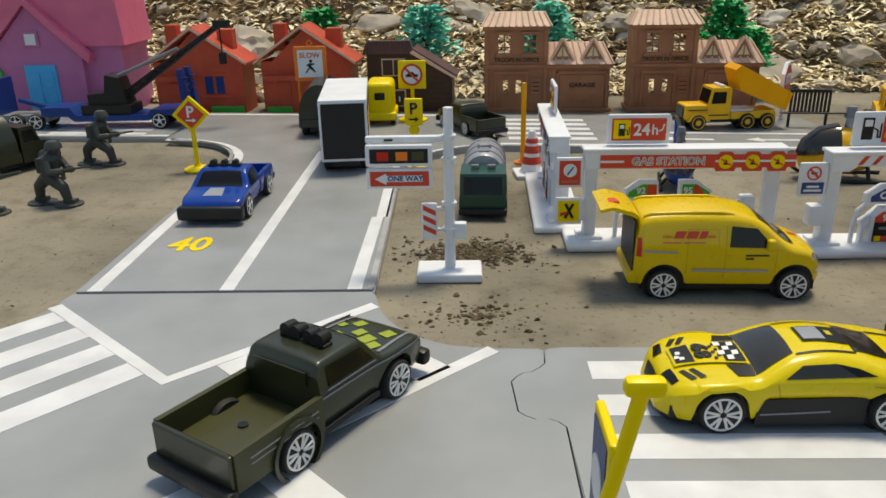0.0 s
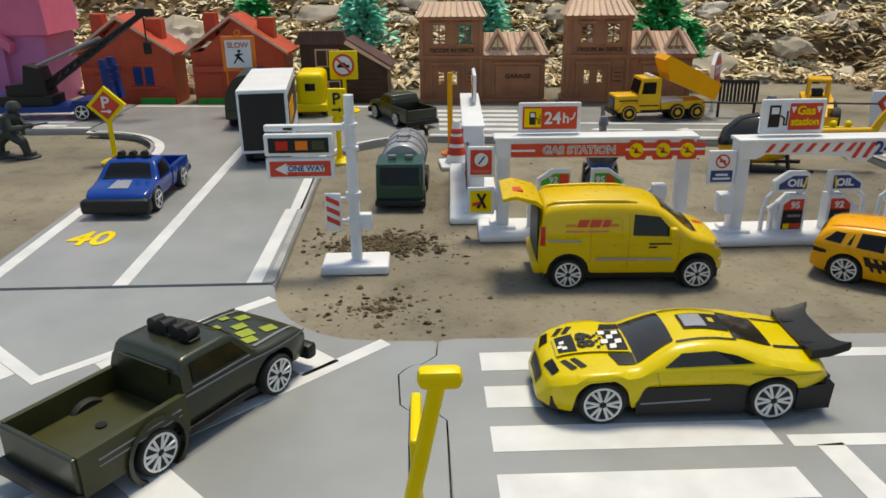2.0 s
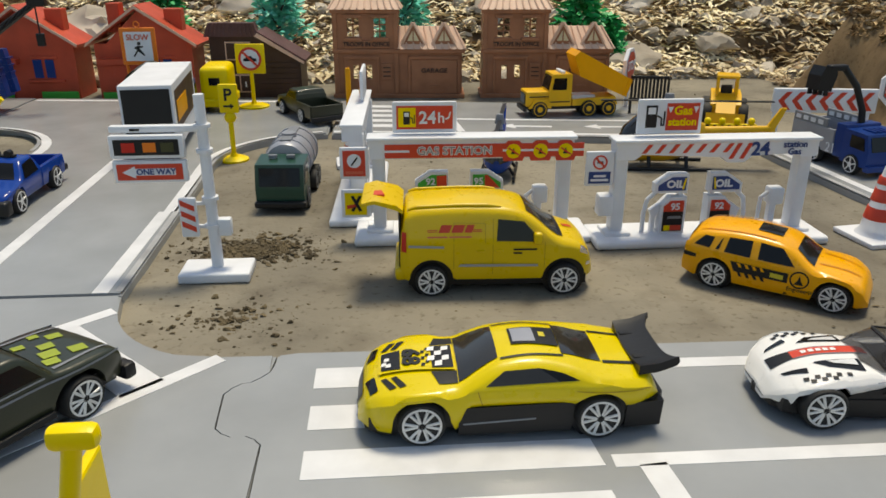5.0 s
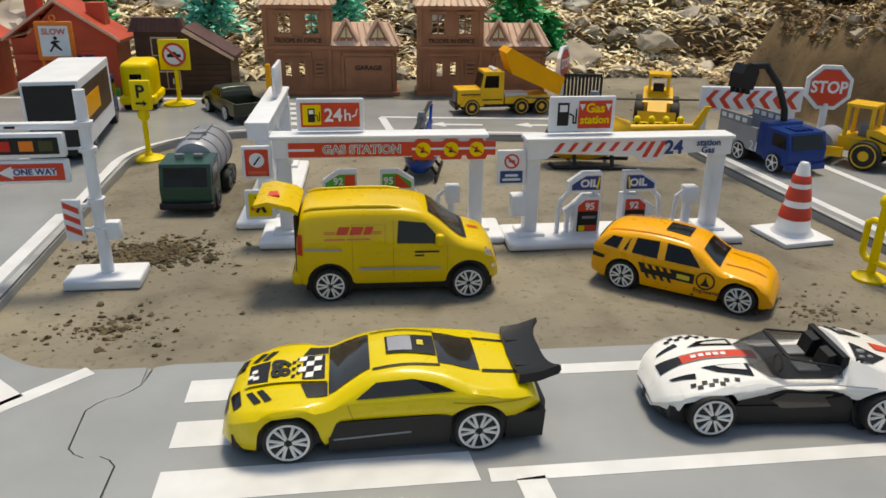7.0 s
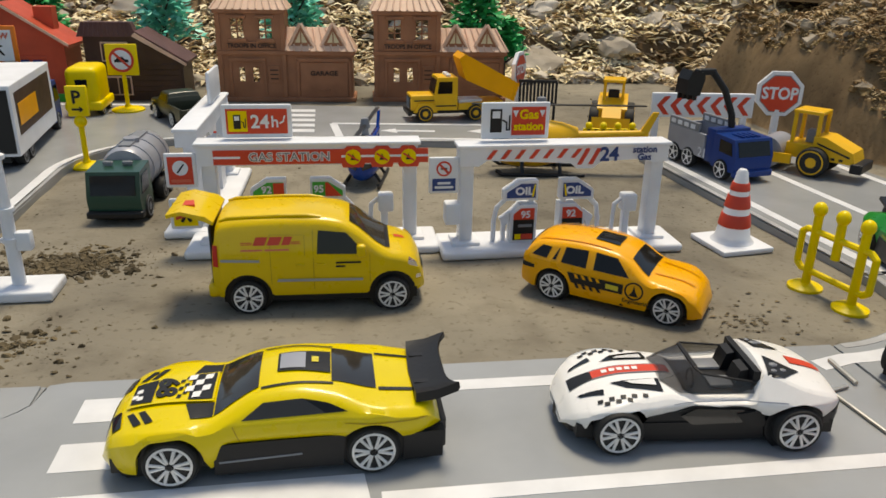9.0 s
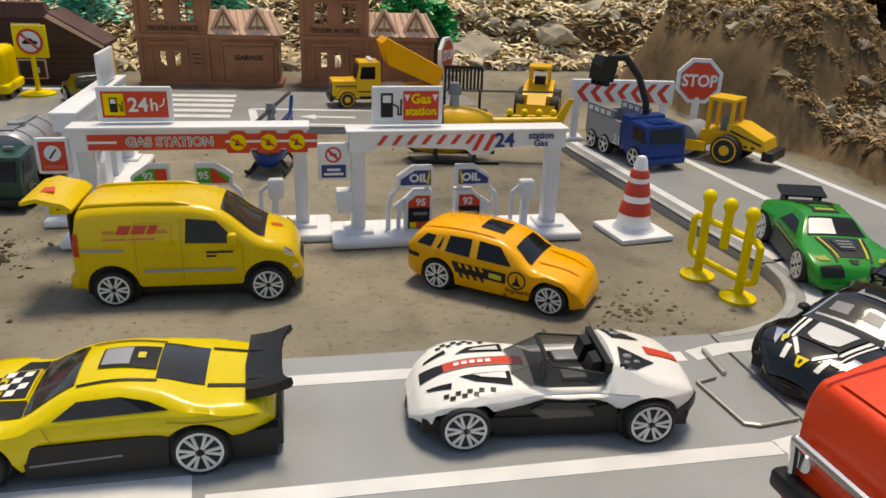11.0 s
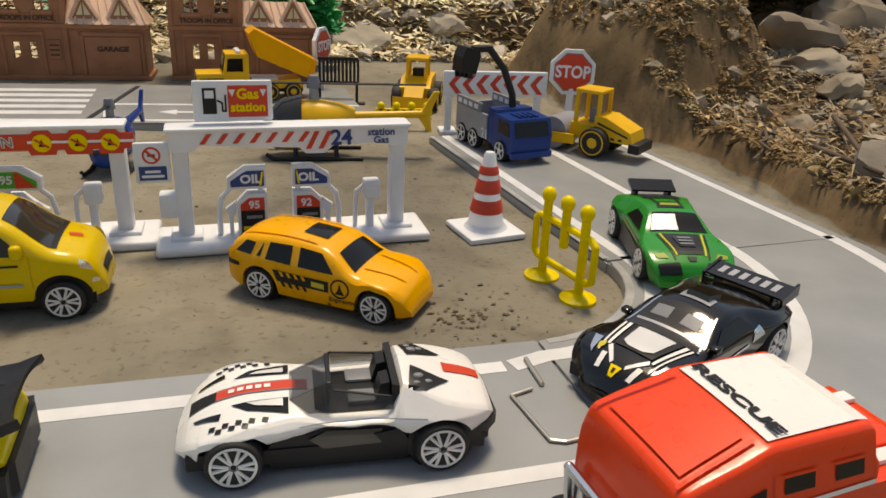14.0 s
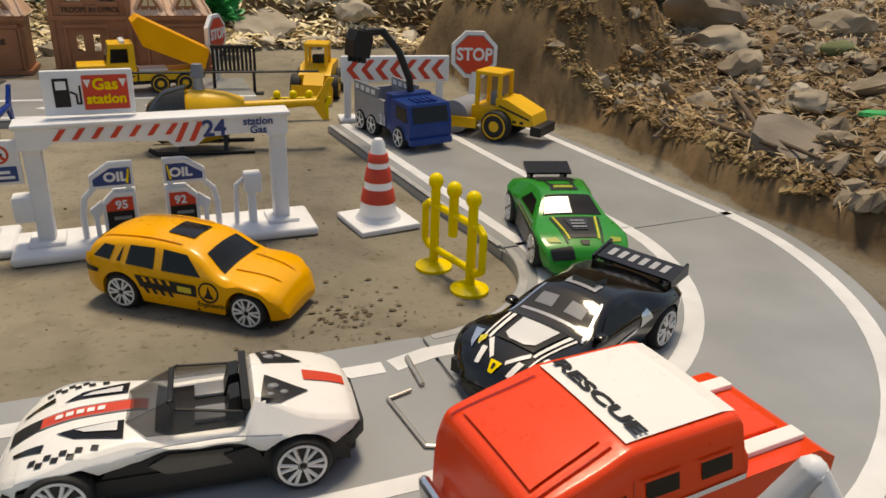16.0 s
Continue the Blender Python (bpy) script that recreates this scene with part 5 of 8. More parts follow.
def black_racer():
    c = thing("sports_car", 31.9, 25.2, ROAD_Z, 205, "glossy black die-cast sports car with white stripes", "toy car", size=0.98)
    sh = Shell(top=[(-3.1, 0.9), (-3.02, 1.3), (-2.2, 1.46), (-1.2, 1.7), (-0.4, 1.78), (0.0, 1.72), (1.1, 1.26), (1.4, 1.24), (2.1, 1.18), (2.6, 1.02), (2.95, 0.78), (3.1, 0.45)],
               width=[(-3.1, 1.2), (-2.5, 1.4), (-2.0, 1.44), (-0.8, 1.26), (0.8, 1.25), (1.9, 1.4), (2.4, 1.3), (2.8, 1.02), (3.1, 0.65)], belt=[(-3.2, 1.2), (0, 1.14), (3.2, 0.95)],
               sill=[(-3.2, 0.45), (3.2, 0.3)], arches=[(-2.0, 0.53, 0.63), (1.95, 0.53, 0.63)], lean=0.72, crown=0.18, edge=0.22)
    body = part("body", sh.mesh(), "blackgloss", c, smooth=38)
    arch_linings(c, sh, 1.34)
    part("windscreen", sh.top_patch(B(), [(0.06, -0.74), (1.12, -0.98), (1.12, 0.98), (0.06, 0.74)], n=12), "smoke", body, "clear windscreen over a pale cabin", smooth=True)
    for y in (-0.4, 0.4):
        part("seat_back", sh.top_patch(B(), [(0.3, y - 0.22), (0.62, y - 0.24), (0.62, y + 0.24), (0.3, y + 0.22)], 0.03, 3, 3), "grey", body)
    part("dash_edge", sh.top_patch(B(), [(0.8, -0.82), (0.88, -0.84), (0.88, 0.84), (0.8, 0.82)], 0.03, 1, 8), "silver", body)
    windows(body, sh, [[(-1.0, 1.26), (0.78, 1.16), (0.2, 1.5), (-0.65, 1.58)]])
    # bonnet: a rounded silver panel inside a black channel
    rim_pts = [(1.2, -0.5), (1.95, -0.4), (1.95, 0.4), (1.2, 0.5)]
    part("bonnet_channel", sh.top_patch(B(), [(1.14, -0.66), (2.15, -0.5), (2.15, 0.5), (1.14, 0.66)], 0.025), "black", body)
    part("bonnet_panel", sh.top_patch(B(), rim_pts, 0.045), "rim", body, "pale silver bonnet panel")
    part("bonnet_panel_nose", sh.top_patch(B(), [(1.95, -0.4), (2.08, -0.2), (2.08, 0.2), (1.95, 0.4)], 0.045), "rim", body)
    for s in (1, -1):
        part("bonnet_stripe", sh.top_patch(B(), [(1.14, s * 0.72), (2.25, s * 0.56), (2.25, s * 0.63), (1.14, s * 0.82)], 0.025, 10, 1), "whitepaint", body)
        part("bonnet_stripe", sh.top_patch(B(), [(1.14, s * 0.88), (2.5, s * 0.66), (2.5, s * 0.7), (1.14, s * 0.94)], 0.025, 10, 1), "whitepaint", body)
        part("nose_stripe", sh.top_patch(B(), [(2.2, s * 0.5), (2.3, s * 0.56), (2.7, s * 0.2), (2.62, s * 0.16)], 0.025, 4, 2), "whitepaint", body)
        part("head_lamp", sh.top_patch(B(), [(2.1, s * 0.85), (2.62, s * 0.78), (2.5, s * 0.9), (2.1, s * 1.08)], 0.03), "chrome", body)
        part("front_slash", sh.top_patch(B(), [(2.5, s * 0.42), (2.86, s * 0.36), (2.86, s * 0.48), (2.5, s * 0.56)], 0.028, 3, 1), "whitepaint", body)
        part("side_stripe", sh.side_patch(B(), [(-0.8, 0.85), (1.2, 0.65), (1.2, 0.7), (-0.8, 0.92)], s, 0.02, 8, 1), "whitepaint", body)
        part("mirror", bevel(box(B(), 0.6, 0.86, s * 1.22 - 0.12, s * 1.22 + 0.12, 1.2, 1.36), 0.06), "blackgloss", c, smooth=40)
        part("side_intake", sh.side_patch(B(), [(-1.35, 1.05), (-0.95, 0.9), (-0.95, 1.22), (-1.2, 1.3)], s, 0.02, 3, 3), "chrome", body)
        part("windscreen_pillar", sh.top_patch(B(), [(0.02, s * 0.74), (1.12, s * 0.98), (1.12, s * 1.03), (0.02, s * 0.79)], 0.03, 10, 1), "chrome", body, "bright pillar edge")
    part("side_number", sh.top_patch(B(), [(2.2, -0.66), (2.36, -0.62), (2.5, -0.72), (2.3, -0.8)], 0.035, 2, 2), "amber", body)
    part("emblem", sh.top_patch(B(), [(2.7, -0.15), (2.92, -0.06), (2.92, 0.06), (2.7, 0.15)], 0.035), "signyellow", body, "small yellow shield")
    part("emblem_mark", sh.top_patch(B(), [(2.76, -0.04), (2.86, -0.03), (2.86, 0.03), (2.76, 0.04)], 0.045, 2, 2), "black", body)
    part("roof_mark", sh.top_patch(B(), [(-0.55, -0.42), (-0.2, -0.42), (-0.2, 0.42), (-0.55, 0.42)], 0.02), "silver", body)
    part("roof_scoop", bevel(prism(B(), [(-0.9, 1.72), (-0.3, 1.76), (-0.35, 1.92), (-0.85, 1.86)], -0.3, 0.3), 0.04), "blackgloss", c, smooth=40)
    wing = part("rear_wing", bevel(prism(B(), [(-3.3, 1.56), (-2.6, 1.42), (-2.58, 1.49), (-3.26, 1.65)], -1.08, 1.08), 0.03), "blackgloss", c, "glossy black wing with pale letter marks")
    for i in range(6):
        y = -0.85 + i * 0.3
        part("letter_bar", loft(B(), [[Vector((x, yy, 1.49 - (x + 2.58) * 0.235 + h)) for x, yy in ((-2.76, y), (-2.76, y + 0.16), (-3.08, y + 0.19), (-3.08, y + 0.03))] for h in (0.0, 0.02)]), "silver", wing)
    for s in (1, -1):
        part("wing_support", bevel(prism(B(), [(-3.05, 1.25), (-2.65, 1.3), (-2.65, 1.46), (-2.95, 1.54)], s * 0.8 - 0.05, s * 0.8 + 0.05), 0.02), "blackgloss", wing)
        part("end_plate", bevel(prism(B(), [(-3.4, 1.4), (-2.55, 1.3), (-2.5, 1.5), (-3.36, 1.72)], s * 1.1 - 0.035, s * 1.1 + 0.035), 0.02), "blackgloss", wing)
    part("front_lip", bevel(prism(B(), [(2.4, -1.25), (2.95, -0.8), (3.2, 0), (2.95, 0.8), (2.4, 1.25)], 0.16, 0.36, "z"), 0.04), "black", c)
    wheels(c, (-2.0, 1.95), 1.24, 0.54, 0.4)

def rescue_truck():
    c = thing("rescue_truck", 29.22, 19.42, ROAD_Z, 184.5, "red plastic rescue truck with a white roof", "toy truck")
    sh = Shell(top=[(-1.05, 1.6), (-1.02, 3.2), (-0.94, 3.32), (-0.85, 3.36), (0.92, 3.36), (1.02, 3.33), (1.3, 3.24), (2.2, 2.98), (2.38, 2.9), (2.46, 2.66), (2.54, 1.2)],
               width=[(-1.05, 1.27), (0.9, 1.29), (2.2, 1.27), (2.45, 1.18), (2.56, 1.05)], belt=[(-1.1, 2.6), (1.0, 2.6), (2.6, 2.45)], sill=[(-1.2, 0.85), (2.7, 0.95)],
               arches=[(1.5, 0.7, 0.85)], lean=0.26, crown=0.05, edge=0.09)
    cab = part("cab", sh.mesh(70), "red", c, smooth=32)
    part("roof_panel", sh.top_patch(B(), [(-0.9, -0.95), (0.92, -0.97), (0.92, 0.97), (-0.9, 0.95)], 0.03), "whitepaint", cab, "white roof panel")
    lettering("RESCUE", 0.2, "black", cab, spot(0.66, 0.0, sh.top_z(0.7, 0) + 0.05, 0, 0, 90), 0.004, bold=0.01, wide=1.95)
    # sloping front shield with a raised border
    part("front_shield", sh.top_patch(B(), [(1.12, -0.74), (2.2, -0.86), (2.2, 0.86), (1.12, 0.74)], 0.045, 10, 8), "red", cab, smooth=True)
    for s in (1, -1):
        part("shield_rib", sh.top_patch(B(), [(1.05, s * 0.84), (2.3, s * 0.96), (2.3, s * 1.02), (1.05, s * 0.9)], 0.06, 10, 1), "red", cab)
        for xa, xb in ((-0.72, -0.18), (0.2, 0.74)):
            w = part("side_window", sh.side_patch(B(), [(xa, 2.66), (xb, 2.66), (xb, 2.9), (xa, 2.9)], s, 0.015), "glass", cab)
            part("window_frame", sh.side_patch(B(), [(xa - 0.05, 2.91), (xb + 0.05, 2.91), (xb + 0.05, 2.95), (xa - 0.05, 2.95)], s, 0.04, 4, 1), "red", w)
        part("pale_strip", sh.side_patch(B(), [(-1.0, 2.42), (0.85, 2.38), (0.85, 2.47), (-1.0, 2.51)], s, 0.02), "whitepaint", cab)
        for i in range(7):
            x = -0.95 + i * 0.46
            part("strip_block", sh.side_patch(B(), [(x, 1.85), (x + 0.2, 1.85), (x + 0.28, 2.0), (x + 0.08, 2.0)], s, 0.035, 1, 1), "whitepaint", cab)
        part("front_side_window", sh.side_patch(B(), [(1.05, 2.3), (1.75, 2.3), (1.55, 2.68), (1.05, 2.82)], s, 0.015), "glass", cab)
        part("yellow_mark", sh.side_patch(B(), [(1.15, 2.34), (1.5, 2.34), (1.4, 2.5), (1.15, 2.5)], s, 0.03), "signyellow", cab)
        part("bed_stripe", bevel(box(B(), -2.7, -1.08, s * 0.72 - 0.13, s * 0.72 + 0.13, 2.24, 2.335), 0.015), "whitepaint", c)
        part("door_gap", sh.side_patch(B(), [(0.9, 1.2), (0.93, 1.2), (0.93, 2.95), (0.9, 2.95)], s, 0.008, 1, 8), "signred", cab)
        part("fender", lathe(B(), [(0.84, s * 1.1), (0.98, s * 1.1), (0.98, s * 1.3), (0.86, s * 1.3)], 24, "y", (1.5, 0, 0.7), True), "red", c, smooth=40)
    knob = rod(B(), (1.62, 1.0, 2.66), (1.62, 1.02, 2.9), 0.1, 0.09)
    ball(knob, (1.62, 1.02, 2.93), 0.14)
    rod(knob, (1.3, 1.02, 2.93), (1.95, 1.02, 2.9), 0.07)
    part("siren", knob, "red", c, smooth=40)
    part("front_bumper", bevel(box(B(), 2.45, 2.85, -1.25, 1.25, 0.75, 1.15), 0.1), "black", c, smooth=40)
    part("bull_bar", tube(B(), [(2.62, -0.95, 1.0), (2.72, -0.95, 1.9), (2.72, 0.95, 1.9), (2.62, 0.95, 1.0)], 0.09), "chrome", c, smooth=True)
    for s in (1, -1):
        part("head_lamp", rod(B(), (2.5, s * 0.8, 1.5), (2.62, s * 0.8, 1.5), 0.2, 0.17, 16), "chrome", c, smooth=40)
    part("cargo_bed", bevel(prism(B(), [(-3.1, 1.0), (-1.05, 1.0), (-1.05, 2.24), (-2.7, 2.24), (-3.1, 2.0)], -1.14, 1.14), 0.08), "red", c, smooth=40)
    part("bed_panel", bevel(box(B(), -2.55, -1.2, -0.5, 0.5, 2.2, 2.3), 0.03), "red", c)
    part("chassis", box(B(), -2.9, 2.4, -0.95, 0.95, 0.5, 1.0), "black", c)
    wheels(c, (-2.0, 1.5), 1.05, 0.72, 0.5, "five")

yellow_racer()
white_roadster()
orange_suv()
delivery_van()
pickup("pickup_truck", 2.65, 23.85, ROAD_Z, 57.5, "dark olive army pickup truck with roof lamps and camouflage bonnet", "olive", "bed")
pickup("pickup_truck", 7.0, 57.6, ROAD_Z, 118, "dark olive pickup truck parked on the back road", "olive", "olive", False, 0.85)
blue_pickup()
green_racer()
black_racer()
rescue_truck()

# ---- petrol station pieces ----
def board(name, parent, x0, x1, z0, z1, y, mat="white", t=0.16, r=0.06):
    return part(name, bevel(box(B(), x0, x1, y - t, y, z0, z1), r), mat, parent, smooth=40)

def face(name, parent, pts, y, mat, h=0.02):
    """A thin printed field on a board that faces -y."""
    return part(name, prism(B(), pts, y - h, y), mat, parent)

def rect(x0, x1, z0, z1):
    return [(x0, z0), (x1, z0), (x1, z1), (x0, z1)]

def pump_symbol(parent, x, z, s, y, mat="black"):
    bm = prism(B(), rect(x - 0.3 * s, x + 0.18 * s, z - 0.5 * s, z + 0.45 * s), y - 0.02, y)
    part("pump_symbol", bm, mat, parent)
    face("pump_symbol_window", parent, rect(x - 0.22 * s, x + 0.1 * s, z + 0.08 * s, z + 0.36 * s), y - 0.02, "white")
    part("pump_symbol_hose", tube(B(), [(x + 0.2 * s, y - 0.01, z), (x + 0.38 * s, y - 0.01, z - 0.1 * s), (x + 0.38 * s, y - 0.01, z - 0.4 * s), (x + 0.5 * s, y - 0.01, z - 0.4 * s), (x + 0.5 * s, y - 0.01, z + 0.2 * s)], 0.035 * s, 6), mat, parent)

def ban_symbol(parent, x, z, r, y):
    part("ban_ring", lathe(B(), [(r, y), (r, y - 0.02), (r * 0.78, y - 0.02), (r * 0.78, y)], 20, "y", (x, 0, z), True), "signred", parent)
    part("ban_bar", prism(B(), [(x - r * 0.7, z + r * 0.5), (x - r * 0.5, z + r * 0.7), (x + r * 0.7, z - r * 0.5), (x + r * 0.5, z - r * 0.7)], y - 0.018, y), "signred", parent)
    part("ban_mark", prism(B(), rect(x - r * 0.4, x + r * 0.4, z - r * 0.14, z + r * 0.14), y - 0.012, y), "black", parent)

def station(x, y, rz, label, kind):
    c = thing("petrol_station", x, y, 0, rz, label, "toy petrol station", "petrol station pieces")
    part("base", bevel(box(B(), -4.5, 4.4, -1.15, 1.0, 0, 0.32), 0.12, 3), "white", c, smooth=40)
    for px in (-3.55, 3.4):
        part("post", bevel(box(B(), px - 0.24, px + 0.24, -0.3, 0.3, 0.25, 3.6), 0.06), "white", c, smooth=40)
        part("foot", bevel(box(B(), px - 0.5, px + 0.5, -0.55, 0.55, 0.28, 0.45), 0.05), "white", c)
    beam = part("canopy", bevel(prism(B(), [(-3.85, 3.25), (-3.2, 3.25), (-2.9, 3.45), (0.1, 3.3), (0.3, 3.1), (0.9, 3.1), (1.2, 3.35), (2.8, 3.4), (3.1, 3.25), (3.65, 3.3), (3.65, 3.95), (-3.85, 3.95)] if kind != "red" else [(-3.85, 3.2), (3.65, 3.2), (3.65, 3.9), (-3.85, 3.9)], -0.55, 0.24), 0.05), "white", c, smooth=40)
    part("canopy_lip", bevel(box(B(), -3.95, 3.75, -0.62, 0.3, 3.86, 4.0), 0.05), "white", beam, smooth=40)
    yf = -0.56
    if kind == "red":
        s = part("fascia", bevel(prism(B(), [(-3.3, 3.25), (1.0, 3.25), (1.05, 3.1), (1.75, 3.1), (1.8, 3.25), (2.0, 3.25), (2.05, 3.1), (2.75, 3.1), (2.8, 3.25), (2.95, 3.25), (3.0, 3.1), (3.65, 3.1), (3.7, 3.25), (4.0, 3.25), (4.0, 3.75), (3.6, 3.75), (3.5, 3.85), (3.1, 3.85), (3.0, 3.75), (2.7, 3.75), (2.6, 3.85), (2.2, 3.85), (2.1, 3.75), (1.7, 3.75), (1.6, 3.85), (1.2, 3.85), (1.1, 3.75), (-3.3, 3.75)], yf - 0.04, yf), 0.01), "signred", c, "red printed fascia strip")
        face("strip_line", s, rect(-3.3, 4.0, 3.46, 3.54), yf - 0.04, "white", 0.012)
        face("letter_field", s, rect(-2.4, 1.0, 3.34, 3.68), yf - 0.05, "signred", 0.012)
        lettering("GAS STATION", 0.3, "white", s, facing(-0.75, yf - 0.065, 3.5), 0.006, bold=0.024, wide=1.05)
        lettering("GAS STATION", 0.3, "grey", s, facing(-0.75, yf - 0.075, 3.5), 0.006, bold=0.0, wide=1.05)
        for x_ in (1.4, 2.4, 3.32):
            face("warning_disc", s, disc_pts(x_, 3.47, 0.27, 16), yf - 0.05, "signyellow")
            face("warning_mark", s, [(x_ - 0.1, 3.37), (x_ + 0.1, 3.37), (x_ + 0.03, 3.5), (x_, 3.6), (x_ - 0.04, 3.5)], yf - 0.07, "black")
            face("ban_bar", s, [(x_ - 0.17, 3.62), (x_ - 0.21, 3.58), (x_ + 0.17, 3.32), (x_ + 0.21, 3.36)], yf - 0.085, "signred")
        b = board("sign_board", c, -3.0, -0.65, 4.05, 5.2, 0.1)
        face("sign_field", b, rect(-2.85, -0.8, 4.2, 5.05), -0.06, "signred")
        face("symbol_field", b, rect(-2.78, -2.15, 4.28, 4.98), -0.08, "signyellow")
        pump_symbol(b, -2.45, 4.63, 0.5, -0.1)
        lettering("24", 0.46, "white", b, facing(-1.72, -0.1, 4.6), 0.01, bold=0.014)
        lettering("h", 0.4, "white", b, facing(-1.22, -0.1, 4.6), 0.01, bold=0.008)
        face("tick", b, [(-1.08, 4.58), (-1.05, 4.53), (-0.92, 4.6), (-0.86, 4.82), (-0.91, 4.83), (-0.96, 4.64)], -0.08, "white")
        for z0, z1, col in ((2.45, 3.65, "signred"), (0.95, 2.05, "signyellow")):
            sg = board("side_sign", c, -4.95, -3.9, z0, z1, -0.35)
            face("sign_field", sg, rect(-4.83, -4.02, z0 + 0.12, z1 - 0.12), -0.51, col)
            if col == "signred":
                face("dial", sg, disc_pts(-4.42, z1 - 0.5, 0.26, 18), -0.53, "white")
                part("dial_mark", prism(B(), [(-4.55, z1 - 0.65), (-4.5, z1 - 0.68), (-4.28, z1 - 0.38), (-4.32, z1 - 0.35)], -0.56, -0.53), "black", sg)
                face("text_bar", sg, rect(-4.75, -4.1, z0 + 0.2, z0 + 0.3), -0.53, "tanred")
            else:
                face("cross_mark", sg, [(-4.6, z0 + 0.3), (-4.5, z0 + 0.25), (-4.2, z0 + 0.85), (-4.3, z0 + 0.88)], -0.53, "black")
                face("cross_mark", sg, [(-4.6, z0 + 0.85), (-4.5, z0 + 0.88), (-4.2, z0 + 0.3), (-4.3, z0 + 0.25)], -0.535, "black")
                face("nozzle_mark", sg, [(-4.75, z0 + 0.35), (-4.4, z0 + 0.45), (-4.4, z0 + 0.55), (-4.75, z0 + 0.5)], -0.53, "signred")
    else:
        for i in range(7):
            x_ = -2.75 + i * 0.5
            face("slant_bar", beam, [(x_ - 0.2, 3.5), (x_ - 0.04, 3.5), (x_ + 0.2, 3.82), (x_ + 0.04, 3.82)], yf, "signred")
        for x_ in (0.55, 0.95):
            face("slant_bar", beam, [(x_ - 0.25, 3.25), (x_ - 0.09, 3.25), (x_ + 0.2, 3.82), (x_ + 0.04, 3.82)], yf, "signred")
        lettering("24", 0.5, "navy", beam, facing(1.45, yf - 0.02, 3.58), 0.01, bold=0.02)
        lettering("station", 0.24, "navy", beam, facing(2.75, yf - 0.02, 3.74), 0.01, bold=0.006)
        lettering("Gas", 0.24, "navy", beam, facing(2.75, yf - 0.02, 3.47), 0.01, bold=0.006)
        b = board("sign_board", c, -3.05, -0.65, 4.08, 5.35, 0.1)
        face("sign_field", b, rect(-2.0, -0.8, 4.22, 5.2), -0.06, "signred")
        lettering("Gas", 0.32, "signyellow", b, facing(-1.4, -0.1, 4.93), 0.01, bold=0.012)
        lettering("station", 0.28, "signyellow", b, facing(-1.4, -0.1, 4.52), 0.01, bold=0.012)
        for x_ in (-1.87, -0.93):
            face("arrow_mark", b, [(x_ - 0.1, 5.08), (x_, 4.85), (x_ + 0.1, 5.08)], -0.08, "white")
        pump_symbol(b, -2.5, 4.75, 0.85, -0.06)
        sg = board("side_sign", c, -4.9, -3.85, 2.25, 3.55, -0.2)
        face("sign_field", sg, rect(-4.78, -3.97, 2.36, 2.8), -0.36, "navy")
        ban_symbol(sg, -4.38, 3.15, 0.27, -0.36)
        face("text_bar", sg, rect(-4.6, -4.15, 2.6, 2.68), -0.38, "white")
        face("text_bar", sg, rect(-4.7, -4.05, 2.45, 2.53), -0.38, "white")
    part("hanging_box", bevel(box(B(), -4.3, -3.75, -0.35, 0.25, 1.05, 1.85), 0.08), "white", c, smooth=40)
    # two pumps, each a price panel under an arched sign with a hose
    for px, word, price, flip in ((-1.45, "OIL", "95", 1), (0.35, "OIL", "92", -1)):
        p = part("pump", bevel(prism(B(), [(px - 0.48, 0.3), (px + 0.48, 0.3), (px + 0.48, 1.75), (px - 0.48 + 0.35 * (flip > 0), 1.75), (px - 0.48, 1.75 - 0.35 * (flip > 0))] if flip > 0 else [(px - 0.48, 0.3), (px + 0.48, 0.3), (px + 0.48, 1.4), (px + 0.13, 1.75), (px - 0.48, 1.75)], -0.35, 0.2), 0.05), "white", c, smooth=40)
        face("price_panel", p, rect(px - 0.38, px + 0.38, 0.42, 1.2), -0.36, "black")
        face("price_field", p, [(px - 0.38, 1.2), (px + 0.38, 1.2), (px + 0.38, 1.62), (px - 0.12, 1.62), (px - 0.38, 1.4)] if flip > 0 else [(px - 0.38, 1.2), (px + 0.38, 1.2), (px + 0.38, 1.4), (px + 0.12, 1.62), (px - 0.38, 1.62)], -0.36, "signred")
        lettering(price, 0.26, "white", p, facing(px + 0.06 * flip, -0.385, 1.38), 0.01, bold=0.01)
        face("display", p, rect(px - 0.2, px + 0.3, 0.92, 1.02), -0.38, "grey")
        face("nozzle_field", p, rect(px - 0.32, px + 0.34, 0.46, 0.66), -0.38, "signred")
        face("nozzle_field", p, rect(px - 0.32, px - 0.1, 0.46, 0.66), -0.4, "signyellow")
        top = part("pump_sign", bevel(prism(B(), [(px - 0.75 * flip, 1.9), (px + 0.48 * flip, 1.9), (px + 0.48 * flip, 2.62), (px - 0.2 * flip, 2.62), (px - 0.75 * flip, 2.25)], -0.3, 0.1), 0.05), "white", c, smooth=40)
        col = "navy" if kind != "red" else ("toygreen" if flip > 0 else "toygreen")
        face("sign_field", top, [(px - 0.65 * flip, 2.0), (px + 0.4 * flip, 2.0), (px + 0.4 * flip, 2.52), (px - 0.15 * flip, 2.52), (px - 0.65 * flip, 2.2)], -0.31, col)
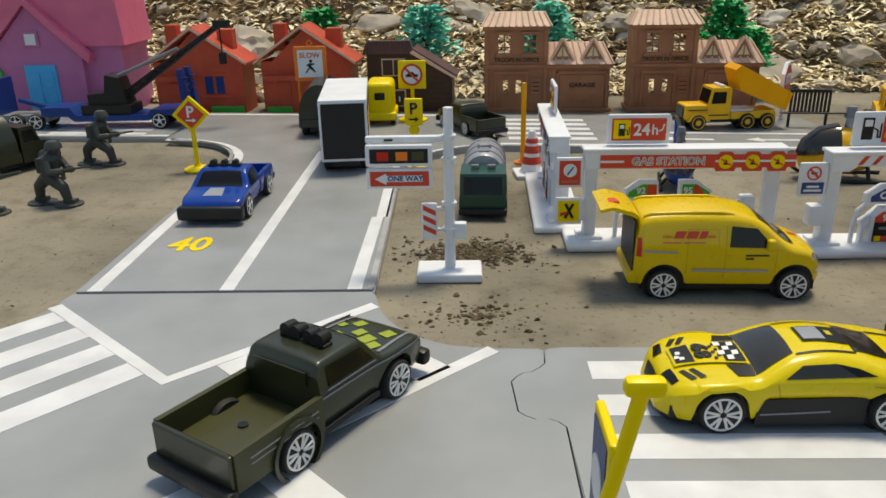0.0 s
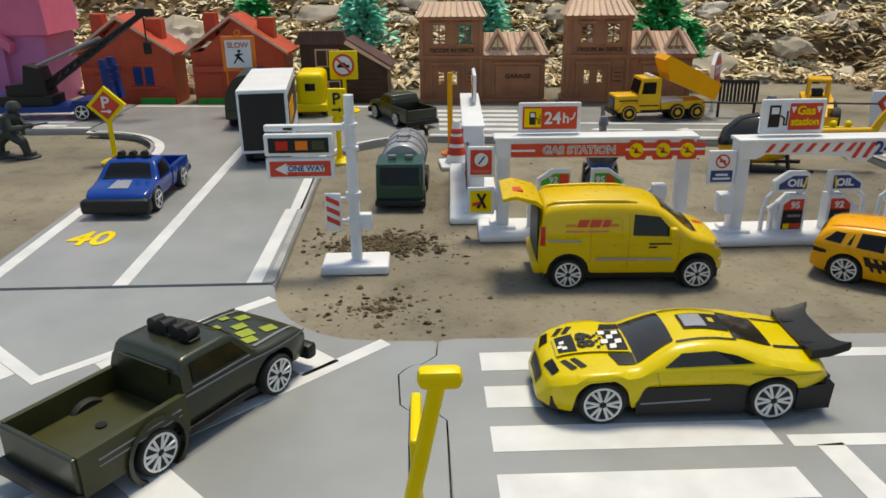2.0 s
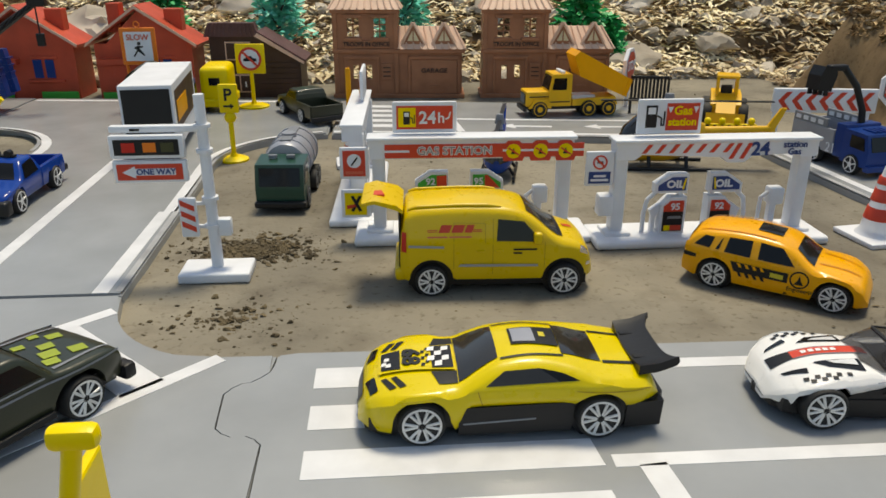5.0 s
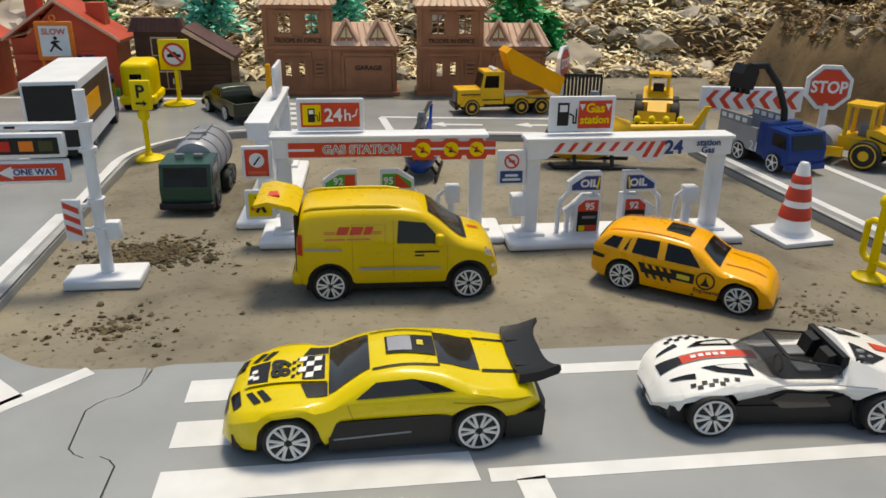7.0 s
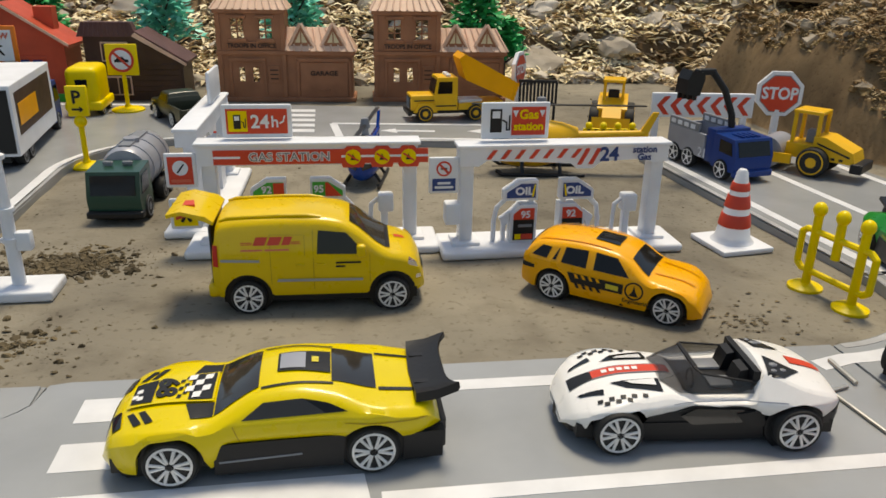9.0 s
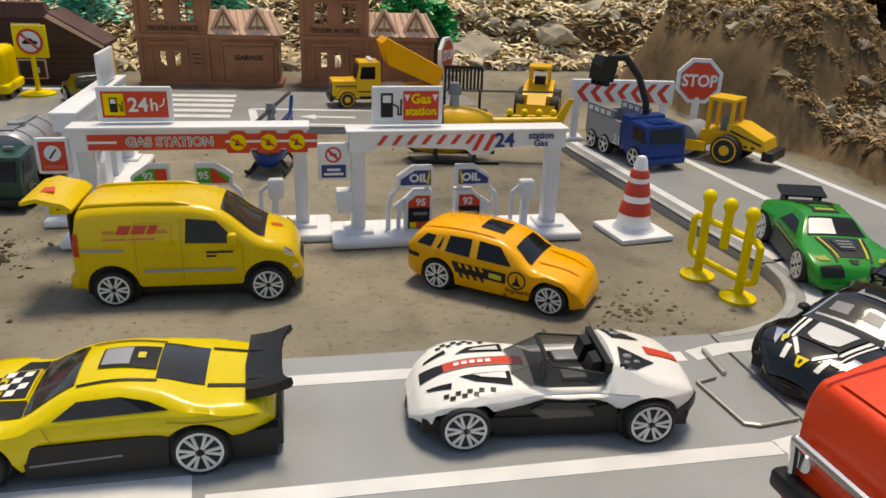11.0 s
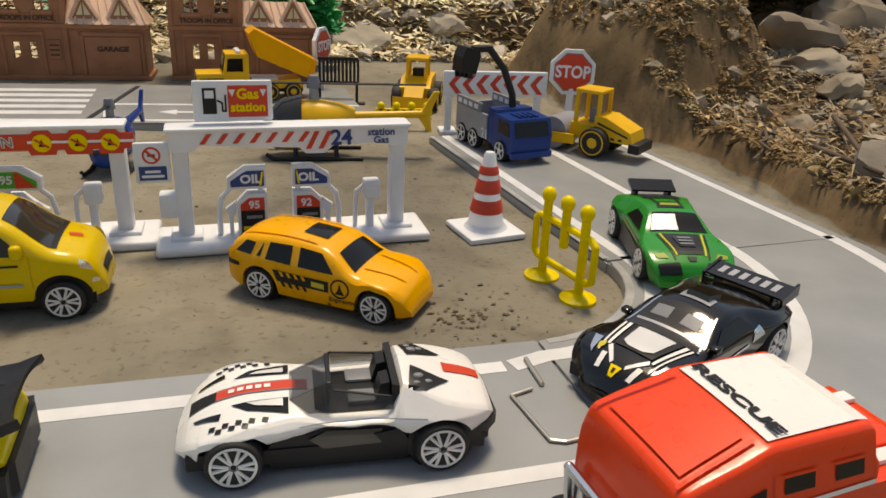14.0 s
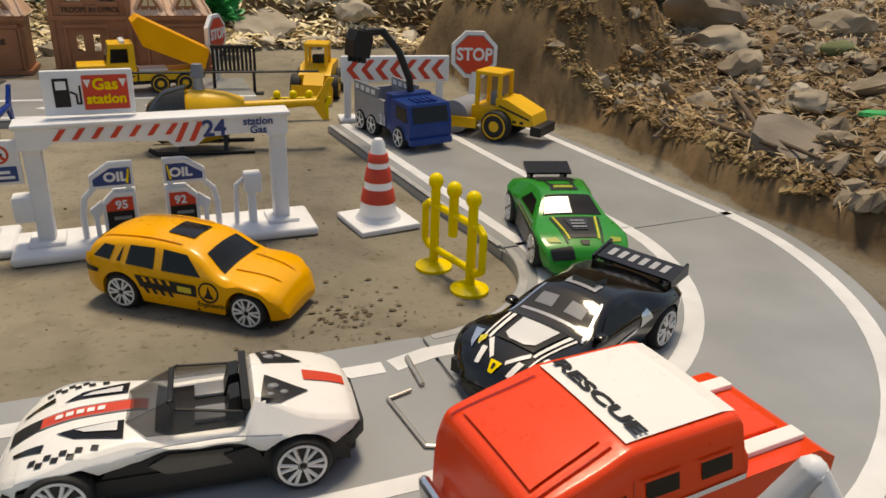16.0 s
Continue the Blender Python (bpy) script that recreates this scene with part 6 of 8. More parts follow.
        if kind == "red":
            face("sign_field", top, [(px + 0.05, 2.0), (px + 0.42, 2.0), (px + 0.42, 2.5), (px + 0.05, 2.5)] if flip > 0 else [(px + 0.05, 2.0), (px + 0.62, 2.0), (px + 0.15, 2.5), (px + 0.05, 2.5)], -0.335, "signred")
            lettering("92" if flip > 0 else "95", 0.26, "white", top, facing(px - 0.18, -0.36, 2.26), 0.01, bold=0.01)
        else:
            lettering(word, 0.28, "white", top, facing(px - 0.02 * flip, -0.34, 2.24), 0.01, bold=0.015, wide=1.1)
            face("stroke_mark", top, [(px + 0.25 * flip, 2.05), (px + 0.32 * flip, 2.05), (px + 0.38 * flip, 2.48), (px + 0.33 * flip, 2.48)], -0.335, "signyellow")
        part("hose", tube(B(), [(px - 0.6 * flip, -0.1, 1.95), (px - 0.95 * flip, -0.1, 1.6), (px - 1.05 * flip, -0.1, 1.1), (px - 1.05 * flip, -0.1, 0.3)], 0.09), "white", c, smooth=True)
        part("nozzle", bevel(prism(B(), [(px - 0.85 * flip, 1.2), (px - 0.5 * flip, 1.45), (px - 0.5 * flip, 1.1), (px - 0.62 * flip, 0.95), (px - 0.62 * flip, 0.3), (px - 0.75 * flip, 0.3), (px - 0.75 * flip, 0.95)], -0.2, 0.05), 0.03), "white", c)
        part("sign_post", box(B(), px + 0.3 * flip - 0.08, px + 0.3 * flip + 0.08, -0.15, 0.05, 1.7, 1.95), "white", c)
    part("air_pump", bevel(box(B(), 2.35, 2.6, -0.2, 0.1, 0.3, 1.5), 0.04), "white", c)
    part("air_pump_head", bevel(box(B(), 2.25, 2.8, -0.35, 0.2, 1.35, 2.0), 0.08), "white", c, smooth=40)
    part("air_hose", tube(B(), [(2.25, -0.1, 1.8), (2.0, -0.1, 1.6), (1.95, -0.1, 0.3)], 0.08), "white", c, smooth=True)

station(23.9, 36.0, 0, "white plastic toy petrol station with red slanted bars", "bars")
station(15.05, 36.9, -1.5, "white plastic toy petrol station with red fascia", "red")
station(10.75, 42.4, -92, "white plastic toy petrol station seen end-on", "bars")

# ---- signs and small street furniture ----
def oneway_sign():
    c = thing("traffic_light", 6.0, 33.7, 0, 0, "white plastic traffic light with red one-way sign", "toy sign")
    part("base", bevel(box(B(), -1.2, 1.15, -0.75, 0.7, 0, 0.34), 0.08, 3), "white", c, smooth=40)
    pole = rod(B(), (0, 0, 0.3), (0, 0, 6.15), 0.2, 0.17, 16)
    part("pole", pole, "white", c, smooth=40)
    for z in (1.75, 2.7, 4.3, 5.1):
        part("collar", rod(B(), (0, 0, z), (0, 0, z + 0.12), 0.27, seg=16), "white", c, smooth=40)
    part("arm", bevel(box(B(), -2.85, 0.1, -0.15, 0.15, 4.98, 5.2), 0.05), "white", c, smooth=40)
    part("arm_marks", prism(B(), rect(-2.2, -1.9, 5.05, 5.12), -0.17, -0.15), "black", c)
    box1 = board("lamp_box", c, -2.85, -0.55, 4.2, 4.95, -0.05, t=0.3)
    face("lamp_field", box1, rect(-2.7, -0.7, 4.32, 4.82), -0.35, "black")
    for x_, m_ in ((-2.25, "lampred"), (-1.6, "orange"), (-1.05, "bed")):
        face("lamp", box1, rect(x_ - 0.2, x_ + 0.2, 4.42, 4.72), -0.37, m_)
    b = board("one_way_board", c, -2.85, -0.55, 3.4, 4.12, -0.05, t=0.25)
    face("sign_field", b, rect(-2.72, -0.68, 3.5, 4.02), -0.3, "signred")
    face("arrow", b, [(-2.55, 3.76), (-2.15, 3.56), (-2.15, 3.66), (-0.9, 3.66), (-0.9, 3.88), (-2.15, 3.88), (-2.15, 3.96)], -0.32, "white")
    lettering("ONE WAY", 0.19, "navy", b, facing(-1.5, -0.35, 3.77), 0.01, bold=0.006)
    s = board("striped_board", c, -0.98, -0.42, 1.5, 2.85, -0.1, t=0.2)
    for i in range(3):
        z = 1.68 + i * 0.36
        face("stripe", s, [(-0.92, z + 0.22), (-0.48, z), (-0.48, z + 0.18), (-0.92, z + 0.4)], -0.3, "signred")
    for z in (1.8, 2.6):
        part("bracket", box(B(), -0.5, 0, -0.12, 0.02, z - 0.05, z + 0.05), "white", c)
    part("side_box", bevel(box(B(), 0.15, 0.6, -0.15, 0.2, 1.45, 2.05), 0.06), "white", c, smooth=40)

def post_sign(x, y, z, rz, label, build, mat="signyellow", h=2.4, base=0.75, r=0.13):
    c = thing("sign", x, y, z, rz, label, "toy sign")
    part("base", lathe(B(), [(base, 0), (base, 0.1), (base * 0.8, 0.18), (r * 1.6, 0.24), (r * 1.2, 0.4)], 24), mat, c, smooth=40)
    part("pole", rod(B(), (0, 0, 0.2), (0, 0, h), r, seg=14), mat, c, smooth=40)
    build(c)
    return c

def diamond(c):
    p = part("plate", bevel(prism(B(), [(0, 2.15), (1.0, 3.15), (0, 4.15), (-1.0, 3.15)], -0.12, 0.12), 0.06), "signyellow", c, smooth=40)
    face("field", p, [(0, 2.4), (0.75, 3.15), (0, 3.9), (-0.75, 3.15)], -0.13, "signred")
    lettering("P", 0.62, "white", p, facing(0, -0.16, 3.28), 0.01, bold=0.02)
    face("arrow", p, [(-0.28, 2.82), (0.1, 2.78), (0.1, 2.7), (0.3, 2.83), (0.1, 2.95), (0.1, 2.88), (-0.28, 2.88)], -0.15, "white")

def parking(c):
    ball_ = ball(B(), (0, 0, 2.25), 0.3, 14)
    part("knuckle", ball_, "signyellow", c, smooth=True)
    p = part("plate", bevel(box(B(), -0.48, 0.48, -0.14, 0.14, 2.5, 3.95), 0.06), "signyellow", c, smooth=40)
    lettering("P", 0.62, "black", p, facing(0, -0.16, 3.4), 0.01, bold=0.02)
    face("arrow", p, [(-0.25, 2.8), (0.1, 2.8), (0.1, 2.7), (0.28, 2.85), (0.1, 3.0), (0.1, 2.9), (-0.25, 2.9)], -0.15, "black")

def no_car(c):
    p = part("plate", bevel(box(B(), -0.95, 0.95, -0.1, 0.1, 2.2, 4.1), 0.06), "signyellow", c, smooth=40)
    face("disc", p, disc_pts(0, 3.15, 0.72, 24), -0.11, "white")
    part("ban_ring", lathe(B(), [(0.75, -0.11), (0.75, -0.14), (0.6, -0.14), (0.6, -0.11)], 24, "y", (0, 0, 3.15), True), "signred", p)
    face("car_mark", p, [(-0.42, 3.0), (0.42, 3.0), (0.42, 3.18), (0.2, 3.2), (0.1, 3.34), (-0.2, 3.34), (-0.3, 3.2), (-0.42, 3.16)], -0.13, "black")
    face("ban_bar", p, [(-0.5, 3.55), (-0.4, 3.65), (0.5, 2.75), (0.4, 2.65)], -0.15, "signred")

def octagon(c, z, r):
    p = part("plate", bevel(prism(B(), disc_pts(0, z, r, 8, math.pi / 8), -0.12, 0.12), 0.06), "white", c, smooth=40)
    face("ring", p, disc_pts(0, z, r * 0.84, 8, math.pi / 8), -0.13, "grey", 0.012)
    face("field", p, disc_pts(0, z, r * 0.8, 8, math.pi / 8), -0.14, "signred")
    lettering("STOP", r * 0.5, "white", p, facing(0, -0.17, z), 0.01, bold=0.025, wide=0.88)

oneway_sign()
post_sign(-8.4, 49.4, 0, 3, "yellow diamond parking sign on a round foot", diamond)
post_sign(3.9, 48.7, 0.0, -3, "yellow parking sign with a round foot", parking, h=2.6)
post_sign(3.1, 61.0, ROAD_Z, -3, "yellow no-car sign on a round foot", no_car, h=2.4, base=1.0)
post_sign(28.0, 59.6, 0, 58, "white-edged stop sign turned aside on a round foot", lambda c: octagon(c, 3.0, 1.2), "white", 2.2, 1.1)
post_sign(39.75, 48.7, 0, -18, "red stop sign with white rim", lambda c: octagon(c, 3.25, 1.27), "white", 2.4, 0.8, 0.2)

def slow_sign():
    c = thing("sign", -3.75, 60.6, ROAD_Z, 0, "orange-framed slow sign on a thin stand", "toy sign")
    for x_ in (-0.9, 0.9):
        part("leg", rod(B(), (x_, 0.3, 0), (x_, 0.05, 3.2), 0.1), "orange", c)
    part("frame", bevel(box(B(), -1.1, 1.1, -0.1, 0.1, 2.9, 5.2), 0.06), "orange", c, smooth=40)
    face("field", c, rect(-0.85, 0.85, 3.15, 4.95), -0.11, "white")
    lettering("SLOW", 0.36, "tanred", c, facing(0, -0.15, 4.6), 0.01, bold=0.01)
    bm = prism(B(), [(-0.3, 3.4), (-0.05, 3.75), (0.3, 3.45), (0.36, 3.52), (0.05, 3.95), (0.3, 4.0), (0.28, 4.07), (-0.05, 4.1), (-0.3, 3.95), (-0.1, 3.85), (-0.38, 3.45)], -0.15, -0.13)
    prism(bm, disc_pts(0.05, 4.23, 0.11, 12), -0.15, -0.13)
    part("running_mark", bm, "black", c)
    part("hook", lathe(B(), [(0.2, -0.03), (0.2, 0.03), (0.14, 0.03), (0.14, -0.03)], 16, "y", (0, 0, 5.4), True), "orange", c)
slow_sign()

def chevron_board():
    c = thing("chevron_barrier", 35.6, 49.05, 0, -8, "white barrier board with red arrow chevrons", "toy barrier")
    b = part("board", bevel(box(B(), -2.75, 2.75, -0.15, 0.15, 1.95, 3.25), 0.06), "white", c, smooth=40)
    for i in range(7):
        x_ = -2.35 + i * 0.72
        face("chevron", b, [(x_ - 0.15, 2.6), (x_ + 0.25, 2.1), (x_ + 0.55, 2.1), (x_ + 0.15, 2.6), (x_ + 0.55, 3.08), (x_ + 0.25, 3.08)], -0.16, "signred")
    for x_ in (-2.45, 2.3):
        part("post", bevel(box(B(), x_ - 0.18, x_ + 0.18, -0.12, 0.12, 0.1, 1.98), 0.04), "white", c)
        part("foot", bevel(box(B(), x_ - 0.45, x_ + 0.45, -0.7, 0.7, 0, 0.2), 0.06), "white", c)
chevron_board()

def traffic_cone(x, y, rz, h, w):
    c = thing("traffic_cone", x, y, 0, rz, "white traffic cone with red bands on a square foot", "toy cone", "traffic cones")
    part("foot", bevel(box(B(), -w, w, -w, w, 0, 0.22), 0.08), "white", c, smooth=40)
    r0, r1 = w * 0.62, 0.2
    rad = lambda z: r0 + (r1 - r0) * (z - 0.2) / (h - 0.2)
    part("cone", lathe(B(), [(r0 * 1.2, 0.2), (rad(0.4), 0.4), (r1, h - 0.1), (r1 * 0.7, h), (0.02, h)], 28), "white", c, smooth=40)
    for z0, z1 in ((0.28, 0.44), (0.52, 0.68), (0.74, 0.84)):
        part("band", lathe(B(), [(rad(h * z0) + 0.012, h * z0), (rad(h * z0) + 0.03, h * z0 + 0.02), (rad(h * z1) + 0.03, h * z1 - 0.02), (rad(h * z1) + 0.012, h * z1)], 28), "signred", c, smooth=40)
traffic_cone(30.45, 35.35, 8, 2.95, 1.08)
traffic_cone(10.15, 47.4, 5, 2.4, 0.9)

def bollard_fence():
    c = thing("barrier", 31.15, 30.5, 0, -77, "yellow plastic crowd barrier with three ball-topped posts", "toy barrier")
    for x_ in (-0.9, 0.9):
        part("foot", lathe(B(), [(0.55, 0), (0.55, 0.1), (0.4, 0.18), (0.2, 0.25)], 22, "z", (x_, 0, 0)), "signyellow", c, smooth=40)
    for x_, z0 in ((-0.9, 0.2), (0, 1.35), (0.9, 0.2)):
        part("post", rod(B(), (x_, 0, z0), (x_, 0, 2.55), 0.14, seg=14), "signyellow", c, smooth=40)
        part("knob", ball(B(), (x_, 0, 2.72), 0.22, 14, (1, 1, 1.15)), "signyellow", c, smooth=True)
    part("rail", tube(B(), [(-1.4, 0, 0.8), (-1.4, 0, 1.85), (-1.2, 0, 2.0), (1.2, 0, 2.0), (1.4, 0, 1.85), (1.4, 0, 0.8), (1.2, 0, 0.65), (-1.2, 0, 0.65), (-1.4, 0, 0.8)], 0.11), "signyellow", c, smooth=True)
bollard_fence()

def orange_post():
    c = thing("boom_post", 9.9, 50.0, 0, 0, "thin orange plastic post on a round foot", "toy post")
    part("foot", lathe(B(), [(0.5, 0), (0.5, 0.1), (0.2, 0.2)], 20), "orange", c)
    part("arm", bevel(box(B(), -0.14, 0.14, -0.1, 0.1, 0.1, 4.5), 0.08), "tip", c, smooth=40)
orange_post()

def dark_fence():
    c = thing("fence_panel", 28.6, 57.0, 0, -12, "dark grey slatted fence panel on two legs", "toy fence")
    part("frame", bevel(box(B(), -1.2, 1.2, -0.06, 0.06, 2.55, 2.75), 0.03), "black", c)
    part("frame", bevel(box(B(), -1.2, 1.2, -0.06, 0.06, 1.2, 1.35), 0.03), "black", c)
    for i in range(11):
        part("slat", box(B(), -1.15 + i * 0.225, -1.0 + i * 0.225, -0.04, 0.04, 1.3, 2.6), "black", c)
    for x_ in (-1.1, 1.1):
        part("leg", box(B(), x_ - 0.08, x_ + 0.08, -0.06, 0.06, 0, 1.25), "black", c)
        part("foot", bevel(box(B(), x_ - 0.5, x_ + 0.5, -0.25, 0.25, 0, 0.1), 0.03), "black", c)
dark_fence()

def striped_barrier():
    c = thing("barrier", 31.0, 50.2, 0, -8, "yellow barrier with black hazard stripes", "toy barrier")
    b = part("bar", bevel(box(B(), -1.5, 1.5, -0.1, 0.1, 0.75, 1.15), 0.04), "signyellow", c)
    for i in range(7):
        x_ = -1.3 + i * 0.4
        face("stripe", b, [(x_ - 0.12, 0.78), (x_ + 0.06, 0.78), (x_ + 0.18, 1.12), (x_, 1.12)], -0.11, "black")
    for x_ in (-1.2, 1.25):
        part("leg", box(B(), x_ - 0.1, x_ + 0.1, -0.08, 0.08, 0, 0.8), "signyellow", c)
    for x_ in (-1.2, -0.4, 0.4, 1.2):
        part("lamp", ball(B(), (x_, 0, 1.3), 0.2, 12), "signyellow", c, smooth=True)
striped_barrier()

def near_signs():
    c = thing("sign", 8.62, 16.0, ROAD_Z, 0, "yellow plastic sign post close to the road edge", "toy sign")
    part("base", lathe(B(), [(0.8, 0), (0.8, 0.1), (0.3, 0.25)], 22, "z", (-1.15, 0, 0)), "signyellow", c)
    part("pole", rod(B(), (-1.15, 0, 0.1), (0, 0, 5.65), 0.11, 0.1, 16), "signyellow", c, smooth=40)
    part("cross_bar", bevel(box(B(), -0.26, 0.26, -0.12, 0.12, 5.47, 5.73), 0.09), "signyellow", c, smooth=40)
    p = part("plate", bevel(box(B(), -0.37, -0.23, 0.0, 1.1, 2.9, 4.75), 0.05), "signyellow", c)
    part("field", box(B(), -0.39, -0.36, 0.12, 0.98, 3.02, 4.6), "navy", p)
    part("disc", prism(B(), disc_pts(0.55, 3.85, 0.34, 20), -0.41, -0.385, "x"), "white", p)
    d = thing("sign", 29.2, 16.5, ROAD_Z, -20, "white plastic triangular sign frame", "toy sign")
    part("base", lathe(B(), [(0.9, 0), (0.9, 0.12), (0.3, 0.25)], 22), "white", d)
    part("pole", rod(B(), (0, 0, 0.1), (0, 0, 2.4), 0.15), "white", d)
    t = part("frame", tube(B(), [(-1.15, 0, 2.4), (0, 0, 4.2), (1.15, 0, 2.4), (-1.15, 0, 2.4), (0, 0, 4.2)], 0.16, 10), "white", d, smooth=True)
near_signs()

# ---- houses ----
def holed_wall(parent, name, x0, x1, z0, z1, y0, y1, holes, mat):
    """A wall with real openings: cells of a grid, left out where a hole is."""
    xs = sorted({x0, x1, *[h[0] for h in holes], *[h[1] for h in holes]})
    zs = sorted({z0, z1, *[h[2] for h in holes], *[h[3] for h in holes]})
    bm = B()
    for xa, xb in zip(xs, xs[1:]):
        for za, zb in zip(zs, zs[1:]):
            mx, mz = (xa + xb) / 2, (za + zb) / 2
            if not any(h[0] < mx < h[1] and h[2] < mz < h[3] for h in holes):
                box(bm, xa, xb, y0, y1, za, zb)
    bmesh.ops.remove_doubles(bm, verts=bm.verts, dist=1e-4)
    return part(name, bm, mat, parent)

def office(x, y, rz, label):
    c = thing("toy_house", x, y, 0, rz, label, "toy house", "brown office houses")
    holes = [(1.0, 1.85, 4.3, 5.6), (2.9, 3.75, 4.3, 5.6), (1.35, 1.75, 1.35, 2.35), (2.3, 2.7, 1.35, 2.35)]
    wall = holed_wall(c, "tower_wall", 0, 4.6, 0.2, 6.2, 0, 0.25, holes, "house")
    for xa, xb in ((0, 0.25), (4.35, 4.6)):
        part("side_wall", box(B(), xa, xb, 0.26, 2.6, 0.2, 6.2), "house", c)
    part("plinth", bevel(box(B(), -0.15, 9.4, -0.2, 2.8, 0, 0.3), 0.05), "house", c)
    part("cornice", bevel(box(B(), -0.1, 4.7, -0.15, 0.3, 3.2, 3.5), 0.05), "house", c)
    part("cornice", bevel(box(B(), -0.15, 4.75, -0.2, 0.3, 5.95, 6.25), 0.05), "house", c)
    for xa in (0.0, 4.35):
        part("pilaster", bevel(box(B(), xa - 0.03, xa + 0.28, -0.1, 0.02, 0.3, 6.0), 0.03), "house", c)
    for xa, xb, za, zb in holes[:2]:
        f = part("window_frame", bevel(box(B(), xa - 0.2, xb + 0.2, -0.2, 0.02, zb + 0.02, zb + 0.25), 0.04), "house", c)
        part("sill", bevel(box(B(), xa - 0.2, xb + 0.2, -0.25, 0.02, za - 0.22, za), 0.04), "house", c)
        part("glazing_bar", box(B(), (xa + xb) / 2 - 0.05, (xa + xb) / 2 + 0.05, 0.08, 0.16, za, zb), "house", c)
        for z in (za + 0.42, za + 0.86):
            part("glazing_bar", box(B(), xa, xb, 0.08, 0.16, z - 0.04, z + 0.04), "house", c)
    part("sign_panel", bevel(box(B(), 0.7, 4.0, -0.12, 0.02, 3.55, 4.1), 0.03), "house", c)
    lettering("TROOPS IN OFFICE", 0.3, "darkhouse", c, facing(2.35, -0.14, 3.82), 0.03, bold=0.012, wide=0.92)
    part("door_surround", bevel(box(B(), 0.7, 3.25, -0.14, 0.02, 2.75, 3.0), 0.04), "house", c)
    for xa in (0.72, 3.05):
        part("door_jamb", bevel(box(B(), xa, xa + 0.18, -0.12, 0.02, 0.3, 2.78), 0.03), "house", c)
    part("notice", bevel(box(B(), 3.4, 4.15, -0.1, 0.02, 1.3, 2.5), 0.03), "house", c)
    for z in (1.55, 1.85, 2.15):
        part("notice_line", box(B(), 3.5, 4.05, -0.13, -0.09, z, z + 0.08), "darkhouse", c)
    # ribbed roof of the tower
    roof = part("tower_roof", prism(B(), [(-0.25, 6.2), (4.85, 6.2), (4.35, 7.1), (0.25, 7.1)], 0.9, 1.1), "houseroof", c)
    bm = loft(B(), [[Vector(p) for p in ((-0.3, -0.3, 6.22), (4.9, -0.3, 6.22), (4.9, 2.9, 6.22), (-0.3, 2.9, 6.22))], [Vector(p) for p in ((0.25, 0.8, 7.15), (4.35, 0.8, 7.15), (4.35, 1.8, 7.15), (0.25, 1.8, 7.15))]])
    part("roof_slope", bm, "houseroof", roof)
    for i in range(11):
        u = i / 10
        part("roof_rib", rod(B(), (-0.25 + 5.1 * u, -0.3, 6.26), (0.28 + 4.04 * u, 0.8, 7.18), 0.07, seg=6), "houseroof", roof)
    # garage wing
    part("garage_wall", box(B(), 4.6, 9.2, 0.1, 2.6, 0.2, 3.3), "house", c)
    part("garage_eave", bevel(box(B(), 4.6, 9.4, -0.15, 0.4, 3.2, 3.5), 0.05), "house", c)
    for xa in (5.3, 8.9):
        part("garage_pier", bevel(box(B(), xa, xa + 0.2, -0.02, 0.12, 0.3, 3.0), 0.03), "house", c)
    part("garage_head", bevel(box(B(), 5.3, 9.1, -0.02, 0.12, 2.75, 3.0), 0.03), "house", c)
    part("garage_door", bevel(box(B(), 5.55, 8.85, 0.03, 0.11, 0.3, 2.7), 0.02), "house", c)
    lettering("GARAGE", 0.32, "darkhouse", c, facing(7.2, 0.01, 1.95), 0.03, bold=0.012, wide=1.1)
    part("door_handle", bevel(box(B(), 6.8, 7.6, -0.04, 0.04, 0.75, 0.9), 0.03), "house", c)
    g = part("garage_roof", loft(B(), [[Vector(p) for p in ((4.6, -0.25, 3.5), (9.5, -0.25, 3.5), (9.5, 2.8, 3.5), (4.6, 2.8, 3.5))], [Vector(p) for p in ((4.6, 1.1, 4.95), (8.7, 1.1, 4.95), (8.7, 1.5, 4.95), (4.6, 1.5, 4.95))]]), "houseroof", c)
    for i in range(10):
        u = i / 9
        part("roof_rib", rod(B(), (4.7 + 4.7 * u, -0.25, 3.54), (4.7 + 3.95 * u, 1.1, 4.98), 0.07, seg=6), "houseroof", g)
    for x0 in (5.7, 7.9):
        d = part("dormer", prism(B(), [(x0 - 0.75, 3.75), (x0 + 0.75, 3.75), (x0, 5.2)], 0.05, 1.2), "house", c)
        part("dormer_window", prism(B(), [(x0 - 0.42, 4.05), (x0 + 0.42, 4.05), (x0, 4.85)], 0.0, 0.06), "straw", d)
        part("dormer_bar", box(B(), x0 - 0.04, x0 + 0.04, -0.04, 0.02, 4.05, 4.85), "house", d)
        for s in (-1, 1):
            part("dormer_roof", rod(B(), (x0 + s * 0.85, 0.1, 3.75), (x0, 0.1, 5.3), 0.14, seg=4), "houseroof", d)

office(8.25, 65.75, -4, "brown plastic toy office with garage and pale roofs")
office(18.95, 65.05, -3, "brown plastic toy office with garage and pale roofs")

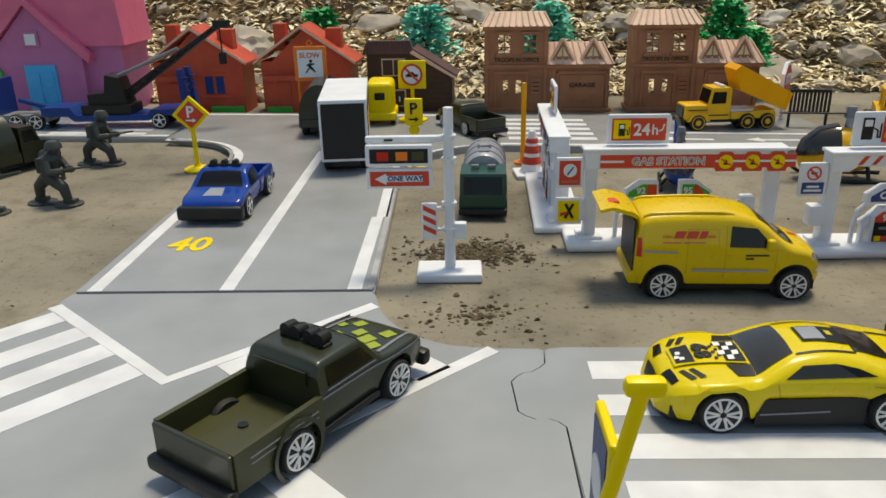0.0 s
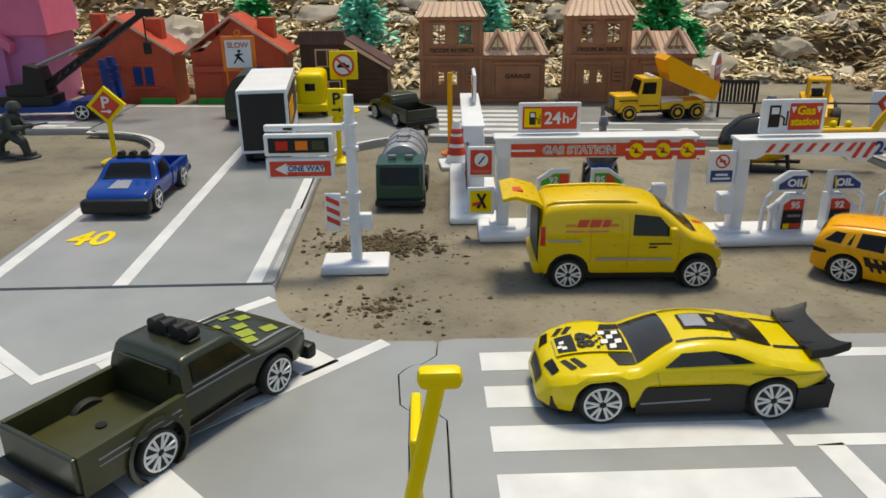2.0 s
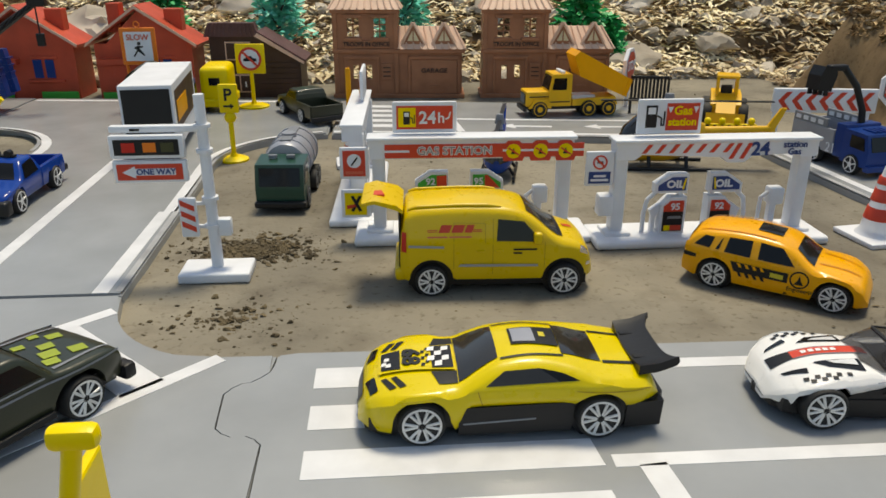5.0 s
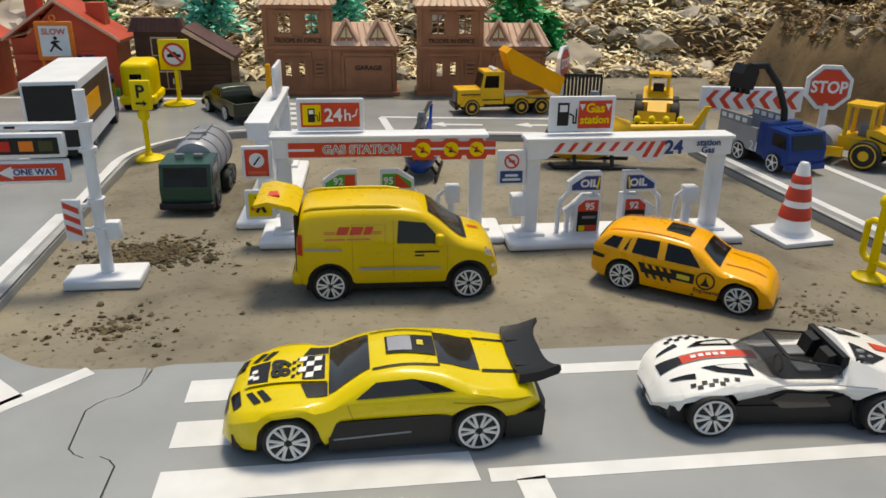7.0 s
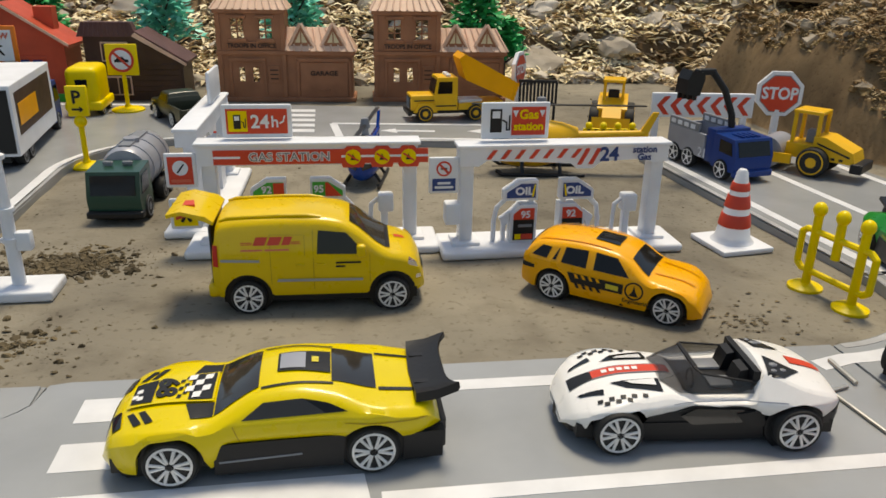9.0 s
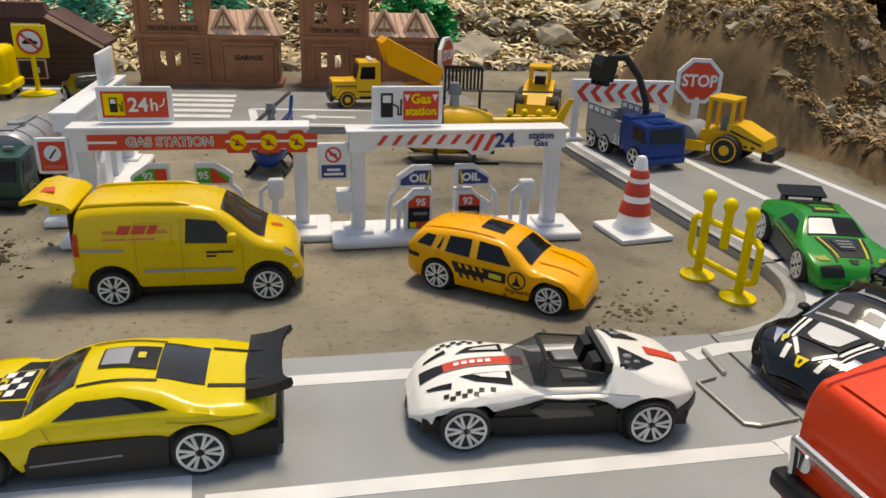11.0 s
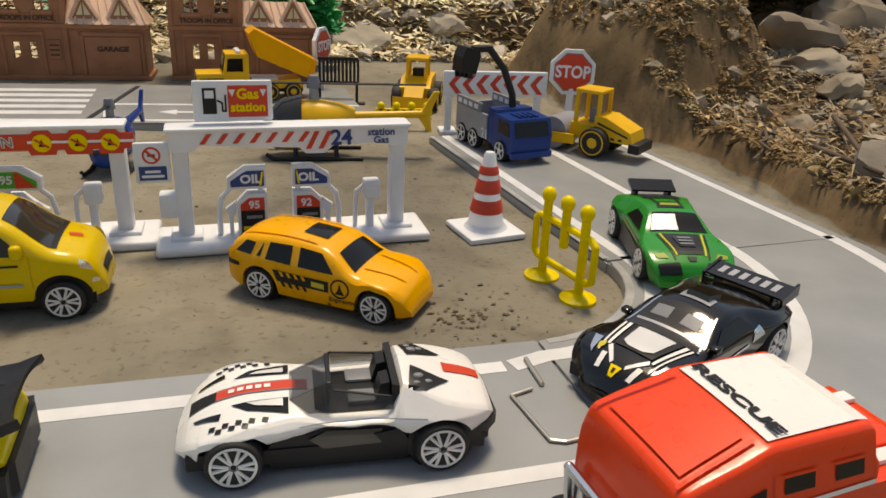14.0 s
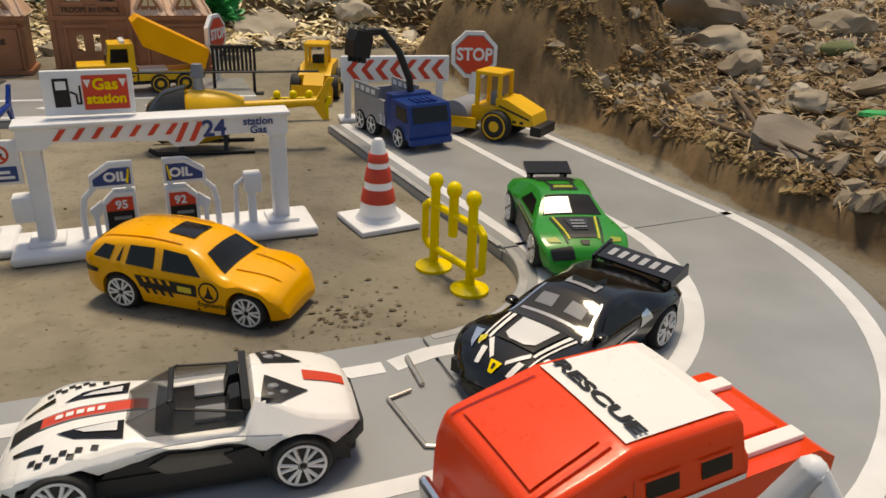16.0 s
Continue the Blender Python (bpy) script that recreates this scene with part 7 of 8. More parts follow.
def red_house(x, y, rz, label):
    c = thing("toy_house", x, y, 0, rz, label, "toy house", "red gabled houses")
    part("wall", prism(B(), [(0, 0), (6.9, 0), (6.9, 3.9), (3.3, 6.1), (0.9, 3.9), (0, 3.9)], 0, 3.0), "redhouse", c)
    r = part("roof", prism(B(), [(-0.5, 3.7), (-0.35, 4.0), (3.3, 6.55), (7.4, 3.85), (7.3, 3.6), (3.3, 6.2)], -0.35, 3.2), "redhouse", c)
    part("roof_edge", prism(B(), [(-0.5, 3.72), (-0.42, 3.95), (3.3, 6.5), (7.35, 3.88), (7.3, 3.7), (3.3, 6.3)], -0.42, -0.34), "houseroof", r)
    part("chimney", bevel(box(B(), 1.0, 1.9, 0.6, 1.6, 4.6, 6.6), 0.05), "redhouse", c)
    part("chimney", bevel(box(B(), 4.9, 6.1, 0.9, 1.9, 4.2, 6.2), 0.05), "redhouse", c)
    part("porch_roof", bevel(prism(B(), [(0.3, 2.5), (3.0, 2.5), (3.0, 2.9), (0.3, 2.9)], -0.6, 0.0), 0.05), "redhouse", c)
    for xa in (3.9, 4.75):
        part("window_pane", bevel(box(B(), xa, xa + 0.62, -0.06, 0.01, 1.5, 2.8), 0.02), "truckblue", c)
    part("window_frame", bevel(box(B(), 3.6, 5.7, -0.1, 0.0, 2.85, 3.05), 0.03), "redhouse", c)
    part("ledge", bevel(box(B(), 3.4, 6.0, -0.2, 0.0, 1.2, 1.4), 0.03), "redhouse", c)
    part("grass_strip", bevel(box(B(), 4.2, 6.8, -0.25, 0.0, 0, 0.55), 0.08), "toygreen", c, "green moulded hedge at the foot")
    part("grass_strip", bevel(box(B(), 0.2, 2.2, -0.25, 0.0, 0, 0.5), 0.08), "toygreen", c, "green moulded hedge at the foot")
    part("door", bevel(box(B(), 1.1, 2.2, -0.05, 0.02, 0.3, 2.4), 0.03), "redhouse", c)
red_house(-17.1, 67.0, -2, "red plastic toy house with blue window bars")
red_house(-8.7, 66.6, -3, "red plastic toy house with a gabled roof")

def dark_barn():
    c = thing("toy_house", -0.6, 66.4, 0, -3, "dark brown plastic toy barn with a lean-to roof", "toy house")
    part("wall", prism(B(), [(0, 0), (6.4, 0), (6.4, 2.6), (3.5, 4.4), (0, 4.4)], 0, 3.0), "darkhouse", c)
    r = part("roof", prism(B(), [(-0.3, 4.35), (3.6, 4.35), (3.3, 5.3), (0.1, 5.3)], -0.3, 0.5), "darkroof", c)
    for i in range(12):
        x_ = -0.1 + i * 0.32
        part("roof_rib", rod(B(), (x_, -0.32, 4.4), (0.15 + (x_ + 0.1) * 0.86, -0.3, 5.3), 0.06, seg=6), "darkroof", r)
    part("lean_to", prism(B(), [(3.3, 4.5), (3.5, 4.75), (6.8, 2.75), (6.75, 2.5)], -0.3, 3.1), "darkroof", c)
    part("eave_strip", prism(B(), [(3.3, 4.4), (3.5, 4.62), (6.75, 2.62), (6.7, 2.45)], -0.38, -0.31), "houseroof", c)
    for z0, z1 in ((2.7, 4.0), (0.4, 1.7)):
        w = part("shutter", bevel(box(B(), 1.1, 2.9, -0.12, 0.02, z0, z1), 0.03), "houseroof", c)
        for xa in (1.2, 2.05):
            part("panel", box(B(), xa, xa + 0.75, -0.16, -0.11, z0 + 0.1, z1 - 0.1), "darkhouse", w)
        part("latch", box(B(), 2.35, 2.45, -0.2, -0.15, z0 + 0.4, z0 + 0.8), "white", w)
    for i in range(6):
        part("board", box(B(), 0.0, 6.3, -0.05, 0.0, 0.3 + i * 0.38, 0.62 + i * 0.38), "darkhouse", c)
dark_barn()

def pink_house():
    c = thing("toy_house", -31.8, 66.6, 0, 1, "large pink plastic doll house with mauve walls", "toy house")
    part("wall", box(B(), 0, 12.2, 0.6, 6, 0, 7.0), "mauve", c)
    part("gable_wall", prism(B(), [(2.2, 0), (9.4, 0), (9.4, 4.4), (5.8, 8.2), (2.2, 4.4)], 0, 0.6), "mauve", c)
    part("roof", prism(B(), [(-0.5, 5.2), (12.7, 5.2), (12.2, 11.5), (0, 11.5)], 0.3, 6.2), "pink", c)
    for s in (-1, 1):
        part("gable_roof", prism(B(), [(5.8, 8.3), (5.8, 8.9), (5.8 + s * 4.4, 4.6), (5.8 + s * 4.2, 4.0)], -0.4, 0.7), "pink", c)
    d = part("door", bevel(box(B(), 4.9, 7.3, -0.15, 0.02, 0.4, 3.9), 0.05), "skyblue", c, "sky blue panelled door")
    for xa in (5.15, 6.2):
        for za in (0.7, 2.2):
            part("door_panel", bevel(box(B(), xa, xa + 0.85, -0.22, -0.13, za, za + 1.2), 0.04), "skyblue", d)
    g = part("side_door", bevel(prism(B(), [(0.3, 0), (3.2, 0), (3.2, 3.4), (1.75, 4.9), (0.3, 3.4)], -0.3, 0.0), 0.05), "toygreen", c, "green gabled door frame")
    part("side_door_leaf", box(B(), 0.7, 2.8, -0.36, -0.28, 0.2, 3.2), "truckblue", g)
    part("attic_window", bevel(box(B(), 5.2, 6.4, -0.14, 0.02, 5.2, 6.4), 0.05), "mauve", c)
    part("attic_pane", box(B(), 5.4, 6.2, -0.18, -0.12, 5.4, 6.2), "white", c)
pink_house()

# ---- vehicles on the back road and in the yard ----
def box_truck():
    c = thing("box_truck", -0.05, 50.7, ROAD_Z, 96, "white and black box truck, seen from behind", "toy truck")
    b = part("box", bevel(box(B(), -3.75, 4.2, -1.25, 1.25, 0.62, 3.85), 0.05), "white", c)
    part("rear_door", box(B(), -3.79, -3.73, -1.12, 1.12, 0.78, 3.66), "black", b, "flat black rear door")
    for s in (1, -1):
        part("side_print", box(B(), -3.2, 3.6, s * 1.25 - 0.02 * (s < 0), s * 1.25 + 0.02 * (s > 0), 1.5, 3.45), "darkhouse", b, "dark printed side picture in brown and yellow")
        part("side_print_patch", box(B(), -2.9, 0.5, s * 1.27 - 0.02 * (s < 0), s * 1.27 + 0.02 * (s > 0), 1.9, 2.9), "tip", b)
    part("chassis", box(B(), -3.5, 5.9, -0.7, 0.7, 0.3, 0.62), "black", c)
    part("cab", bevel(prism(B(), [(4.3, 0.5), (6.0, 0.5), (6.05, 1.6), (5.6, 2.7), (4.3, 2.7)], -1.15, 1.15), 0.12), "truckblue", c, smooth=40)
    part("cab_window", prism(B(), [(4.7, 1.6), (5.85, 1.6), (5.55, 2.45), (4.7, 2.45)], -1.18, 1.18), "glass", c)
    wheels(c, (-2.6, -1.4, 5.1), 0.95, 0.5, 0.45, "disc", "grey")
box_truck()

def olive_truck(x, y, z, rz, label):
    c = thing("army_truck", x, y, z, rz, label, "toy truck")
    rings = []
    for xx in (-2.6, 1.0):
        rings.append([Vector((xx, 1.35 * math.cos(a), 1.1 + max(0.0, 2.4 * math.sin(a)) ** 0.9)) for a in [math.pi * i / 14 for i in range(15)]])
    part("canvas_cover", loft(B(), rings), "olive", c, smooth=40)
    part("dark_opening", prism(B(), [(1.0 * math.cos(math.pi * i / 12), 1.2 + 1.6 * math.sin(math.pi * i / 12)) for i in range(13)], 1.0, 1.04, "x"), "black", c)
    part("bed", bevel(box(B(), -2.7, 1.1, -1.35, 1.35, 0.6, 1.15), 0.05), "olive", c)
    part("cab", bevel(prism(B(), [(1.3, 0.5), (3.6, 0.5), (3.6, 1.4), (2.5, 1.6), (2.2, 2.5), (1.3, 2.5)], -1.15, 1.15), 0.08), "olive", c, smooth=40)
    part("cab_window", prism(B(), [(1.5, 1.65), (2.35, 1.65), (2.1, 2.3), (1.5, 2.3)], -1.17, 1.17), "glass", c)
    part("chassis", box(B(), -2.5, 3.2, -0.7, 0.7, 0.3, 0.6), "black", c)
    wheels(c, (-1.6, 2.5), 1.05, 0.52, 0.42, "five", "grey")
olive_truck(-19.9, 48.9, 0, 62, "olive army truck with a rounded canvas cover")
olive_truck(-2.75, 58.6, ROAD_Z, 95, "dark olive army truck parked by the box truck")

def yellow_van():
    c = thing("yellow_truck", 0.95, 60.2, ROAD_Z, 92, "bright yellow rounded toy truck with a small window", "toy truck", size=0.98)
    part("body", bevel(box(B(), -0.9, 2.2, -0.95, 0.95, 0.5, 2.95), 0.4, 4), "signyellow", c, smooth=50)
    part("skirt", bevel(box(B(), -1.1, 2.4, -1.1, 1.1, 0.35, 0.9), 0.15, 3), "signyellow", c, smooth=50)
    part("rear_window", bevel(box(B(), -0.93, -0.85, -0.35, 0.35, 1.75, 2.25), 0.03), "glass", c)
    wheels(c, (-0.3, 1.6), 0.85, 0.4, 0.3, "disc")
yellow_van()

def tanker():
    c = thing("tanker_truck", 7.5, 42.55, 0, -93, "dark green tanker truck with a grey tank", "toy truck", size=0.93)
    part("cab", bevel(prism(B(), [(1.0, 0.55), (2.75, 0.5), (2.85, 1.15), (2.55, 2.2), (1.0, 2.3)], -1.08, 1.08), 0.12, 3), "tanker", c, smooth=40)
    part("windscreen", prism(B(), [(2.8, 1.28), (2.87, 1.28), (2.65, 2.06), (2.57, 2.06)], -0.9, 0.9), "glass", c)
    for s in (1, -1):
        part("side_window", prism(B(), [(1.5, 1.3), (2.55, 1.25), (2.35, 2.0), (1.5, 2.05)], s * 1.08 - 0.02, s * 1.08 + 0.02), "glass", c)
        part("light_bar", bevel(box(B(), 1.6, 1.8, s * 0.4 - 0.2, s * 0.4 + 0.2, 2.3, 2.45), 0.04), "grey", c)
    part("bumper", bevel(box(B(), 2.5, 3.0, -1.15, 1.15, 0.3, 0.6), 0.08), "black", c)
    bm = lathe(B(), [(0.3, -2.9), (0.95, -2.8), (1.05, -2.6), (1.05, 0.7), (0.95, 0.9), (0.3, 0.95)], 24, "x", (0, 0, 1.75))
    t = part("tank", bm, "silver", c, "dull grey ribbed tank", smooth=40)
    for x_ in (-2.2, -1.0, 0.2):
        part("tank_band", lathe(B(), [(1.05, x_), (1.1, x_ + 0.02), (1.1, x_ + 0.12), (1.05, x_ + 0.14)], 24, "x", (0, 0, 1.75)), "silver", t)
    part("hatch", rod(B(), (-0.5, 0, 2.7), (-0.5, 0, 2.95), 0.35), "silver", t, smooth=40)
    part("walkway", bevel(box(B(), -2.3, 0.6, -0.25, 0.25, 2.78, 2.86), 0.02), "grey", t)
    part("chassis", box(B(), -2.7, 2.5, -0.65, 0.65, 0.35, 0.75), "black", c)
    wheels(c, (-1.9, -0.9, 1.8), 0.95, 0.5, 0.4, "disc", "grey")
tanker()

def crane_trailer():
    c = thing("crane_truck", -17.3, 60.6, ROAD_Z, 0, "blue low-loader with a black lattice crane on it", "toy truck")
    part("deck", bevel(prism(B(), [(-5.0, 0.9), (-3.2, 0.9), (-2.8, 0.55), (2.4, 0.55), (2.8, 0.9), (4.8, 0.9), (4.8, 1.3), (2.6, 1.3), (2.3, 0.95), (-2.6, 0.95), (-3.0, 1.5), (-5.0, 1.5)], -1.2, 1.2), 0.04), "truckblue", c)
    for s in (-0.7, 0.7):
        rmp = part("ramp", bevel(prism(B(), [(4.75, 1.2), (5.3, 1.2), (4.95, 3.9), (4.6, 3.9)], s - 0.3, s + 0.3), 0.04), "truckblue", c)
        for i in range(5):
            part("ramp_rung", box(B(), 4.7, 5.2, s - 0.34, s + 0.34, 1.5 + i * 0.45, 1.58 + i * 0.45), "truckblue", rmp)
    b = part("crane_base", bevel(box(B(), -2.3, 1.2, -1.0, 1.0, 0.95, 1.6), 0.05), "black", c)
    part("crane_cab", bevel(prism(B(), [(-1.8, 1.6), (0.9, 1.6), (0.5, 3.4), (-0.4, 3.6), (-0.6, 2.4), (-1.8, 2.3)], -0.8, 0.8), 0.06), "black", c)
    boom = B()
    p0, p1 = Vector((0.6, 0, 1.9)), Vector((7.6, 0, 6.6))
    for yy, zz in ((-0.3, 0), (0.3, 0), (-0.2, 0.5), (0.2, 0.5)):
        rod(boom, p0 + Vector((0, yy, zz)), p1 + Vector((0, yy * 0.5, zz * 0.4)), 0.09, seg=6)
    for i in range(12):
        u, v = i / 12, (i + 1) / 12
        a = p0.lerp(p1, u)
        d = p0.lerp(p1, v)
        rod(boom, a + Vector((0, -0.28, 0)), d + Vector((0, -0.2, 0.45 * (1 - v * 0.5))), 0.06, seg=5)
        rod(boom, a + Vector((0, 0.28, 0)), d + Vector((0, 0.2, 0.45 * (1 - v * 0.5))), 0.06, seg=5)
    part("boom", boom, "black", c)
    part("boom_head", bevel(box(B(), 7.2, 8.3, -0.25, 0.25, 6.5, 7.0), 0.05), "black", c)
    part("strut", rod(B(), (-0.2, 0, 3.3), (4.6, 0, 5.2), 0.12), "grey", c)
    part("hook_line", rod(B(), (7.6, 0, 6.5), (7.6, 0, 4.8), 0.05, seg=6), "black", c)
    part("hook", bevel(box(B(), 7.35, 7.85, -0.15, 0.15, 4.1, 4.9), 0.08), "black", c)
    wheels(c, (3.1,), 1.05, 0.55, 0.4, "five")
    t = thing("tow_truck", -24.6, 60.6, ROAD_Z, 180, "blue truck tractor with grey wheels", "toy truck")
    part("cab", bevel(prism(B(), [(0.6, 0.6), (3.2, 0.6), (3.2, 2.0), (2.8, 3.3), (0.6, 3.4)], -1.15, 1.15), 0.1), "truckblue", t, smooth=40)
    part("windscreen", prism(B(), [(3.18, 2.05), (3.25, 2.05), (2.85, 3.1), (2.8, 3.1)], -0.9, 0.9), "glass", t)
    part("chassis", bevel(box(B(), -2.6, 3.0, -0.9, 0.9, 0.5, 1.0), 0.1), "grey", t, smooth=40)
    part("tow_arm", rod(B(), (-2.8, 0, 1.2), (-0.3, 0, 1.9), 0.18), "truckblue", t)
    wheels(t, (-1.8, -0.4, 2.2), 1.0, 0.55, 0.4, "five")
crane_trailer()

def dump_truck():
    c = thing("dump_truck", 23.5, 57.3, ROAD_Z, 184, "yellow dump truck with its tipper raised", "toy truck", size=0.96)
    part("bonnet", bevel(box(B(), 1.5, 3.1, -0.85, 0.85, 0.7, 1.65), 0.08), "digger", c, smooth=40)
    part("cab", bevel(prism(B(), [(0.1, 0.7), (1.6, 0.7), (1.6, 1.7), (1.4, 2.75), (0.1, 2.75)], -0.9, 0.9), 0.07), "digger", c, smooth=40)
    part("windscreen", prism(B(), [(1.6, 1.75), (1.64, 1.75), (1.46, 2.6), (1.42, 2.6)], -0.75, 0.75), "glass", c)
    for s in (1, -1):
        part("side_window", prism(B(), [(0.45, 1.75), (1.4, 1.75), (1.3, 2.5), (0.45, 2.5)], s * 0.9 - 0.02, s * 0.9 + 0.02), "glass", c)
        part("line_decal", box(B(), 0.2, 2.9, s * 0.87 - 0.02, s * 0.87 + 0.02, 1.3, 1.36), "black", c)
        part("fender", bevel(prism(B(), [(1.4, 0.6), (1.7, 1.15), (2.6, 1.15), (2.95, 0.6)], s * 0.85 - 0.15, s * 0.85 + 0.15), 0.04), "digger", c)
    for y_ in (-0.5, 0, 0.5):
        part("roof_lamp", bevel(box(B(), 0.5, 0.8, y_ - 0.15, y_ + 0.15, 2.74, 2.92), 0.05), "white", c)
    part("grille", box(B(), 3.08, 3.14, -0.6, 0.6, 0.8, 1.5), "black", c)
    for y_ in (-0.4, -0.2, 0, 0.2, 0.4):
        part("grille_bar", box(B(), 3.12, 3.17, y_ - 0.04, y_ + 0.04, 0.85, 1.45), "grey", c)
    for s in (1, -1):
        part("cab_line", box(B(), 0.2, 1.5, s * 0.91 - 0.02, s * 0.91 + 0.02, 0.95, 1.02), "black", c)
        part("tipper_rib", prism(B(), [(-3.5, 1.35), (-3.35, 1.3), (-3.7, 2.4), (-3.85, 2.3)], s * 1.0 - 0.05, s * 1.0 + 0.05), "tip", c)
    part("front_bumper", bevel(box(B(), 3.05, 3.3, -0.95, 0.95, 0.4, 0.68), 0.05), "black", c)
    part("chassis", box(B(), -3.1, 3.0, -0.6, 0.6, 0.45, 0.8), "black", c)
    part("rear_frame", bevel(prism(B(), [(-3.1, 0.7), (0.0, 0.7), (0.0, 1.1), (-2.9, 1.25)], -0.85, 0.85), 0.05), "digger", c)
    part("bed_seat", box(B(), -1.6, -0.05, -0.6, 0.6, 1.1, 1.3), "white", c)
    tip = bevel(prism(B(), [(-3.6, 1.2), (-3.95, 2.3), (-0.3, 4.2), (0.05, 3.9), (-0.4, 2.6)], -1.0, 1.0), 0.06)
    part("tipper", tip, "tip", c, "raised orange-yellow tipper body", smooth=40)
    wheels(c, (-2.45, -1.1, 2.2), 0.85, 0.52, 0.42, "disc", "digger")
dump_truck()

def loader():
    c = thing("wheel_loader", 33.2, 55.9, 0, -112, "yellow wheel loader with black tyres", "toy digger", size=1.12)
    part("body", bevel(prism(B(), [(-1.6, 0.6), (1.2, 0.6), (1.2, 1.2), (0.4, 1.6), (-1.6, 1.6)], -0.8, 0.8), 0.1), "digger", c, smooth=40)
    cab = part("cab_roof", bevel(box(B(), -0.7, 0.6, -0.6, 0.6, 2.5, 2.65), 0.04), "digger", c)
    for xx in (-0.62, 0.5):
        for yy in (-0.5, 0.5):
            part("cab_pillar", box(B(), xx - 0.07, xx + 0.07, yy - 0.07, yy + 0.07, 1.4, 2.52), "digger", cab)
    part("seat", bevel(box(B(), -0.5, 0.0, -0.3, 0.3, 1.5, 2.0), 0.06), "black", c)
    part("arm", bevel(prism(B(), [(0.9, 1.1), (1.2, 1.3), (2.2, 0.5), (2.0, 0.35)], -0.5, 0.5), 0.04), "digger", c)
    part("bucket", bevel(prism(B(), [(1.9, 0.1), (2.8, 0.1), (2.3, 0.3), (2.2, 0.9), (1.9, 0.8)], -1.0, 1.0), 0.04), "digger", c)
    part("engine", bevel(box(B(), -2.0, -1.2, -0.6, 0.6, 0.7, 1.3), 0.06), "black", c)
    wheels(c, (-1.1, 0.9), 0.95, 0.6, 0.5, "disc", "digger")
loader()

def crane_lorry():
    c = thing("crane_lorry", 34.4, 44.5, ROAD_Z, -79, "blue lorry with grey bed and black grab arm", "toy truck", size=0.95)
    part("cab", bevel(prism(B(), [(0.9, 0.5), (2.6, 0.5), (2.65, 1.3), (2.4, 2.1), (0.9, 2.15)], -1.1, 1.1), 0.08), "truckblue", c, smooth=40)
    part("windscreen", prism(B(), [(2.64, 1.3), (2.68, 1.3), (2.46, 1.98), (2.42, 1.98)], -0.92, 0.92), "glass", c)
    part("crane_block", bevel(box(B(), 0.25, 0.95, -1.05, 1.05, 0.6, 2.3), 0.06), "truckblue", c, smooth=40)
    for s in (1, -1):
        part("side_window", prism(B(), [(1.4, 1.35), (2.4, 1.3), (2.25, 1.9), (1.4, 1.95)], s * 1.1 - 0.02, s * 1.1 + 0.02), "glass", c)
        sd = part("side_board", bevel(box(B(), -2.8, 0.25, s * 1.05 - 0.08, s * 1.05 + 0.08, 0.7, 1.9), 0.03), "silver", c)
        part("top_rail", bevel(box(B(), -2.8, -0.3, s * 1.05 - 0.08, s * 1.05 + 0.08, 1.9, 2.35), 0.04), "grey", c)
        for i in range(4):
            part("rail_gap", box(B(), -2.6 + i * 0.55, -2.25 + i * 0.55, s * 1.05 - 0.1, s * 1.05 + 0.1, 2.0, 2.22), "white", sd)
        lettering("21", 0.5, "white", sd, facing(-0.2 * s, s * 1.16, 0.95, 180 if s > 0 else 0), 0.01)
    for i in range(4):
        part("roof_rib", box(B(), 1.4, 2.2, -0.5 + i * 0.3, -0.35 + i * 0.3, 2.12, 2.2), "truckblue", c)
    part("bed_floor", box(B(), -2.8, 0.3, -1.0, 1.0, 0.65, 0.8), "grey", c)
    part("tail_board", bevel(box(B(), -2.9, -2.75, -1.05, 1.05, 0.7, 1.9), 0.03), "silver", c)
    part("bumper", bevel(box(B(), 2.45, 2.8, -1.1, 1.1, 0.3, 0.62), 0.06), "truckblue", c)
    part("chassis", box(B(), -2.7, 2.5, -0.6, 0.6, 0.35, 0.65), "black", c)
    arm = tube(B(), [(0.6, 0.1, 2.3), (0.55, 0.05, 2.9), (0.35, -0.4, 4.1), (0.1, -1.1, 5.0)], 0.17, 10)
    a = part("grab_arm", arm, "black", c, smooth=True)
    part("grab_joint", bevel(box(B(), -0.2, 0.25, -2.0, -0.95, 4.85, 5.15), 0.08), "black", a)
    part("bucket", bevel(prism(B(), [(-2.75, 4.0), (-1.95, 3.9), (-1.75, 4.7), (-1.8, 5.0), (-2.5, 5.15), (-2.7, 4.7)], -0.45, 0.45, "x"), 0.06), "black", a)
    for i in range(4):
        part("bucket_tooth", box(B(), -0.45 + i * 0.25, -0.33 + i * 0.25, -2.6 + 0.1 * i, -2.4 + 0.1 * i, 3.7, 4.1), "black", a)
    wheels(c, (-2.1, -0.9, 1.7), 1.0, 0.5, 0.38, "five")
crane_lorry()

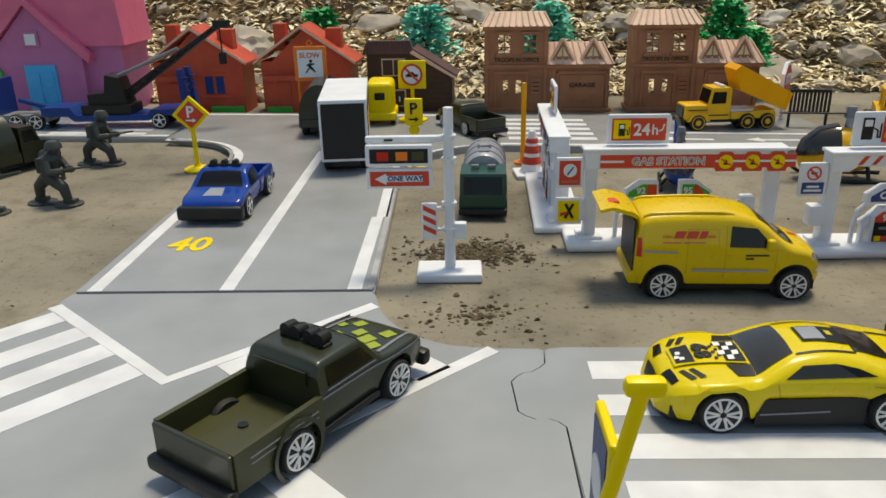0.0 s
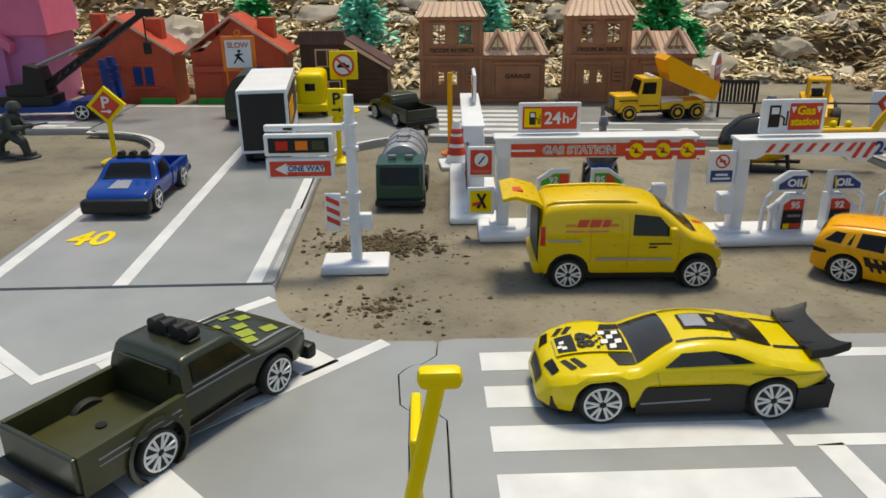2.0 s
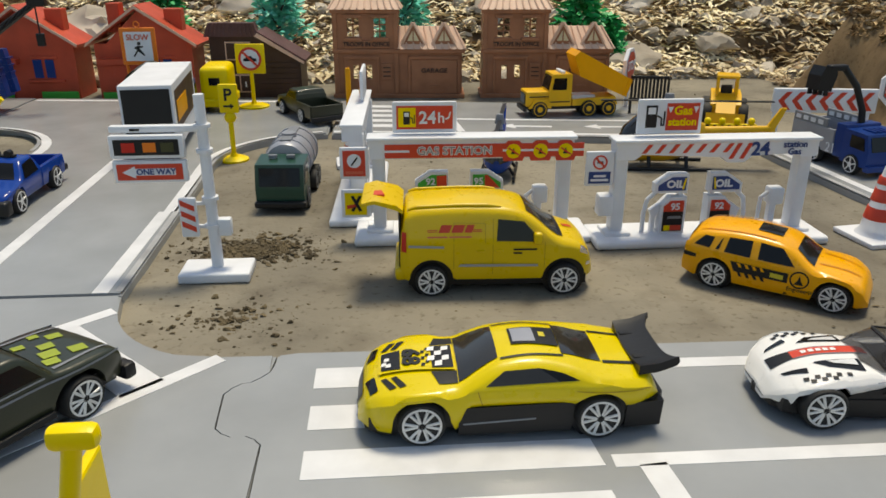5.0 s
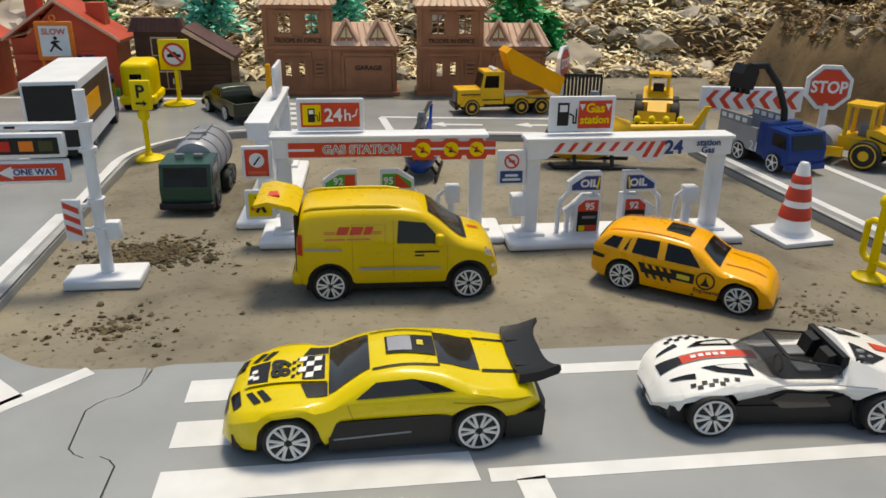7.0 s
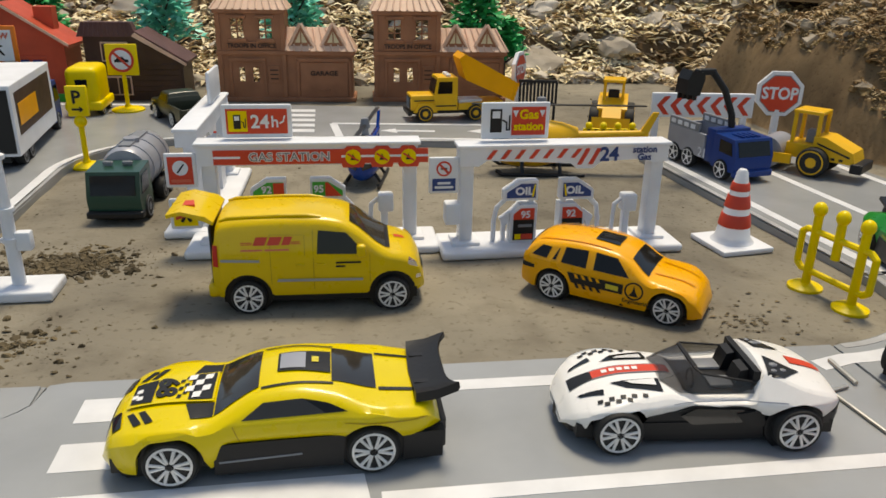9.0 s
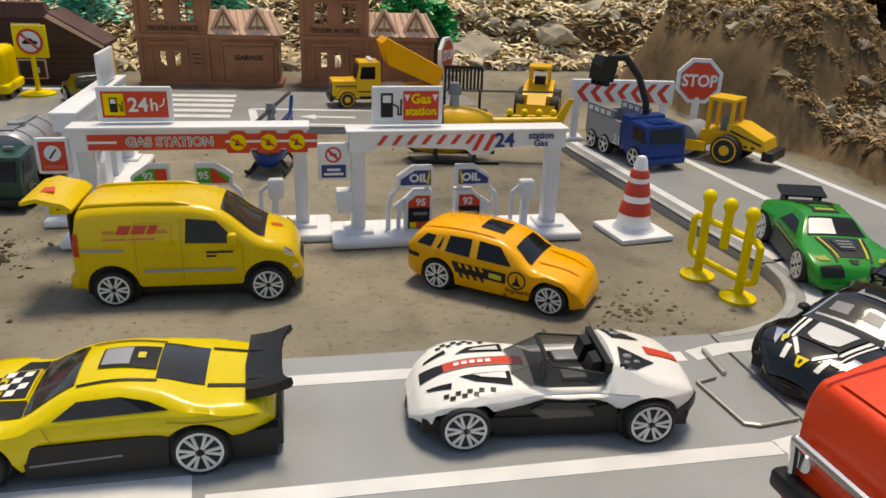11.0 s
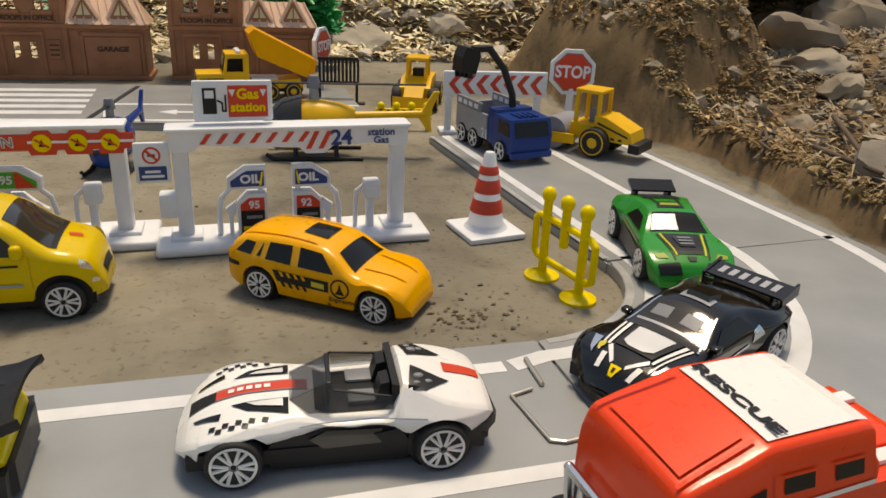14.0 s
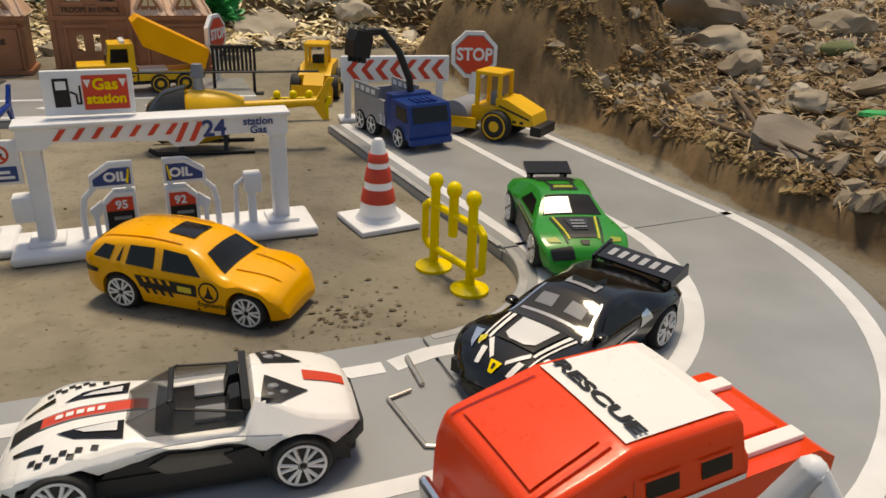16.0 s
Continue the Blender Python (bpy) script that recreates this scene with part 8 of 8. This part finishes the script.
def roller():
    c = thing("road_roller", 38.8, 43.7, ROAD_Z, 128, "yellow road roller with a grey drum", "toy digger", size=0.9)
    part("bonnet", bevel(prism(B(), [(-2.5, 0.9), (-0.3, 0.9), (-0.3, 2.1), (-0.9, 2.1), (-2.3, 1.5)], -0.85, 0.85), 0.12), "digger", c, smooth=40)
    for s in (1, -1):
        part("side_line", prism(B(), [(-2.2, 1.2), (-0.5, 1.7), (-0.5, 1.8), (-2.2, 1.3)], s * 0.85 - 0.02, s * 0.85 + 0.02), "black", c)
        for k in range(3):
            part("bonnet_slot", box(B(), -1.9 + 0.4 * k, -1.7 + 0.4 * k, s * 0.86 - 0.02, s * 0.86 + 0.02, 1.0, 1.12), "black", c)
    cab = part("cab_roof", bevel(box(B(), -0.5, 1.0, -0.75, 0.75, 3.15, 3.35), 0.06), "digger", c)
    for xx in (-0.4, 0.85):
        for yy in (-0.65, 0.65):
            part("cab_pillar", box(B(), xx - 0.09, xx + 0.09, yy - 0.09, yy + 0.09, 1.3, 3.2), "digger", cab)
    part("cab_floor", bevel(box(B(), -0.5, 1.1, -0.8, 0.8, 0.8, 1.6), 0.06), "digger", c)
    part("seat", bevel(box(B(), -0.2, 0.3, -0.3, 0.3, 1.6, 2.3), 0.06), "grey", c)
    part("drum", rod(B(), (2.0, -1.0, 0.85), (2.0, 1.0, 0.85), 0.85, seg=28), "silver", c, "grey metal drum", smooth=40)
    part("drum_frame", bevel(prism(B(), [(0.6, 0.5), (2.6, 0.35), (2.9, 0.6), (2.9, 0.9), (0.6, 1.0)], -1.2, -1.02), 0.04), "digger", c)
    part("drum_frame", bevel(prism(B(), [(0.6, 0.5), (2.6, 0.35), (2.9, 0.6), (2.9, 0.9), (0.6, 1.0)], 1.02, 1.2), 0.04), "digger", c)
    part("front_plate", bevel(box(B(), 2.75, 2.95, -1.2, 1.2, 0.3, 0.8), 0.04), "digger", c)
    part("rear_bumper", bevel(box(B(), -2.9, -2.3, -0.95, 0.95, 0.5, 1.0), 0.06), "black", c)
    wheels(c, (-0.5,), 1.05, 0.78, 0.6, "disc", "digger")
roller()

def helicopter(x, y, rz, mat, label, size, skid=True):
    c = thing("helicopter", x, y, 0, rz, label, "toy helicopter", size=size)
    rings = []
    for xx, r, z in ((2.2, 0.15, 1.05), (2.0, 0.6, 1.1), (1.3, 0.98, 1.25), (0.2, 1.12, 1.35), (-0.9, 0.9, 1.4), (-1.6, 0.45, 1.62)):
        rings.append([Vector((xx, r * 0.85 * math.cos(2 * math.pi * i / 20), z + r * math.sin(2 * math.pi * i / 20))) for i in range(20)])
    part("body", loft(B(), rings), mat, c, smooth=50)
    rings = []
    for xx, r, z in ((2.28, 0.2, 1.1), (2.05, 0.68, 1.2), (1.4, 1.08, 1.35), (0.6, 1.2, 1.4)):
        rings.append([Vector((xx, r * 0.86 * math.cos(math.pi * i / 14), z + r * math.sin(math.pi * i / 14) * 1.02)) for i in range(15)])
    part("canopy", loft(B(), rings, close=False, caps=False), "smoke", c, "clear smoked canopy", smooth=50)
    part("tail_boom", rod(B(), (-1.2, 0, 1.65), (-4.6, 0, 1.85), 0.26, 0.14, 14), mat, c, smooth=40)
    part("tail_fin", bevel(prism(B(), [(-4.3, 1.7), (-4.7, 1.1), (-4.9, 1.1), (-4.8, 1.85), (-5.2, 2.8), (-4.95, 2.8)], -0.08, 0.08), 0.03), mat, c)
    part("mast", rod(B(), (0.1, 0, 2.4), (0.1, 0, 3.15), 0.22, 0.16), "silver", c, smooth=40)
    part("rotor_blade", bevel(box(B(), -4.6, 0.1, -0.12, 0.12, 3.05, 3.1), 0.015), "black", c)
    part("rotor_blade", bevel(box(B(), 0.1, 3.2, -0.12, 0.12, 3.05, 3.1), 0.015), "black", c)
    part("rotor_hub", rod(B(), (0.1, 0, 2.9), (0.1, 0, 3.4), 0.3, 0.2), "grey", c, smooth=40)
    for s in (1, -1):
        part("skid", tube(B(), [(2.1, s * 0.95, 0.3), (1.8, s * 0.95, 0.1), (-1.9, s * 0.95, 0.1)], 0.09), "black", c)
        for xx in (0.9, -0.8):
            part("skid_strut", rod(B(), (xx, s * 0.95, 0.1), (xx, s * 0.5, 0.75), 0.09), "black", c)
helicopter(25.9, 46.0, 172, "digger", "yellow helicopter with clear canopy and black skids", 1.08)
helicopter(17.3, 45.4, 258, "blue", "small dark blue helicopter with black rotor", 0.86)

# ---- toy figures, one plain mesh each ----
def figure(x, y, rz, label):
    bm = B()
    for cx, cy in ((-0.75, 0.15), (0.7, -0.1)):
        lathe(bm, [(0.62, 0), (0.62, 0.08), (0.5, 0.13)], 18, "z", (cx, cy, 0))
    box(bm, -0.6, 0.6, -0.25, 0.25, 0, 0.1)
    for pts in ([(-0.8, 0.15, 0.15), (-0.72, 0.12, 0.8), (-0.15, 0.05, 1.3)], [(0.75, -0.15, 0.15), (0.62, -0.2, 0.85), (0.0, -0.1, 1.3)]):
        rod(bm, pts[0], pts[1], 0.19, 0.24)
        rod(bm, pts[1], pts[2], 0.25, 0.32)
        ball(bm, pts[1], 0.25, 10)
        box(bm, pts[0][0] - 0.18, pts[0][0] + 0.36, pts[0][1] - 0.17, pts[0][1] + 0.17, 0.08, 0.3)
    rod(bm, (-0.08, 0, 1.2), (0.22, 0, 2.15), 0.36, 0.44, 14)
    ball(bm, (0.22, 0, 2.12), 0.45, 12, (0.9, 1.1, 0.75))
    box(bm, -0.42, -0.12, -0.3, 0.3, 1.5, 2.15)
    tube(bm, [(0.2, -0.48, 2.1), (0.35, -0.62, 1.62), (0.85, -0.35, 1.62)], 0.16)
    tube(bm, [(0.2, 0.46, 2.1), (0.6, 0.4, 1.6), (1.15, -0.2, 1.68)], 0.16)
    rod(bm, (0.25, -0.36, 1.52), (1.35, -0.28, 1.72), 0.1)
    rod(bm, (1.3, -0.28, 1.72), (2.1, -0.24, 1.84), 0.05)
    box(bm, 0.75, 0.9, -0.4, -0.28, 1.25, 1.6)
    ball(bm, (0.42, 0, 2.55), 0.26, 12)
    lathe(bm, [(0.38, 2.58), (0.36, 2.72), (0.24, 2.9), (0.02, 2.96)], 16, "z", (0.4, 0, 0))
    ob = part("toy_soldier", bm, "soldier", smooth=40)
    ob.matrix_world = spot(x, y, 0, 0, 0, rz) @ Matrix.Scale(1.08, 4)
    tagged(ob, label, "toy figure", "toy soldiers")
figure(-13.4, 43.2, -5, "grey-green plastic toy soldier holding a rifle")
figure(-14.6, 51.0, 0, "grey-green plastic toy soldier holding a rifle")
figure(-16.3, 41.6, 15, "grey-green plastic toy soldier holding a rifle")

# ---- plastic trees behind the houses ----
def toy_tree(x, y, h, r, mat, label, seed):
    rnd = random.Random(seed)
    c = thing("toy_tree", x, y, ground_z(x, y) - 0.1, 0, label, "toy tree", "plastic trees")
    bm = rod(B(), (0, 0, 0), (0.1, 0, h * 0.75), 0.28, 0.12)
    for i in range(6):
        a = i * 1.05
        rod(bm, (0, 0, h * (0.35 + 0.07 * i)), (r * 0.7 * math.cos(a), r * 0.7 * math.sin(a), h * (0.5 + 0.08 * i)), 0.1, 0.05, 6)
    part("trunk", bm, "trunk", c)
    verts, faces = [], []
    for i in range(900):
        a, u = rnd.uniform(0, 6.283), rnd.random() ** 0.5
        z = h * rnd.uniform(0.5, 1.0)
        rr = r * u * (1.15 - 0.75 * ((z / h - 0.42) / 0.58)) * (0.8 + 0.35 * math.sin(a * 5 + z * 2))
        o = Vector((rr * math.cos(a), rr * math.sin(a), z))
        d = Vector((math.cos(a), math.sin(a), rnd.uniform(-0.5, 0.5))).normalized() * rnd.uniform(0.45, 0.85)
        s = d.cross(Vector((rnd.uniform(-1, 1), rnd.uniform(-1, 1), 1))).normalized() * 0.2
        k = len(verts)
        verts += [tuple((o - s * 0.4) * U), tuple((o + d * 0.5 - s) * U), tuple((o + d) * U), tuple((o + d * 0.5 + s) * U), tuple((o + s * 0.4) * U)]
        faces.append((k, k + 1, k + 2, k + 3, k + 4))
    me = bpy.data.meshes.new("crown")
    me.from_pydata(verts, [], faces)
    me.materials.append(M[mat])
    cr = new("crown", me)
    cr.parent = c
toy_tree(-5.0, 72.2, 7.4, 2.0, "leafgreen", "green plastic tree with small leaves", 1)
toy_tree(3.6, 72.2, 7.4, 2.5, "leafteal", "pale teal plastic tree with feathery leaves", 2)
toy_tree(13.4, 70.5, 7.6, 2.3, "leafteal", "pale teal plastic tree with feathery leaves", 3)
toy_tree(27.0, 69.6, 7.6, 2.1, "leafgreen", "green plastic tree with small leaves", 4)
toy_tree(29.3, 70.2, 5.4, 1.5, "leafgreen", "low green plastic tree with small leaves", 5)

# ---- stones, litter, twigs and crumbs on slope and bank ----
def stone_mesh(seed, sub=2, rough=0.35):
    bm = B()
    bmesh.ops.create_icosphere(bm, subdivisions=sub, radius=1)
    for v in bm.verts:
        n = noise.fractal(v.co * 1.1 + Vector((seed * 7.1, 0, 0)), 1.0, 2.0, 4)
        v.co *= 1 + rough * n
        v.co = Vector((round(v.co.x * 3.5) / 3.5 * 0.45 + v.co.x * 0.55, v.co.y, v.co.z * 0.68))
    return bm

STONES = []
for i in range(6):
    me = bpy.data.meshes.new("stone")
    b_ = stone_mesh(i, 3)
    b_.transform(Matrix.Scale(U, 4))
    b_.to_mesh(me)
    b_.free()
    me.polygons.foreach_set("use_smooth", [True] * len(me.polygons))
    me.set_sharp_from_angle(angle=radians(32))
    me.materials.append(M["stonelight" if i % 3 == 2 else "stone"])
    STONES.append(me)

BANK_STONES = []
for me in STONES:
    me = me.copy()
    me.materials[0] = M["bankstone"]
    BANK_STONES.append(me)

rnd = random.Random(11)
def rock(x, y, r, i, flat=1.0, label="rough grey-brown stone lying on the earth slope"):
    ob = new("rock", (BANK_STONES if x > 45 else STONES)[i % 6])
    z = ground_z(x, y)
    ob.matrix_world = spot(x, y, z + 0.12 * r, rnd.uniform(-18, 18), rnd.uniform(-18, 18), rnd.uniform(0, 360)) @ Matrix.Diagonal((r, r * rnd.uniform(0.7, 1.0), r * flat, 1))
    tagged(ob, label, "rock", "rocks on the slope")

for x, y, r, i, f in ((-14, 84, 3.4, 0, 0.9), (-20, 80, 2.2, 1, 0.8), (32, 92, 4.6, 3, 0.8), (40, 90, 4.0, 4, 0.9), (26, 98, 3.5, 0, 0.7), (47, 98, 4.5, 1, 0.9), (36, 84, 1.6, 2, 0.8), (31, 82, 1.3, 5, 0.7), (22, 86, 2.0, 1, 0.7),
                      (33.5, 76, 2.4, 3, 0.5), (41, 77, 2.2, 4, 0.6), (37, 73, 1.2, 0, 0.7), (8, 92, 2.5, 3, 0.7), (-2, 90, 2.2, 4, 0.7), (52, 55, 2.0, 0, 0.7), (58, 52, 2.8, 1, 0.6), (55, 46, 1.6, 3, 0.7), (62, 58, 3.2, 4, 0.7), (66, 50, 2.4, 0, 0.7), (50, 43, 1.0, 2, 0.7), (48.5, 33.3, 0.75, 5, 0.8), (53, 39, 1.2, 1, 0.7), (58, 40, 1.5, 3, 0.7), (70, 62, 4.0, 1, 0.8), (60, 70, 4.0, 3, 0.8), (75, 75, 5.0, 0, 0.8), (52, 30, 1.2, 4, 0.7), (56, 34, 1.0, 2, 0.6)):
    rock(x, y, r, i, f)

def slab():
    bm = bevel(prism(B(), [(-2.1, -1.1), (-0.9, -1.7), (0.9, -1.4), (2.0, -0.2), (1.6, 1.3), (0.2, 1.7), (-1.5, 0.9)], 0, 0.8, "z"), 0.15)
    ob = part("stone_slab", bm, "slab")
    ob.matrix_world = spot(47.0, 34.4, ground_z(47.0, 34.4) + 0.05, 14, -4, 18) @ Matrix.Scale(0.95, 4)
    tagged(ob, "flat grey-brown broken slab leaning on rubble", "stone slab")
slab()

def green_stone():
    ob = part("green_stone", stone_mesh(3, 3, 0.12), "greenstone", smooth=True)
    ob.matrix_world = spot(61.7, 45.7, ground_z(61.7, 45.7) + 0.3, 0, 0, 20) @ Matrix.Diagonal((1.5, 0.9, 0.9, 1))
    tagged(ob, "smooth dull green stone lying in the rubble", "rock")
green_stone()

def scatter(name, count, place, maker, mat, label, category):
    """Many small uncountable pieces in one mesh."""
    verts, faces = [], []
    for _ in range(count):
        x, y = place()
        maker(verts, faces, x, y)
    me = bpy.data.meshes.new(name)
    me.from_pydata([tuple(Vector(v) * U) for v in verts], [], faces)
    me.materials.append(M[mat])
    return tagged(new(name, me), label, category, kind="stuff")

def on_slope():
    while True:
        x, y = rnd.uniform(-48, 85), rnd.uniform(72, 72 + 75 * rnd.random() ** 1.3 + 1)
        if y > 71.5 + 0.0 * x:
            return x, y

def steepness(x, y):
    return math.hypot(ground_z(x + 0.4, y) - ground_z(x - 0.4, y), ground_z(x, y + 0.4) - ground_z(x, y - 0.4)) / 0.8

def on_bank():
    while True:
        x, y = rnd.uniform(42, 85), rnd.uniform(18, 75)
        if bank_dist(x, y) > 1.0 and steepness(x, y) < 1.1:
            return x, y

def pebble(lo, hi):
    def make(verts, faces, x, y):
        r = lo + (hi - lo) * rnd.random() ** 3
        z = ground_z(x, y)
        k = len(verts)
        a0, fl, st = rnd.uniform(0, 6.28), rnd.uniform(0.4, 1.2), rnd.uniform(0.5, 1.0)
        tx, ty = rnd.uniform(-0.5, 0.5), rnd.uniform(-0.5, 0.5)
        for ring, (rr, hh) in enumerate(((0.75, -0.3), (1.0, 0.15), (0.6, 0.6))):
            for i in range(6):
                a = a0 + i * 1.047
                q = r * rr * rnd.uniform(0.6, 1.3)
                u, v = q * math.cos(a), q * math.sin(a) * st
                verts.append((x + u, y + v, z + r * fl * (hh + rnd.uniform(-0.2, 0.2)) + u * tx + v * ty))
        for ring in range(2):
            for i in range(6):
                j = (i + 1) % 6
                faces.append((k + ring * 6 + i, k + ring * 6 + j, k + ring * 6 + 6 + j, k + ring * 6 + 6 + i))
        faces.append(tuple(k + 12 + i for i in range(6)))
    return make

def blade(lo, hi, w):
    def make(verts, faces, x, y):
        z = ground_z(x, y) + rnd.uniform(0.02, 0.35)
        a, l, t = rnd.uniform(0, 6.28), rnd.uniform(lo, hi), rnd.uniform(-0.25, 0.3)
        d, s = Vector((math.cos(a), math.sin(a), t)) * l, Vector((-math.sin(a), math.cos(a), rnd.uniform(-0.5, 0.5))) * w
        k = len(verts)
        o = Vector((x, y, z))
        c = Vector((0, 0, rnd.uniform(0, 0.25) * l))
        verts.extend([o - d / 2, o - s + c, o + d / 2, o + s + c])
        faces.append((k, k + 1, k + 2, k + 3))
    return make

scatter("gravel", 3600, on_slope, pebble(0.2, 1.1), "stone", "grey-brown broken stones strewn over the slope", "gravel")
scatter("gravel", 1500, on_slope, pebble(0.2, 1.0), "stonelight", "pale broken stones strewn over the slope", "gravel")
scatter("gravel", 4600, on_bank, pebble(0.1, 0.7), "bankstone", "grey-brown rubble lying on the earth bank", "gravel")
scatter("gravel", 700, on_bank, pebble(0.1, 0.6), "stone", "pale rubble lying on the earth bank", "gravel")
scatter("leaf_litter", 27000, on_slope, blade(0.6, 2.2, 0.17), "straw", "pale dry bamboo leaves covering the slope", "leaf litter")
scatter("leaf_litter", 9000, on_slope, blade(0.6, 1.8, 0.2), "litter", "brown dry leaves covering the slope", "leaf litter")
scatter("leaf_litter", 10000, on_bank, blade(0.4, 1.7, 0.05), "shadestraw", "pale dry straw on the earth bank", "leaf litter")
scatter("leaf_litter", 8000, on_bank, blade(0.3, 0.9, 0.14), "litter", "brown dry leaves on the earth bank", "leaf litter")

def on_edge():
    while True:
        x, y = rnd.uniform(37, 62), rnd.uniform(30, 66)
        if 0.5 < bank_dist(x, y) < (10 if y > 46 else 3.0) and ground_z(x, y) > 1.0 and steepness(x, y) < 1.6:
            return x, y
scatter("bank_crumbs", 1700, on_edge, pebble(0.1, 0.42), "moss", "crumbling clods of dry earth on the edge of the bank", "soil")
scatter("moss", 6500, on_edge, blade(0.15, 0.5, 0.06), "moss", "dry yellow-brown moss on the edge of the bank", "moss")

def soil_patch(cx, cy, rx, ry):
    def where():
        a, u = rnd.uniform(0, 6.28), rnd.gauss(0, 0.5)
        return cx + rx * u * math.cos(a), cy + ry * u * math.sin(a)
    return where
scatter("soil_crumbs", 2200, soil_patch(6.8, 35.9, 2.8, 1.7), pebble(0.025, 0.16), "crumb", "brown soil crumbs spilled on the sand", "soil")
scatter("soil_crumbs", 280, soil_patch(7.0, 30.2, 3.0, 2.0), pebble(0.02, 0.15), "crumb", "brown soil crumbs spilled on the sand", "soil")
def flake(verts, faces, x, y):
    """A thin curled scrap of dried mud."""
    z, a, r = ground_z(x, y) + 0.02, rnd.uniform(0, 6.28), rnd.uniform(0.03, 0.15)
    k = len(verts)
    for i in range(5):
        b = a + i * 1.257
        q = r * rnd.uniform(0.4, 1.1)
        verts.append((x + q * math.cos(b), y + 0.6 * q * math.sin(b), z + rnd.uniform(0, 0.04)))
    faces.append(tuple(k + i for i in range(5)))
scatter("mud_flakes", 110, soil_patch(27.6, 29.2, 4.6, 2.8), flake, "crumb", "dark curled flakes of dried mud on the sand", "soil")
scatter("soil_crumbs", 500, lambda: (rnd.uniform(-14, 44), rnd.uniform(28, 70)), pebble(0.02, 0.09), "crumb", "tiny grit on the sandy yard", "soil")

for i in range(16):
    x, y = (rnd.uniform(46, 66), rnd.uniform(26, 60)) if i < 9 else (rnd.uniform(-30, 60), rnd.uniform(76, 100))
    while steepness(x, y) > 0.6:
        x += 0.9
    tw = thing("twig", x, y, ground_z(x, y) + 0.3, rnd.uniform(0, 360), "thin crooked dry brown twig on the rubble", "twig", "twigs")
    pts = [(0, 0, 0)]
    for k in range(5):
        pts.append((pts[-1][0] + rnd.uniform(0.8, 1.6), pts[-1][1] + rnd.uniform(-0.5, 0.5), pts[-1][2] + rnd.uniform(-0.15, 0.3)))
    part("stem", tube(B(), pts, 0.07, 6), "twig", tw)
for line_pts in ([(50.3, 41.3), (46.3, 34.9), (45.8, 31.6)], [(46.2, 37.7), (45.3, 33.2)]):
    (x0, y0) = line_pts[0]
    tw = thing("branch", x0, y0, ground_z(x0, y0) + 0.5, 0, "long crooked dead branch lying across the rubble", "branch", "dead branches")
    pts = [(x - x0, y - y0, ground_z(x, y) - ground_z(x0, y0) + 0.25) for x, y in line_pts]
    bm = B()
    for p, q, r in zip(pts, pts[1:], (0.13, 0.1)):
        rod(bm, p, q, r, r * 0.75, 8)
        ball(bm, q, r * 0.75, 8)
    part("stem", bm, "twig", tw, smooth=50)
leaf = thing("green_scrap", 52.0, 34.6, ground_z(52, 34.6) + 0.3, 0, "crumpled bright green scrap on the rubble", "scrap")
bm = B()
for i in range(7):
    a = i * 0.9
    prism(bm, [(0.3 * i * 0.4, 0), (1.0 + 0.1 * i, 0.5), (0.6, 1.0), (-0.3, 0.7)], 0.02 * i, 0.02 * i + 0.02, "z")
part("sheet", bm, "leafgreen", leaf)
